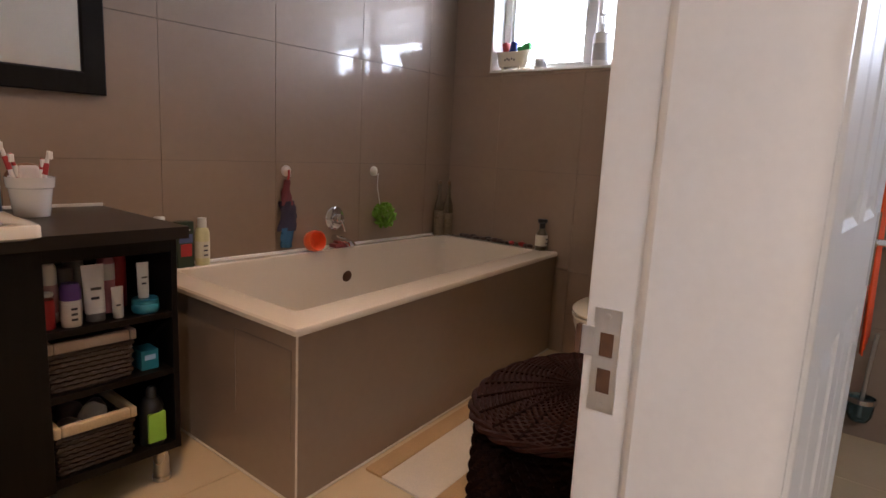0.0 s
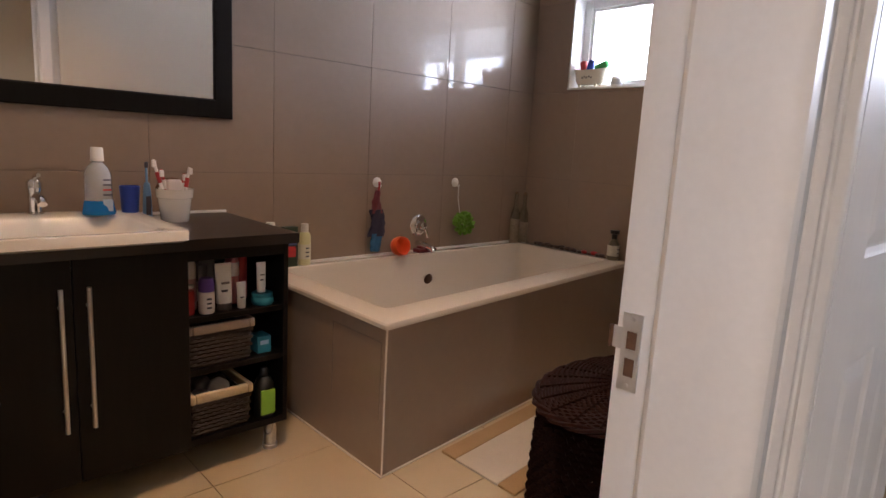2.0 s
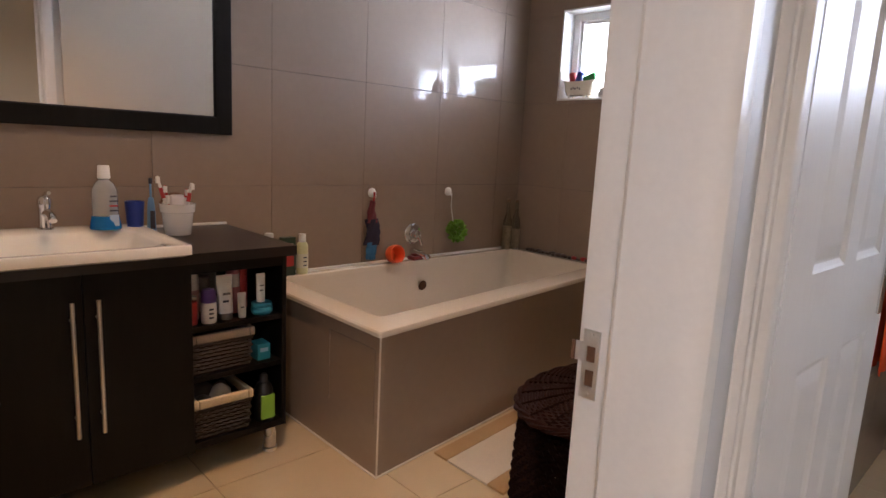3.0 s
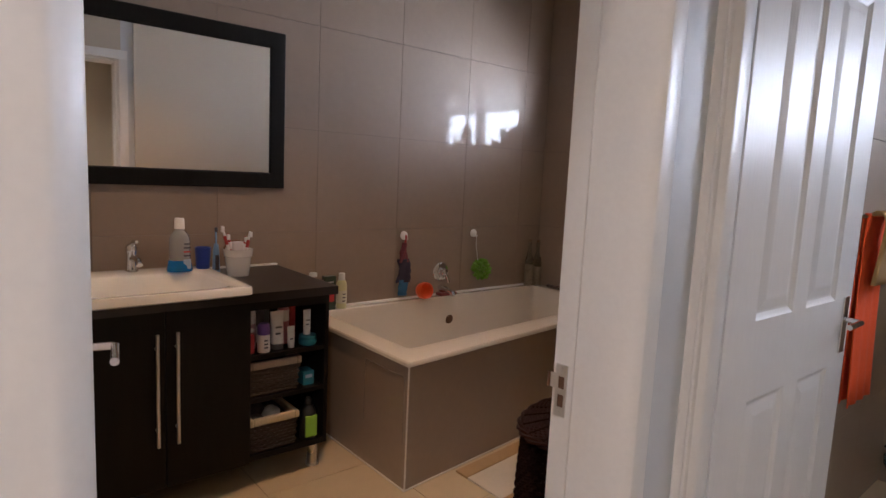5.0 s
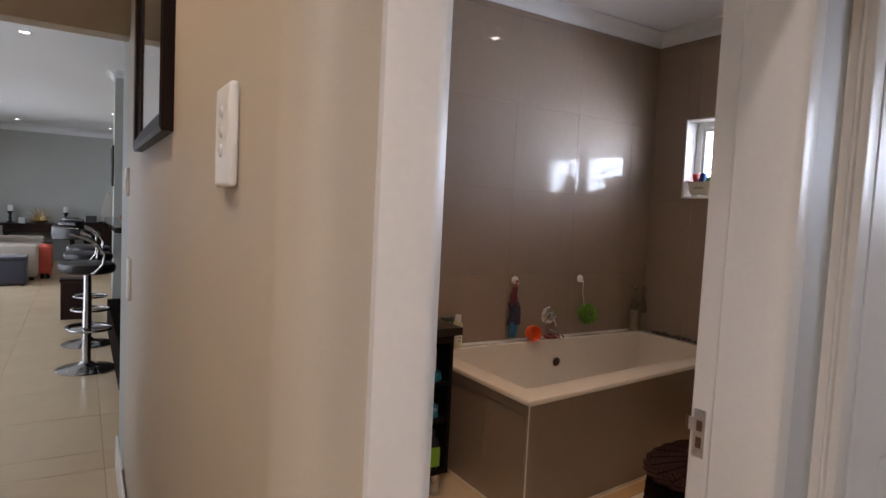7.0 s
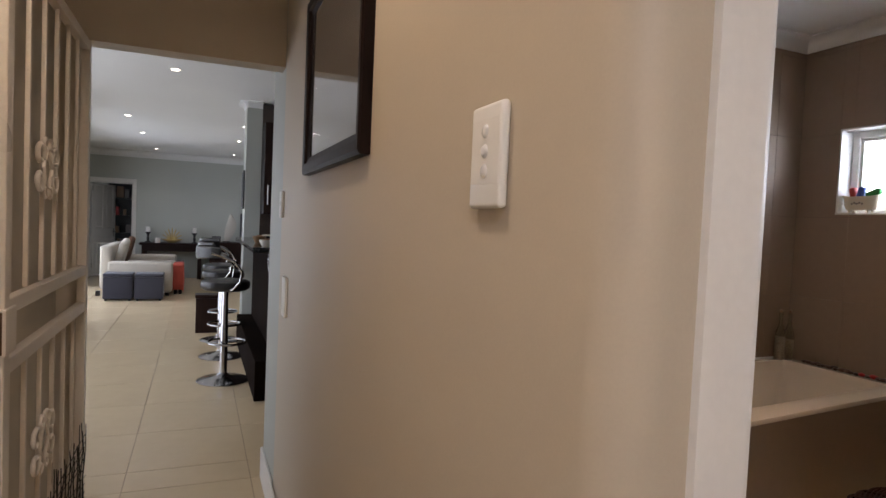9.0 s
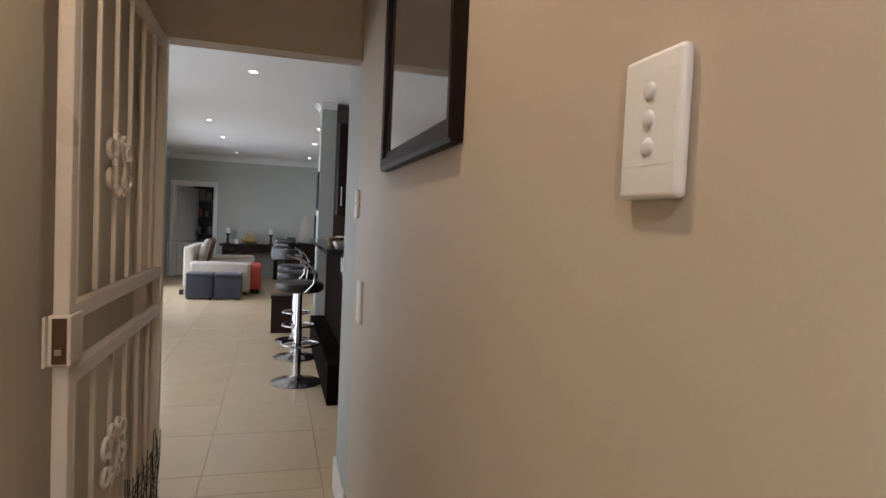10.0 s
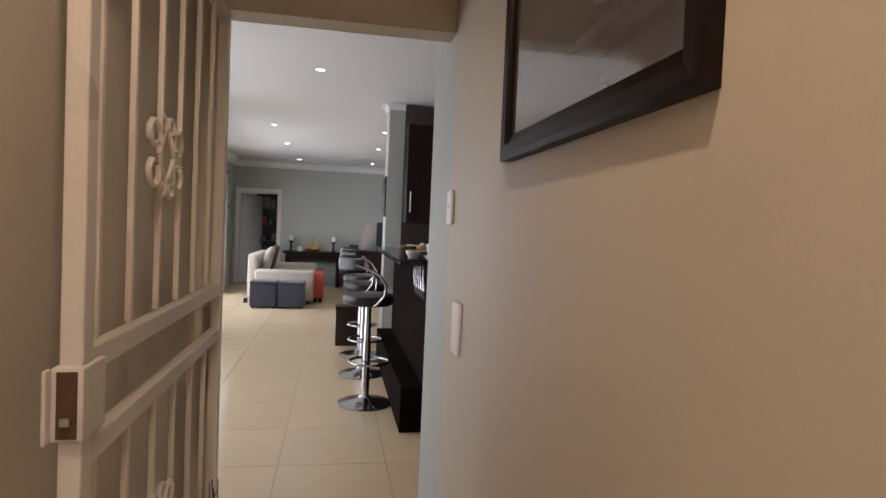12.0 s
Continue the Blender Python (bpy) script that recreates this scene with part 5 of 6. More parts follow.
part("print_bar", block(-2.2305, -2.2285, 1.130, 1.170, RZ + 0.150, RZ + 0.156), WHITE, bk)
tagged(bk, "dark green toiletry carton on the bath rim", "box")
bottle("shampoo_bottle", -2.250, 1.232, RZ, [(0, 0), (0.027, 0), (0.029, 0.005), (0.029, 0.135), (0.024, 0.150), (0.013, 0.160), (0, 0.16)], YELLOW, [(0.016, 0.155), (0.018, 0.158), (0.017, 0.195), (0, 0.197)], WHITE, "pale yellow shampoo bottle on the bath rim", band=(0.03, 0.10, plastic("pale_cream_label", (0.62, 0.60, 0.48))), bars=3)
bottle("soap_bottle", -1.565, WY - 0.055, RZ, [(0, 0), (0.030, 0), (0.033, 0.01), (0.030, 0.09), (0.016, 0.118), (0.012, 0.125), (0, 0.125)], plastic("amber_grey_bottle", (0.12, 0.10, 0.06)), [(0.015, 0.122), (0.016, 0.125), (0.016, 0.15), (0.026, 0.153), (0.026, 0.172), (0, 0.175)], BLACK, "amber soap bottle with a black pump on the bath corner", band=(0.025, 0.085, plastic("pale_cream_label", (0, 0, 0))), bars=2)
for i, (x, y, h) in enumerate(((-2.236, 2.745, 0.335), (-2.232, 2.825, 0.330))):
    g = bottle("glass_bottle", x, y, RZ, [(0, 0), (0.029, 0), (0.031, 0.006), (0.031, h * 0.48), (0.026, h * 0.58), (0.012, h * 0.72), (0.011, h * 0.90), (0.014, h * 0.91), (0.014, h * 0.95), (0, h * 0.95)], CLEAR_GLASS, [(0.012, h * 0.94), (0.013, h * 0.95), (0.012, h), (0, h)], plastic("cork_brown", (0.22, 0.13, 0.07)), "clear glass bottle filled with shells on the bath corner")
    part("filling", turned([(0, 0.004), (0.0265, 0.004), (0.0265, h * (0.46 - 0.06 * i)), (0, h * (0.47 - 0.06 * i))], 14, at=(x, y, RZ)), material("sand_and_shells", (0.58, 0.46, 0.34), 0.9, scale=160, amount=0.6, bump=0.6, bump_scale=150), g, "sand and small shells")
STONE = material("dark_pebble", (0.075, 0.045, 0.036), 0.35, scale=60, amount=0.5, coarse=20, per_piece=0.6)
random.seed(11)
for i in range(24):
    bm = bmesh.new()
    bmesh.ops.create_icosphere(bm, subdivisions=2, radius=1)
    r = random.uniform(0.011, 0.018)
    for v in bm.verts:
        v.co = Vector((v.co.x * r * 1.4, v.co.y * r, v.co.z * r * 0.75)) * (1 + 0.15 * noise.noise(v.co * 1.7 + Vector((i * 3, 0, 0))))
    bmesh.ops.transform(bm, matrix=Matrix.Rotation(random.uniform(-0.6, 0.6), 4, "Z"), verts=bm.verts[:])
    px = -2.13 + i * 0.0215 + random.uniform(-0.006, 0.006)
    tagged(link("pebble", along(bm, Matrix.Translation((px, WY - 0.042 + random.uniform(-0.012, 0.012), RZ + r * 0.72))), RED if i in (17, 20) else STONE, smooth=80), "dark polished pebble in a row on the bath rim", "pebble", group="pebbles along the bath rim")

# hanging on the tiled wall


def suction_hook(y, z):
    b = base("suction_hook", Matrix.Translation((WX, y, z)))
    rot = Matrix.Translation((WX, y, z)) @ Matrix.Rotation(radians(90), 4, "Y")
    part("cup", along(turned([(0, 0), (0.026, 0), (0.025, 0.006), (0.016, 0.014), (0.008, 0.020), (0, 0.021)], 22), rot), PLASTIC_WHITE, b, smooth=45)
    part("hook", rod([(WX + 0.018, y, z - 0.004), (WX + 0.024, y, z - 0.018), (WX + 0.034, y, z - 0.022), (WX + 0.038, y, z - 0.012)], 0.004, 6), PLASTIC_WHITE, b, smooth=60)
    return tagged(b, "white suction hook on the tiled wall", "hook", group="suction hooks over the bath")


suction_hook(1.668, 0.955)
suction_hook(2.232, 0.955)


def hanging_cloth(x, y, z0, z1):
    b = base("wash_mitt", Matrix.Translation((x, y, z0)))
    def drape(za, zb, wa, wb, shift, seed):
        bm = bmesh.new()
        n, k = 14, 18
        rows = []
        for i in range(n):
            t = i / (n - 1)
            w = wa + (wb - wa) * t
            ring = []
            for j in range(k):
                a = 2 * math.pi * j / k
                f = 1 + 0.35 * math.sin(3 * a + 4 * t + seed) + 0.25 * noise.noise(Vector((math.cos(a) * 2, math.sin(a) * 2, t * 5 + seed)))
                ring.append(bm.verts.new((x + 0.012 * math.cos(a) * f + 0.010, y + shift * t + w * 0.5 * math.sin(a) * f, za + (zb - za) * t)))
            rows.append(ring)
        for a_, c_ in zip(rows, rows[1:]):
            for j in range(k):
                bm.faces.new((a_[j], a_[(j + 1) % k], c_[(j + 1) % k], c_[j]))
        bm.faces.new(rows[0])
        bm.faces.new(rows[-1][::-1])
        bmesh.ops.recalc_face_normals(bm, faces=bm.faces[:])
        return bm
    dr = lambda nm, c: material(nm, c, 0.9, scale=260, amount=0.2, bump=0.4, bump_scale=300)
    part("loop", rod([(WX + 0.034, y, z1 + 0.015), (WX + 0.030, y + 0.004, z1 - 0.01), (x + 0.01, y, z1 - 0.045)], 0.006, 6), RED, b, "red hanging loop")
    part("upper_body", drape(z1 - 0.03, z1 - 0.15, 0.020, 0.060, -0.006, 0.0), dr("faded_maroon_terry", (0.16, 0.035, 0.045)), b, "maroon terry", 80)
    part("middle", drape(z1 - 0.13, z1 - 0.27, 0.070, 0.085, 0.004, 2.0), dr("navy_terry", (0.030, 0.022, 0.045)), b, "dark navy and maroon terry", 80)
    part("foot", drape(z1 - 0.255, z0, 0.060, 0.052, 0.002, 4.0), dr("blue_terry", (0.030, 0.13, 0.26)), b, "blue terry foot", 80)
    return tagged(b, "maroon and blue terry wash mitt hanging from a hook", "wash mitt")


hanging_cloth(WX + 0.012, 1.660, 0.595, 0.945)
og = base("bath_scoop", Matrix.Translation((WX + 0.05, 1.785, RZ)))
bm = turned([(0, 0.0), (0.030, 0.0), (0.047, 0.018), (0.052, 0.045), (0.049, 0.072), (0.046, 0.072), (0.048, 0.045), (0.043, 0.020), (0.028, 0.004), (0, 0.004)], 26)
part("bowl", along(bm, Matrix.Translation((WX + 0.062, 1.785, RZ + 0.052)) @ Matrix.Rotation(radians(78), 4, "Y") @ Matrix.Translation((0, 0, -0.035))), ORANGE, og, smooth=45)
part("grip", rod([(WX + 0.035, 1.83, RZ + 0.075), (WX + 0.03, 1.86, RZ + 0.04), (WX + 0.03, 1.865, RZ + 0.012)], 0.007, 8), ORANGE, og, "orange handle", 60)
tagged(og, "orange plastic bath scoop leaning on the tiled wall", "scoop")
sd = base("soap_dish", Matrix.Translation((WX + 0.04, 1.99, RZ)))
part("tray", block(WX + 0.006, WX + 0.066, 1.925, 2.060, RZ + 0.0005, RZ + 0.022, 0.008, 3), plastic("dark_red_plastic", (0.16, 0.02, 0.02)), sd, smooth=40)
part("soap", block(WX + 0.016, WX + 0.056, 1.945, 2.03, RZ + 0.022, RZ + 0.036, 0.006, 3), plastic("dark_red_soap", (0.20, 0.035, 0.03)), sd, "dark red soap bar", 40)
tagged(sd, "dark red soap dish under the bath spout", "soap dish")


def loofah(y, z, r):
    b = base("bath_puff", Matrix.Translation((WX + r, y, z)))
    random.seed(21)
    bm = bmesh.new()
    for i in range(46):
        d = Vector((random.gauss(0, 1), random.gauss(0, 1), random.gauss(0, 1))).normalized()
        s, u = d.orthogonal().normalized(), d.cross(d.orthogonal()).normalized()
        c = Vector((WX + r * 0.82 + 0.006, y, z)) + Vector((d.x * 0.7, d.y, d.z)) * r * 0.62
        ring = []
        for k in range(11):
            a = 2 * math.pi * k / 10
            wob = 1 + 0.25 * math.sin(3 * a + i)
            ring.append(c + (s * math.cos(a) + u * math.sin(a)) * r * 0.30 * wob + d * r * 0.16 * math.cos(2 * a + i))
        prev = None
        for p in ring:
            q = p + d * r * 0.26
            if p.x < WX + 0.004:
                p.x = WX + 0.004
            if q.x < WX + 0.004:
                q.x = WX + 0.004
            v = (bm.verts.new(p), bm.verts.new(q))
            if prev:
                bm.faces.new((prev[0], v[0], v[1], prev[1]))
            prev = v
    part("mesh", bm, material("lime_green_mesh", (0.17, 0.36, 0.04), 0.7, scale=200, amount=0.3), b, smooth=80)
    part("cord", rod([(WX + 0.036, 2.232, 0.945), (WX + 0.030, 2.236, 0.87), (WX + 0.03, y, z + r * 0.6)], 0.0022, 5), WHITE, b, "white hanging cord")
    return tagged(b, "lime green mesh bath puff hanging from a hook", "bath puff")


loofah(2.262, 0.720, 0.070)

# on the window sill
SILL = WIN[2] + 0.012


def mini_tub(x, y, z):
    b = base("ornamental_tub", Matrix.Translation((x, y, z)))
    bm = bmesh.new()
    n = 28
    rows = []
    for s, h in ((0.62, 0.018), (0.80, 0.022), (0.92, 0.05), (0.98, 0.085), (1.06, 0.096), (1.06, 0.102), (0.99, 0.100), (0.90, 0.06), (0.7, 0.03)):
        rows.append([bm.verts.new((x + 0.108 * s * math.cos(2 * math.pi * k / n), y + 0.043 * s * math.sin(2 * math.pi * k / n), z + h + (0.012 * abs(math.cos(2 * math.pi * k / n)) ** 3 if h > 0.08 else 0))) for k in range(n)])
    for a, c in zip(rows, rows[1:]):
        for k in range(n):
            bm.faces.new((a[k], a[(k + 1) % n], c[(k + 1) % n], c[k]))
    bm.faces.new(rows[0][::-1])
    bm.faces.new(rows[-1])
    part("shell", bm, CERAMIC_CREAM, b, smooth=50)
    for sx in (-0.055, 0.055):
        for sy in (-0.022, 0.022):
            part("foot", turned([(0, 0), (0.008, 0), (0.006, 0.01), (0.010, 0.026), (0, 0.026)], 10, at=(x + sx, y + sy, z)), CERAMIC_CREAM, b, "small claw foot", 50)
    for k in range(5):
        part("flower_motif", turned([(0, 0), (0.007, 0.001), (0, 0.003)], 8), GREY, b, "grey painted flower").matrix_basis = Matrix.Translation((x - 0.03 + 0.015 * k, y - 0.0405 + 0.0015 * abs(k - 2), z + 0.058 + 0.006 * (k % 2))) @ Matrix.Rotation(radians(90), 4, "X")
    return tagged(b, "small cream ceramic bathtub ornament on the window sill", "ornament")


mini_tub(-1.90, WY + 0.052, SILL)
for nm, c, x, tilt, w, h in (("red", RED, -1.945, -12, 0.036, 0.085), ("blue", BLUE, -1.900, 14, 0.040, 0.090), ("green", plastic("grass_green_foam", (0.04, 0.30, 0.07)), -1.825, 68, 0.042, 0.085)):
    bm = block(-w / 2, w / 2, -0.022, 0.022, -h / 2, h / 2, 0.011, 3)
    zc = SILL + 0.118 if nm != "green" else SILL + 0.122
    tagged(link("foam_toy", along(bm, Matrix.Translation((x, WY + 0.052, zc)) @ Matrix.Rotation(radians(tilt), 4, "Y")), c, smooth=50), nm + " foam bath toy in the small ceramic tub", "bath toy", group="foam bath toys")
bottle("candle_jar", -1.725, WY + 0.062, SILL, [(0, 0), (0.031, 0), (0.032, 0.003), (0.032, 0.060), (0.029, 0.060), (0.029, 0.008), (0, 0.008)], CERAMIC, None, None, "white candle jar on the window sill", category="candle", band=(0.015, 0.045, plastic("pale_grey_label", (0.45, 0.45, 0.45))))
bottle("pump_bottle", -1.37, WY + 0.062, SILL, [(0, 0), (0.042, 0), (0.045, 0.006), (0.045, 0.150), (0.038, 0.168), (0.016, 0.178), (0.014, 0.19), (0, 0.19)], WHITE, [(0.015, 0.186), (0.017, 0.19), (0.015, 0.215), (0.005, 0.22), (0.005, 0.25), (0.018, 0.252), (0.018, 0.262), (0, 0.265)], WHITE, "large white pump bottle on the window sill", band=(0.03, 0.115, plastic("pale_grey_label", (0, 0, 0))))
bottle("candle_jar", -1.265, WY + 0.062, SILL, [(0, 0), (0.024, 0), (0.025, 0.003), (0.025, 0.055), (0, 0.056)], CERAMIC, [(0.024, 0.056), (0.025, 0.058), (0.022, 0.070), (0, 0.072)], GREY, "small white jar with a grey lid on the sill", category="jar", band=(0.012, 0.040, plastic("pale_grey_label", (0, 0, 0))))

# ---- toilet room ----
TOWEL = material("orange_terry_towel", (0.78, 0.085, 0.010), 0.95, scale=260, amount=0.2, bump=0.5, bump_scale=320)
rl = base("towel_rail", Matrix.Translation((-0.118, 2.05, 1.25)))
part("bar", rod([(-0.055, 1.80, 1.25), (-0.055, 2.45, 1.25)], 0.008, 12), CHROME, rl, smooth=50)
for y in (1.81, 2.44):
    part("bracket", rod([(-0.117, y, 1.25), (-0.048, y, 1.25)], 0.011, 12), CHROME, rl, smooth=50)
tagged(rl, "chrome towel rail on the toilet room wall", "towel rail")
tw = bmesh.new()
n = 22
rows = []
prof = [(-0.066, 0.60)] + [(-0.066 + 0.001 * k, 0.60 + 0.65 * k / 6) for k in range(1, 6)] + [(-0.063, 1.256), (-0.055, 1.2615), (-0.047, 1.256)] + [(-0.049 + 0.0015 * k, 1.25 - 0.66 * k / 8) for k in range(1, 9)]
for i in range(n):
    y = 1.93 + 0.25 * i / (n - 1)
    rows.append([tw.verts.new((px + 0.006 * math.sin(i * 0.9 + pz * 3) * (1.26 - pz), y + 0.01 * math.sin(pz * 5), pz)) for px, pz in prof])
for a, c in zip(rows, rows[1:]):
    for k in range(len(prof) - 1):
        tw.faces.new((a[k], a[k + 1], c[k + 1], c[k]))
tob = link("towel", tw, TOWEL, smooth=80)
tmod = tob.modifiers.new("thick", "SOLIDIFY")
tmod.thickness = 0.004
tagged(tob, "orange terry towel hanging over the chrome rail", "towel")
t2 = bmesh.new()
prof2 = [(-0.044, 1.262), (-0.030, 1.271), (-0.012, 1.270), (0.004, 1.258), (0.010, 1.235)] + [(0.010 - 0.0045 * k, 1.20 - 0.045 * k) for k in range(5)]
rows = []
for i in range(12):
    y = 1.95 + 0.20 * i / 11
    rows.append([t2.verts.new((px + 0.003 * math.sin(i * 0.8 + pz * 4), y + 0.006 * math.sin(pz * 7), pz)) for px, pz in prof2])
for a, c in zip(rows, rows[1:]):
    for k in range(len(prof2) - 1):
        t2.faces.new((a[k], a[k + 1], c[k + 1], c[k]))
tob2 = link("towel", t2, material("tan_terry_towel", (0.40, 0.25, 0.10), 0.95, scale=260, amount=0.2, bump=0.5, bump_scale=320), smooth=80)
tob2.modifiers.new("thick", "SOLIDIFY").thickness = 0.012
tagged(tob2, "tan terry towel folded over the chrome rail", "towel")
bh = base("toilet_brush", Matrix.Translation((-0.045, WY - 0.07, 0.10)))
part("cup", turned([(0, 0.0), (0.030, 0.0), (0.044, 0.025), (0.048, 0.085), (0.045, 0.085), (0.040, 0.027), (0.028, 0.005), (0, 0.005)], 22, at=(-0.045, WY - 0.07, 0.095)), clear("frosted_blue_glass", (0.55, 0.80, 0.88), 0.25), bh, "frosted glass cup", 45)
part("ring", turned([(0.049, 0.078), (0.053, 0.080), (0.053, 0.098), (0.049, 0.100)], 22, at=(-0.045, WY - 0.07, 0.095)), CHROME, bh, "chrome holder ring", 45)
part("bracket", block(-0.055, -0.035, WY - 0.020, WY, 0.165, 0.205, 0.003), CHROME, bh, "chrome wall bracket")
part("handle", rod([(-0.045, WY - 0.07, 0.11), (-0.040, WY - 0.065, 0.30), (-0.030, WY - 0.06, 0.46)], 0.0075, 10), STEEL, bh, "steel handle", 50)
tagged(bh, "toilet brush in a frosted glass wall holder", "toilet brush")
rh = base("paper_holder", Matrix.Translation((0.0, WY, 0.80)))
part("arm", rod([(-0.05, WY, 0.805), (-0.05, WY - 0.05, 0.805), (0.02, WY - 0.05, 0.805), (0.10, WY - 0.05, 0.80)], 0.007, 10), CHROME, rh, smooth=50)
part("rosette", along(turned([(0, 0), (0.022, 0), (0.020, 0.008), (0, 0.009)], 18), Matrix.Translation((-0.05, WY, 0.805)) @ Matrix.Rotation(radians(90), 4, "X")), CHROME, rh, smooth=40)
tagged(rh, "chrome paper roll holder on the toilet room wall, empty", "paper holder")

# ---- living room and kitchen ----


def bar_stool(m):
    b = base("bar_stool", m)

    def keep(nm, bm, mat, label="", smooth=45, parent=None):
        o = part(nm, bm, mat, parent or b, label, smooth)
        o.matrix_parent_inverse = Matrix()
        return o
    keep("base_plate", turned([(0, 0), (0.205, 0), (0.208, 0.006), (0.19, 0.016), (0.10, 0.030), (0.05, 0.045), (0.035, 0.065), (0, 0.065)], 40), CHROME_DIMMED)
    keep("column", turned([(0, 0.06), (0.030, 0.06), (0.030, 0.46), (0.026, 0.47), (0.026, 0.60), (0.024, 0.605), (0.024, 0.77), (0, 0.77)], 20), CHROME_DIMMED)
    keep("foot_ring", rod([(0.15 * math.cos(a), 0.02 + 0.15 * math.sin(a), 0.32) for a in [2 * math.pi * k / 28 for k in range(28)]], 0.010, 8, closed=True), CHROME_DIMMED)
    keep("foot_ring_arm", rod([(0, 0.0, 0.32), (0, 0.16, 0.32)], 0.009, 8), CHROME_DIMMED)
    keep("seat", turned([(0, 0.755), (0.165, 0.755), (0.188, 0.77), (0.195, 0.80), (0.188, 0.828), (0.16, 0.84), (0, 0.844)], 36), LEATHER)
    back = bmesh.new()
    rows = []
    for i in range(15):
        a = radians(-160 + 140 * i / 14)
        k = 1 - 0.25 * abs(i - 7) / 7
        ring = []
        for dr, dz in ((-0.016, -0.045), (-0.020, 0.0), (-0.016, 0.045), (0.0, 0.056), (0.016, 0.045), (0.020, 0.0), (0.016, -0.045), (0, -0.056)):
            ring.append(back.verts.new(((0.225 + dr) * math.cos(a), (0.225 + dr) * math.sin(a) + 0.01, 1.065 + dz * k + 0.02 * (1 - k))))
        rows.append(ring)
    for p, q in zip(rows, rows[1:]):
        for k in range(8):
            back.faces.new((p[k], p[(k + 1) % 8], q[(k + 1) % 8], q[k]))
    back.faces.new(rows[0])
    back.faces.new(rows[-1][::-1])
    bmesh.ops.recalc_face_normals(back, faces=back.faces[:])
    keep("backrest", back, LEATHER)
    for s in (-1, 1):
        keep("arm", rod([(s * 0.12, -0.02, 0.765), (s * 0.20, 0.03, 0.775), (s * 0.222, 0.085, 0.84), (s * 0.222, 0.095, 0.92), (s * 0.224, 0.04, 1.00), (s * 0.222, -0.06, 1.045), (s * 0.20, -0.13, 1.065)], 0.011, 10), CHROME_DIMMED)
    return tagged(b, "bar stool with a black round seat, chrome arms and round foot", "bar stool", group="bar stools along the counter")


stool = bar_stool(Matrix.Translation((-4.66, -0.625, 0)) @ Matrix.Rotation(radians(4), 4, "Z"))
copy_thing(stool, Matrix.Translation((-5.55, -0.61, 0)) @ Matrix.Rotation(radians(-8), 4, "Z"))
copy_thing(stool, Matrix.Translation((-6.35, -0.60, 0)) @ Matrix.Rotation(radians(6), 4, "Z"))

BAR_WOOD = wood("matt_wenge_bar_front", (0.010, 0.006, 0.0045), 0.75, amount=0.4, spec=0.02)
GRANITE = material("black_granite", (0.016, 0.015, 0.016), 0.10, scale=260, amount=0.9, coarse=40)
cn = base("breakfast_bar", Matrix.Translation((-5.0, -0.2, 0)))
part("body", block(-6.25, -4.02, -0.285, -0.16, 0.0, 1.10, 0.002), BAR_WOOD, cn)
part("foot_step", block(-6.25, -4.00, -0.435, -0.286, 0.0, 0.30, 0.004), BAR_WOOD, cn, "dark wooden foot step")
part("lower_worktop", block(-6.25, -3.99, -0.159, 0.45, 0.86, 0.90, 0.004), GRANITE, cn, "black granite worktop")
part("cabinet", block(-6.25, -4.02, -0.159, 0.42, 0.0, 0.859, 0.002), BAR_WOOD, cn)
tagged(cn, "dark wood breakfast bar with a foot step and lower worktop", "breakfast bar")
part("top", block(-6.27, -4.06, -0.47, -0.12, 1.1005, 1.14, 0.005), GRANITE, cn, "polished black granite bar top")
# chrome hooks that hang from the bar's end
for k in range(5):
    x = -4.10 - 0.11 * k
    hk = base("hanging_cutlery", Matrix.Translation((x, -0.30, 1.10)))
    part("blade", rod([(x, -0.30, 1.098), (x + 0.035, -0.305, 1.02), (x + 0.075, -0.30, 0.93)], 0.011, 8, taper=lambda u: 0.6 + 0.6 * u), CHROME_DIMMED, hk, smooth=50)
    part("grip", rod([(x + 0.072, -0.30, 0.935), (x + 0.10, -0.298, 0.875)], 0.010, 8), BLACK, hk, smooth=50)
    tagged(hk, "steel serving tool hanging under the bar top", "kitchen tool", group="kitchen tools under the bar top")
random.seed(3)
for k, (x, y, w, h, c) in enumerate(((-4.22, -0.36, 0.10, 0.05, WHITE), (-4.30, -0.22, 0.07, 0.10, WHITE), (-4.45, -0.30, 0.16, 0.045, plastic("beige_plastic", (0, 0, 0))), (-4.62, -0.24, 0.09, 0.08, plastic("gold_foil", (0.45, 0.30, 0.10))), (-4.78, -0.36, 0.11, 0.06, plastic("cork_brown", (0, 0, 0))), (-5.0, -0.28, 0.18, 0.06, BLACK))):
    ob = base("kitchen_clutter", Matrix.Translation((x, y, 1.14)))
    part("dish", turned([(0, 0), (w * 0.30, 0), (w * 0.5, h * 0.7), (w * 0.52, h), (w * 0.48, h), (w * 0.28, h * 0.15), (0, h * 0.15)], 18, at=(x, y, 1.1405)), c, ob, smooth=45)
    part("content", turned([(0, h * 0.16), (w * 0.33, h * 0.3), (w * 0.36, h * 0.8), (w * 0.18, h * 1.15), (0, h * 1.2)], 14, at=(x, y, 1.1405)), plastic("pale_cream_label", (0, 0, 0)) if k % 2 else plastic("brown_wood_handle", (0, 0, 0)), ob, "contents", 60)
    tagged(ob, "small dish of odds and ends on the bar top", "dish", group="clutter on the breakfast bar")
pile = base("paper_stack", Matrix.Translation((-4.17, -0.24, 1.14)))
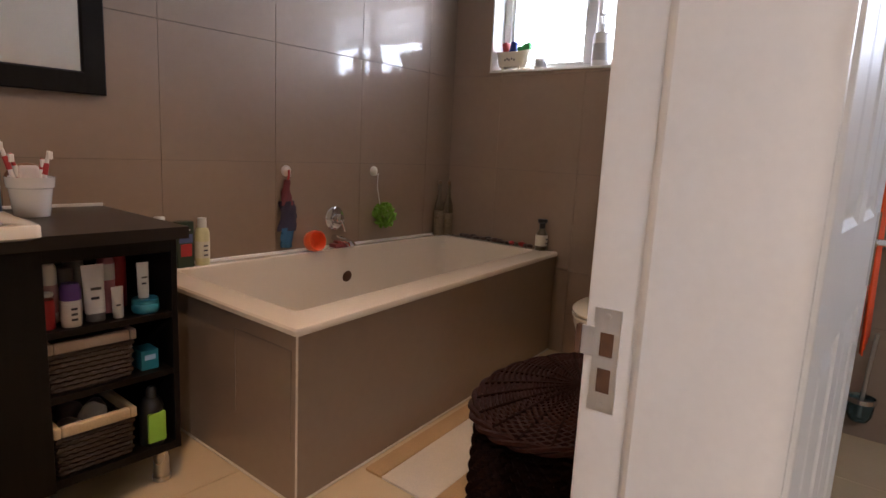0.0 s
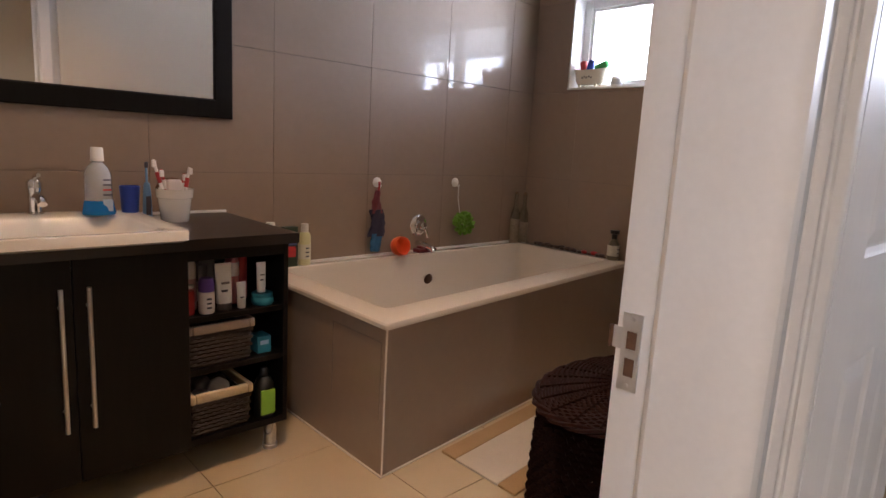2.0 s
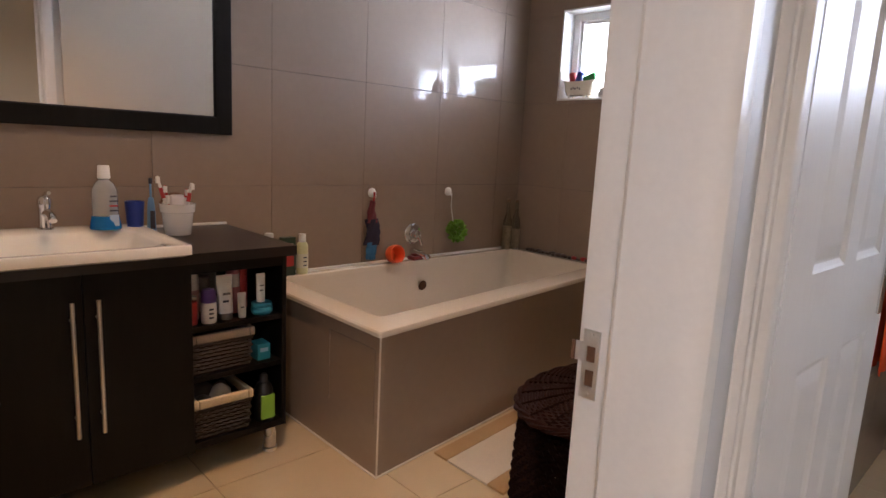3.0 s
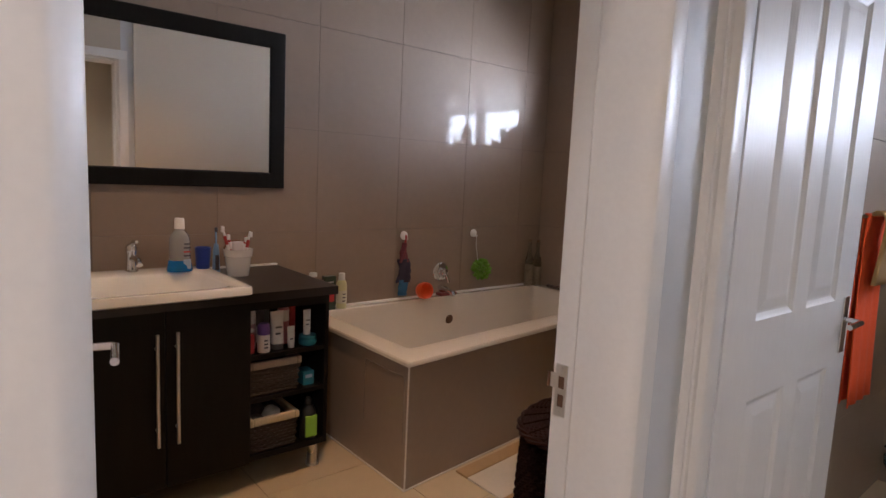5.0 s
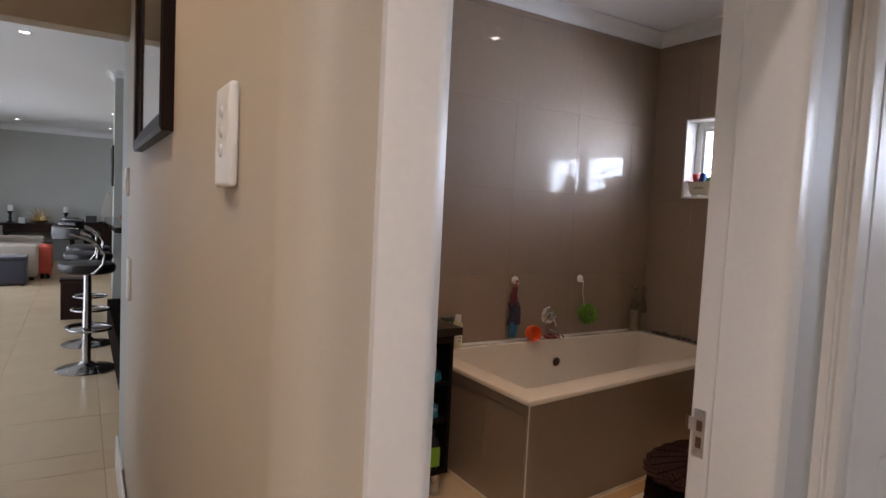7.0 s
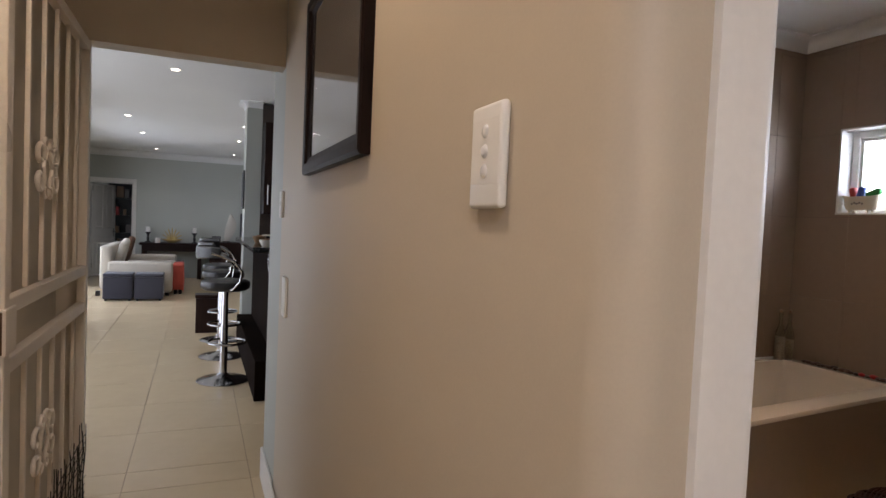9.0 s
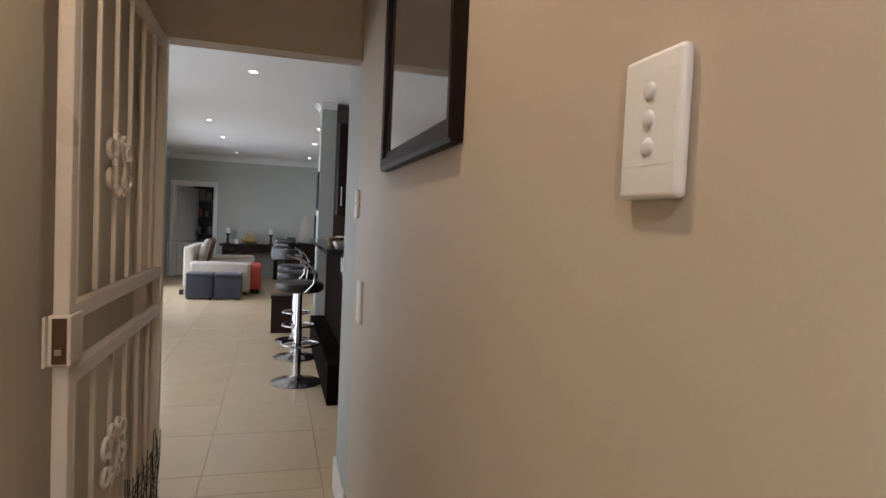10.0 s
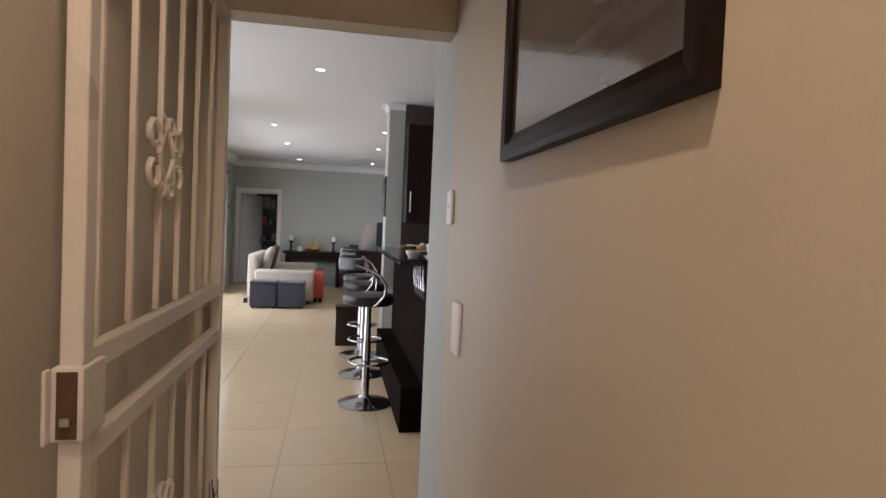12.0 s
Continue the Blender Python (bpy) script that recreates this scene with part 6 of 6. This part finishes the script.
for k in range(4):
    part("sheet", along(block(-0.07, 0.07, -0.05, 0.05, 0.001 + 0.006 * k, 0.006 + 0.006 * k), Matrix.Translation((-4.14, -0.22, 1.14)) @ Matrix.Rotation(0.15 * k, 4, "Z")), WHITE, pile)
tagged(pile, "small stack of white papers on the bar top", "papers")

setting("wall_pier", block(-6.62, -6.28, -0.385, -0.225, 0, LIVING_CEIL), PAINT_LIVING, "pale grey-green pier at the end of the bar", "wall")
cornice("cornice_pier_1", (-6.28, -0.385), (-6.28, -0.225), (1, 0), LIVING_CEIL, 0.07)
cornice("cornice_pier_2", (-6.62, -0.385), (-6.28, -0.385), (0, -1), LIVING_CEIL, 0.07)
setting("ceiling_step", block(-6.9, HX - 0.13, LV, 2.9, LIVING_CEIL - 0.0005, LIVING_CEIL + 0.001), PAINT_CEIL, "white painted living room ceiling", "ceiling")
pp = framed("picture", Matrix.Translation((-6.45, -0.386, 1.45)) @ Matrix.Rotation(radians(180), 4, "Z"), 0.24, 0.42, 0.025, 0.02, PICTURE, BLACK, "print")
tagged(pp, "small dark framed picture on the pier", "picture")


def kitchen_cabinet(name, x0, x1, y0, y1, z0, z1, doors, label):
    b = base(name, Matrix.Translation(((x0 + x1) / 2, (y0 + y1) / 2, z0)))
    part("carcass", block(x0, x1 - 0.02, y0, y1, z0, z1, 0.001), ESPRESSO, b)
    w = (y1 - y0) / doors
    for k in range(doors):
        d = part("door", block(x1 - 0.0195, x1, y0 + w * k + 0.002, y0 + w * (k + 1) - 0.002, z0 + 0.002, z1 - 0.002, 0.002), DARK_WOOD, b)
        part("handle", rod([(x1 + 0.02, y0 + w * k + 0.04, z0 + 0.1), (x1 + 0.02, y0 + w * k + 0.04, z0 + 0.3)], 0.006, 8), STEEL, d, "steel handle", 50)
    return tagged(b, label, "cabinet")


kitchen_cabinet("wall_cabinet", -6.279, -5.95, -0.222, 0.84, 1.40, 2.36, 2, "dark wood kitchen wall cabinet")
kitchen_cabinet("base_cabinet", -6.62, -6.27, 0.46, 1.16, 0.0, 0.92, 1, "dark wood kitchen base cabinet")
setting("wall_kitchen_splash", block(-6.62, -6.28, -0.2245, 2.9, 0.0, 2.6), material("dark_brown_splash_tile", (0.06, 0.042, 0.034), 0.3, scale=40, amount=0.3), "dark brown tiled kitchen wall", "wall")
wb = base("wooden_crate_stool", Matrix.Translation((-6.9, -0.72, 0)))
part("seat", block(-7.02, -6.80, -0.86, -0.60, 0.40, 0.44, 0.006), DARK_WOOD, wb)
for x in (-7.02, -6.82):
    part("side", block(x, x + 0.02, -0.85, -0.61, 0.0, 0.3995, 0.003), DARK_WOOD, wb)
tagged(wb, "dark mahogany wooden stool beside the breakfast bar", "stool")


def ottoman(m):
    b = base("ottoman", m)
    for nm, bm, mat2 in (("body", block(-0.20, 0.20, -0.20, 0.20, 0.025, 0.36, 0.014, 3), FABRIC_DARK), ("top_cushion", block(-0.203, 0.203, -0.203, 0.203, 0.362, 0.415, 0.018, 3), FABRIC_DARK)):
        part(nm, bm, mat2, b, smooth=45).matrix_parent_inverse = Matrix()
    for x in (-0.16, 0.16):
        for y in (-0.16, 0.16):
            part("foot", turned([(0, 0), (0.018, 0), (0.022, 0.026), (0, 0.026)], 10, at=(x, y, 0)), BLACK, b).matrix_parent_inverse = Matrix()
    return tagged(b, "charcoal fabric cube ottoman in front of the sofa", "ottoman", group="cube ottomans")


ot = ottoman(Matrix.Translation((-9.80, -1.955, 0)))
copy_thing(ot, Matrix.Translation((-9.79, -1.530, 0)))

sf = base("sofa", Matrix.Translation((-11.0, -1.7, 0)))
part("arm", block(-10.32, -10.09, -2.16, -1.22, 0.06, 0.56, 0.05, 4), FABRIC_CREAM, sf, smooth=50)
part("seat_base", block(-12.0, -10.32, -2.16, -1.24, 0.08, 0.32, 0.03, 3), FABRIC_CREAM, sf, smooth=50)
part("backrest", block(-12.0, -10.33, -2.30, -2.13, 0.08, 0.80, 0.06, 4), FABRIC_CREAM, sf, smooth=50)
for k in range(2):
    part("seat_cushion", block(-12.0 + 0.84 * k, -11.17 + 0.84 * k, -2.12, -1.22, 0.322, 0.46, 0.04, 4), FABRIC_CREAM, sf, smooth=50)
part("arm", block(-12.23, -12.0, -2.16, -1.22, 0.06, 0.56, 0.05, 4), FABRIC_CREAM, sf, smooth=50)
for x in (-12.1, -10.25):
    for y in (-2.3, -1.3):
        part("foot", block(x - 0.03, x + 0.03, y - 0.03, y + 0.03, 0, 0.08), BLACK, sf, "dark block foot")
tagged(sf, "cream fabric sofa with low arms", "sofa")
for i, (x, y, z, c) in enumerate(((-10.75, -2.02, 0.67, FABRIC_CREAM), (-11.4, -2.0, 0.68, material("brown_cushion_cloth", (0.16, 0.08, 0.05), 0.9, scale=250, amount=0.2, bump=0.3)))):
    bm = block(-0.22, 0.22, -0.06, 0.06, -0.22, 0.22, 0.055, 4)
    tagged(link("cushion", along(bm, Matrix.Translation((x, y, z)) @ Matrix.Rotation(radians(-14), 4, "X") @ Matrix.Rotation(radians(10), 4, "Y")), c, smooth=60), ("cream" if i == 0 else "brown") + " square cushion leaning on the sofa back", "cushion", group="sofa cushions")
ct = base("coffee_table", Matrix.Translation((-10.9, -1.10, 0)))
part("tabletop", block(-11.5, -10.40, -1.21, -1.075, 0.46, 0.50, 0.006), DARK_WOOD, ct)
for x in (-11.45, -10.45):
    for y in (-1.18, -1.105):
        part("leg", block(x - 0.025, x + 0.025, y - 0.025, y + 0.025, 0, 0.4595, 0.003), DARK_WOOD, ct)
tagged(ct, "dark wood side table beside the sofa", "side table")
th = bmesh.new()
rows = []
drop = [(-10.95 + 0.56 * i / 8, 0.0) for i in range(9)] + [(-10.372, 0.03), (-10.366, 0.16), (-10.360, 0.30), (-10.352, 0.42)]
for i, (x, d) in enumerate(drop):
    rows.append([th.verts.new((x + 0.010 * math.sin(i * 1.3 + k * 2.1), y, max(0.03 + 0.02 * math.sin(k), z - d))) for k, (y, z) in enumerate(((-1.232, 0.16), (-1.226, 0.32), (-1.218, 0.502), (-1.18, 0.5045), (-1.14, 0.5045), (-1.10, 0.5045), (-1.066, 0.49), (-1.058, 0.14)))])
for a, c in zip(rows, rows[1:]):
    for k in range(7):
        th.faces.new((a[k], a[k + 1], c[k + 1], c[k]))
throw = link("throw", th, material("coral_red_throw", (0.52, 0.09, 0.06), 0.95, scale=250, amount=0.2, bump=0.4), smooth=60)
throw.modifiers.new("thick", "SOLIDIFY").thickness = 0.006
tagged(throw, "coral red throw draped over the side table", "throw")

cs = base("console_table", Matrix.Translation((FX + 0.22, -1.33, 0)))
part("tabletop", block(FX + 0.02, FX + 0.42, -1.95, -0.72, 0.70, 0.745, 0.005), DARK_WOOD, cs)
part("apron", block(FX + 0.05, FX + 0.39, -1.90, -0.77, 0.58, 0.6995, 0.003), DARK_WOOD, cs)
for y in (-1.90, -0.85):
    part("pedestal", block(FX + 0.06, FX + 0.38, y, y + 0.08, 0.0, 0.5795, 0.004), DARK_WOOD, cs)
tagged(cs, "dark mahogany console table against the far wall", "console table")
for y in (-1.80, -0.92):
    b = base("candlestick", Matrix.Translation((FX + 0.22, y, 0.745)))
    part("stem", turned([(0, 0), (0.065, 0), (0.06, 0.015), (0.02, 0.04), (0.03, 0.09), (0.018, 0.13), (0.03, 0.18), (0.055, 0.21), (0.055, 0.22), (0, 0.22)], 18, at=(FX + 0.22, y, 0.745)), BLACK, b, smooth=45)
    part("candle", turned([(0, 0.22), (0.040, 0.22), (0.040, 0.32), (0.035, 0.325), (0, 0.32)], 16, at=(FX + 0.22, y, 0.745)), WHITE, b, "white pillar candle", 45)
    tagged(b, "dark turned candlestick with a white pillar candle", "candlestick", group="candlesticks on the console")
od = base("ornament", Matrix.Translation((FX + 0.2, -1.35, 0.745)))
GOLD = material("antique_gold", (0.50, 0.36, 0.14), 0.35, metal=0.8, scale=60, amount=0.3)
part("dish", turned([(0, 0), (0.07, 0), (0.16, 0.05), (0.17, 0.06), (0.06, 0.02), (0, 0.02)], 24, at=(FX + 0.2, -1.35, 0.746)), GOLD, od, smooth=45)
for k in range(9):
    a = math.pi * k / 8
    part("frond", rod([(FX + 0.2, -1.35 + 0.03 * math.cos(a), 0.765), (FX + 0.22, -1.35 + 0.10 * math.cos(a), 0.82 + 0.11 * math.sin(a)), (FX + 0.21, -1.35 + 0.20 * math.cos(a), 0.82 + 0.24 * math.sin(a))], 0.017, 6, taper=lambda u: 1.1 - 0.7 * u), GOLD, od, smooth=60)
tagged(od, "fanned gold ornament on the console table", "ornament")
bottle("candle_jar", FX + 0.25, -1.62, 0.745, [(0, 0), (0.05, 0), (0.05, 0.10), (0, 0.10)], WHITE, None, None, "white candle on the console table", category="candle")

kitchen_cabinet("sideboard", -13.1, -12.55, -0.62, 0.35, 0.0, 0.80, 3, "dark wood sideboard near the far wall")
sc = base("leaf_sculpture", Matrix.Translation((-12.75, -0.22, 0.80)))
bm = bmesh.new()
rows = []
for i in range(18):
    t = i / 17
    w = 0.11 * math.sin(math.pi * (0.08 + 0.90 * t)) ** 0.8
    c = Vector((-12.75, -0.30 + 0.10 * math.sin(2.2 * t), 0.82 + 0.58 * t))
    rows.append([bm.verts.new(c + Vector((0.012 * math.cos(2 * math.pi * k / 10), w * math.sin(2 * math.pi * k / 10), 0))) for k in range(10)])
for a, c in zip(rows, rows[1:]):
    for k in range(10):
        bm.faces.new((a[k], a[(k + 1) % 10], c[(k + 1) % 10], c[k]))
bm.faces.new(rows[0])
bm.faces.new(rows[-1][::-1])
bmesh.ops.recalc_face_normals(bm, faces=bm.faces[:])
part("leaf", bm, plastic("pale_carved_wood", (0.50, 0.47, 0.42)), sc, smooth=60)
part("foot", block(-12.80, -12.70, -0.37, -0.23, 0.8005, 0.825, 0.004), BLACK, sc, "black foot")
tagged(sc, "tall pale carved leaf sculpture on the sideboard", "sculpture")
tv = base("loudspeaker", Matrix.Translation((-12.9, 0.02, 0.80)))
part("cabinet", block(-12.98, -12.84, -0.02, 0.10, 0.8405, 1.42, 0.004), BLACK, tv)
part("stand", block(-12.99, -12.83, -0.03, 0.11, 0.8005, 0.84, 0.004), BLACK, tv, "black stand")
part("grille", block(-12.8395, -12.834, -0.012, 0.092, 0.86, 1.40, 0.002), FABRIC_DARK, tv, "dark cloth grille")
tagged(tv, "slim black loudspeaker on the sideboard", "loudspeaker")
ff = framed("photo_frame", Matrix.Translation((-12.62, -0.50, 0.8005)) @ Matrix.Rotation(radians(-90), 4, "Z"), 0.18, 0.13, 0.018, 0.015, PICTURE, BLACK, "photo")
tagged(ff, "small black photo frame on the sideboard", "photo frame")

# far doorway, its leaf and the dark shelves beyond
FDM = Matrix.Translation((FX, 0, 0))
fdf = door_frame("door_frame_3", FDM, FD[0], FD[1], -0.12, 0.0, FD[2], "white painted frame of the far doorway", wide=(0.075, 0.075))
panel_leaf("door_3", Matrix.Translation((FX - 0.15, FD[0] + 0.02, 0.008)) @ Matrix.Rotation(radians(62), 4, "Z"), 0.74, 1.90, 0.038, "white panel door standing open in the far doorway")
shv = base("bookshelf", Matrix.Translation((-14.9, -2.3, 0)))
part("back", block(-15.1, -15.08, -2.75, -1.75, 0, 2.1), BLACK, shv)
for y in (-2.75, -2.27, -1.77):
    part("upright", block(-15.08, -14.75, y, y + 0.02, 0, 2.1), BLACK, shv)
for k in range(6):
    part("shelf", block(-15.0795, -14.75, -2.73, -1.77, 0.05 + 0.4 * k, 0.07 + 0.4 * k), BLACK, shv)
tagged(shv, "dark open bookshelf in the dim room beyond", "bookshelf")
random.seed(8)
for k in range(5):
    y = -2.70
    while y < -1.95:
        w, h = random.uniform(0.05, 0.16), random.uniform(0.12, 0.30)
        c = random.choice([GREY, WHITE, BLUE, RED, plastic("cork_brown", (0, 0, 0)), BLACK])
        if random.random() < 0.6 and not (y < -2.25 < y + w):
            tagged(link("book", block(-15.0, -14.80, y, y + w * 0.92, 0.0705 + 0.4 * k, 0.07 + 0.4 * k + h, 0.004), c), "book or box on the dark bookshelf", "book", group="books on the far bookshelf")
        y += w + 0.01

sg = base("safety_gate", Matrix.Translation((-12.9, -2.6, 0)))
part("top_rail", block(-13.02, -13.00, -2.98, -2.30, 0.70, 0.725, 0.003), PAINT_TRIM, sg)
part("bottom_rail", block(-13.02, -13.00, -2.98, -2.30, 0.06, 0.085, 0.003), PAINT_TRIM, sg)
for k in range(11):
    y = -2.97 + 0.065 * k
    part("bar", rod([(-13.01, y, 0.0 if k in (0, 10) else 0.08), (-13.01, y, 0.705)], 0.008, 8), PAINT_TRIM, sg)
tagged(sg, "white barred child safety gate before the far doorway", "safety gate")

# patio door, curtains and small frames on the window wall
pd = base("window_3", Matrix.Translation((-9.55, LV - 0.1, 0)))
for x in (-11.4, -9.58, -7.75):
    part("window_frame", block(x, x + 0.05, LV - 0.13, LV - 0.07, 0.0, 2.15, 0.003), PAINT_TRIM, pd)
for z in (0.0, 2.10):
    part("window_frame", block(-11.35, -7.75, LV - 0.13, LV - 0.07, z, z + 0.05, 0.003), PAINT_TRIM, pd)
for a, c in ((-11.35, -9.58), (-9.53, -7.75)):
    o = part("pane", block(a, c, LV - 0.103, LV - 0.098, 0.05, 2.10), GLASS, pd)
    o.visible_shadow = False
# frames of the added opening, out of view, that lets the fill daylight in
sdw = base("window_4", Matrix.Translation((-5.0, LV - 0.1, 0)))
for x in (-6.4, -5.02, -3.65):
    part("window_frame", block(x, x + 0.05, LV - 0.13, LV - 0.07, 0.0, 2.15, 0.003), PAINT_TRIM, sdw)
for z in (0.0, 2.10):
    part("window_frame", block(-6.35, -3.65, LV - 0.128, LV - 0.072, z, z + 0.05, 0.003), PAINT_TRIM, sdw)
tagged(sdw, "unseen white-framed opening added to bring daylight into the living room", "patio door", kind="structure")
tagged(pd, "wide glazed patio door with white frames", "patio door", kind="structure")
CURTAIN = material("white_voile_curtain", (0.72, 0.72, 0.70), 0.9, scale=200, amount=0.08, stretch=(1, 1, 0.1))
rodo = base("curtain_rail", Matrix.Translation((-9.5, LV + 0.1, 2.22)))
part("pole", rod([(-11.75, LV + 0.09, 2.22), (-7.35, LV + 0.09, 2.22)], 0.015, 10), BLACK, rodo, smooth=50)
for x in (-11.75, -7.35):
    part("finial", turned([(0, 0), (0.03, 0.01), (0.035, 0.035), (0.02, 0.06), (0, 0.065)], 12), BLACK, rodo, smooth=50).matrix_basis = Matrix.Translation((x, LV + 0.09, 2.19))
for x in (-11.6, -7.5):
    part("bracket", rod([(x, LV, 2.22), (x, LV + 0.09, 2.22)], 0.008, 8), BLACK, rodo)
tagged(rodo, "black curtain pole over the patio door", "curtain pole")
for x0, x1 in ((-11.72, -11.25), (-7.85, -7.40)):
    bm = bmesh.new()
    rows = []
    for i in range(40):
        x = x0 + (x1 - x0) * i / 39
        yy = LV + 0.09 + 0.035 * math.sin(i * 0.95)
        rows.append([bm.verts.new((x, yy + 0.01 * math.sin(i * 0.3 + z), z)) for z in (0.02, 0.7, 1.4, 2.2)])
    for a, c in zip(rows, rows[1:]):
        for k in range(3):
            bm.faces.new((a[k], a[k + 1], c[k + 1], c[k]))
    o = link("curtain", bm, CURTAIN, smooth=80)
    o.modifiers.new("thick", "SOLIDIFY").thickness = 0.003
    tagged(o, "white voile curtain drawn to the side of the patio door", "curtain", group="curtains of the patio door")
for z in (1.25, 1.68):
    f2 = framed("picture", Matrix.Translation((-12.5, LV + 0.001, z)), 0.26, 0.32, 0.03, 0.02, PICTURE, STEEL, "print")
    tagged(f2, "small silver-framed picture on the window wall", "picture", group="small pictures by the far door")

# ---- tiles, last ----


def slab_mesh(name, w, h, t, b=0.0012):
    """A tile w by h, t thick, its face up and its edges eased; origin at a corner of its back."""
    bm = bmesh.new()
    lo = [bm.verts.new(p) for p in ((0, 0, 0), (w, 0, 0), (w, h, 0), (0, h, 0))]
    mi = [bm.verts.new(p) for p in ((0, 0, t - b * 0.5), (w, 0, t - b * 0.5), (w, h, t - b * 0.5), (0, h, t - b * 0.5))]
    hi = [bm.verts.new(p) for p in ((b, b, t), (w - b, b, t), (w - b, h - b, t), (b, h - b, t))]
    for a, c in ((lo, mi), (mi, hi)):
        for k in range(4):
            bm.faces.new((a[k], a[(k + 1) % 4], c[(k + 1) % 4], c[k]))
    bm.faces.new(hi)
    me = bpy.data.meshes.new(name)
    bm.to_mesh(me)
    bm.free()
    return me


def lay(parent, m, u0, u1, v0, v1, uj, vj, pitch_u, pitch_v, t, mat, gap, hole=None, skip=None):
    """Tiles on the plane m (its z is the face's normal) from u0, v0 to u1, v1; joints pass through uj and vj; nothing in the hole."""
    meshes = {}
    us = [u0] + [uj + pitch_u * k for k in range(-60, 60) if u0 + 0.01 < uj + pitch_u * k < u1 - 0.01] + [u1]
    vs = [v0] + [vj + pitch_v * k for k in range(-60, 60) if v0 + 0.01 < vj + pitch_v * k < v1 - 0.01] + [v1]
    for i in range(len(us) - 1):
        for j in range(len(vs) - 1):
            cells = [(us[i], us[i + 1], vs[j], vs[j + 1])]
            if hole:
                out = []
                a, b, c, d = cells[0]
                ha, hb, hc, hd = hole
                if a >= hb or b <= ha or c >= hd or d <= hc:
                    out = cells
                else:
                    if a < ha:
                        out.append((a, ha, c, d))
                    if b > hb:
                        out.append((hb, b, c, d))
                    ma, mb = max(a, ha), min(b, hb)
                    if c < hc:
                        out.append((ma, mb, c, hc))
                    if d > hd:
                        out.append((ma, mb, hd, d))
                cells = out
            for a, b, c, d in cells:
                if skip and skip((a + b) / 2, (c + d) / 2):
                    continue
                w, h = round(b - a - gap, 4), round(d - c - gap, 4)
                if w < 0.01 or h < 0.01:
                    continue
                if (w, h) not in meshes:
                    meshes[(w, h)] = slab_mesh("tile", w, h, t)
                    meshes[(w, h)].materials.append(mat)
                o = new("tile", meshes[(w, h)])
                o.matrix_basis = m @ Matrix.Translation((a + gap / 2, c + gap / 2, 0))
                o.parent = parent


WALL_W = bpy.data.objects["wall_bath_west"]
lay(WALL_W, Matrix(((0, 0, 1, WX - 0.012), (1, 0, 0, 0), (0, 1, 0, 0), (0, 0, 0, 1))), BS, WY, 0.0, BATH_CEIL, 0.566, 0.995, 0.5225, 0.5265, 0.012, TILE_WALL, 0.0017)
WALL_N = bpy.data.objects["wall_bath_window_3"]
lay(WALL_N, Matrix(((-1, 0, 0, 0), (0, 0, -1, WY + 0.012), (0, 1, 0, 0), (0, 0, 0, 1))), 0.24, -WX, 0.0, BATH_CEIL, -WX - 0.35, 0.995, 0.5225, 0.5265, 0.012, TILE_WALL, 0.0017, hole=(-WIN[1], -WIN[0], WIN[2], WIN[3]))
WALL_T = bpy.data.objects["wall_wc_window_3"]
lay(WALL_T, Matrix(((-1, 0, 0, 0), (0, 0, -1, WY), (0, 1, 0, 0), (0, 0, 0, 1))), -1.75, 0.118, 0.0, 2.7, -0.30, 0.468, 0.5225, 0.5265, 0.006, TILE_WALL, 0.0017, hole=(-WCW[1], -WCW[0], WCW[2], WCW[3]))
lay(bpy.data.objects["wall_wc_west"], Matrix(((0, 0, 1, -0.118), (1, 0, 0, 0), (0, 1, 0, 0), (0, 0, 0, 1))), 1.02, WY - 0.007, 0.0, 2.7, 1.40, 0.468, 0.5225, 0.5265, 0.005, TILE_WALL, 0.0017)
FLOOR = bpy.data.objects["floor"]
lay(FLOOR, Matrix.Translation((0, 0, -0.0045)), WX, -0.137, BS, WY, -1.60, 0.53, 0.52, 0.52, 0.0045, TILE_FLOOR, 0.004)
lay(FLOOR, Matrix.Translation((0, 0, -0.0045)), -0.1365, 1.75, -0.4995, WY, 0.20, -0.56, 0.60, 0.60, 0.0045, TILE_FLOOR, 0.004)
lay(FLOOR, Matrix.Translation((0, 0, -0.0045)), -2.6805, 1.75, LV, -0.5, -3.52, -1.16, 0.60, 0.60, 0.0045, TILE_FLOOR, 0.004, skip=lambda u, v: u > HX and v < LY - 0.2)
lay(FLOOR, Matrix.Translation((0, 0, -0.0045)), FX, -10.7205, LV, 0.6, -3.52, -1.16, 0.60, 0.60, 0.0045, TILE_FLOOR, 0.004)
lay(FLOOR, Matrix.Translation((0, 0, -0.0045)), -10.72, -2.681, LV, 0.6, -3.52, -1.16, 0.60, 0.60, 0.0045, TILE_FLOOR, 0.004)
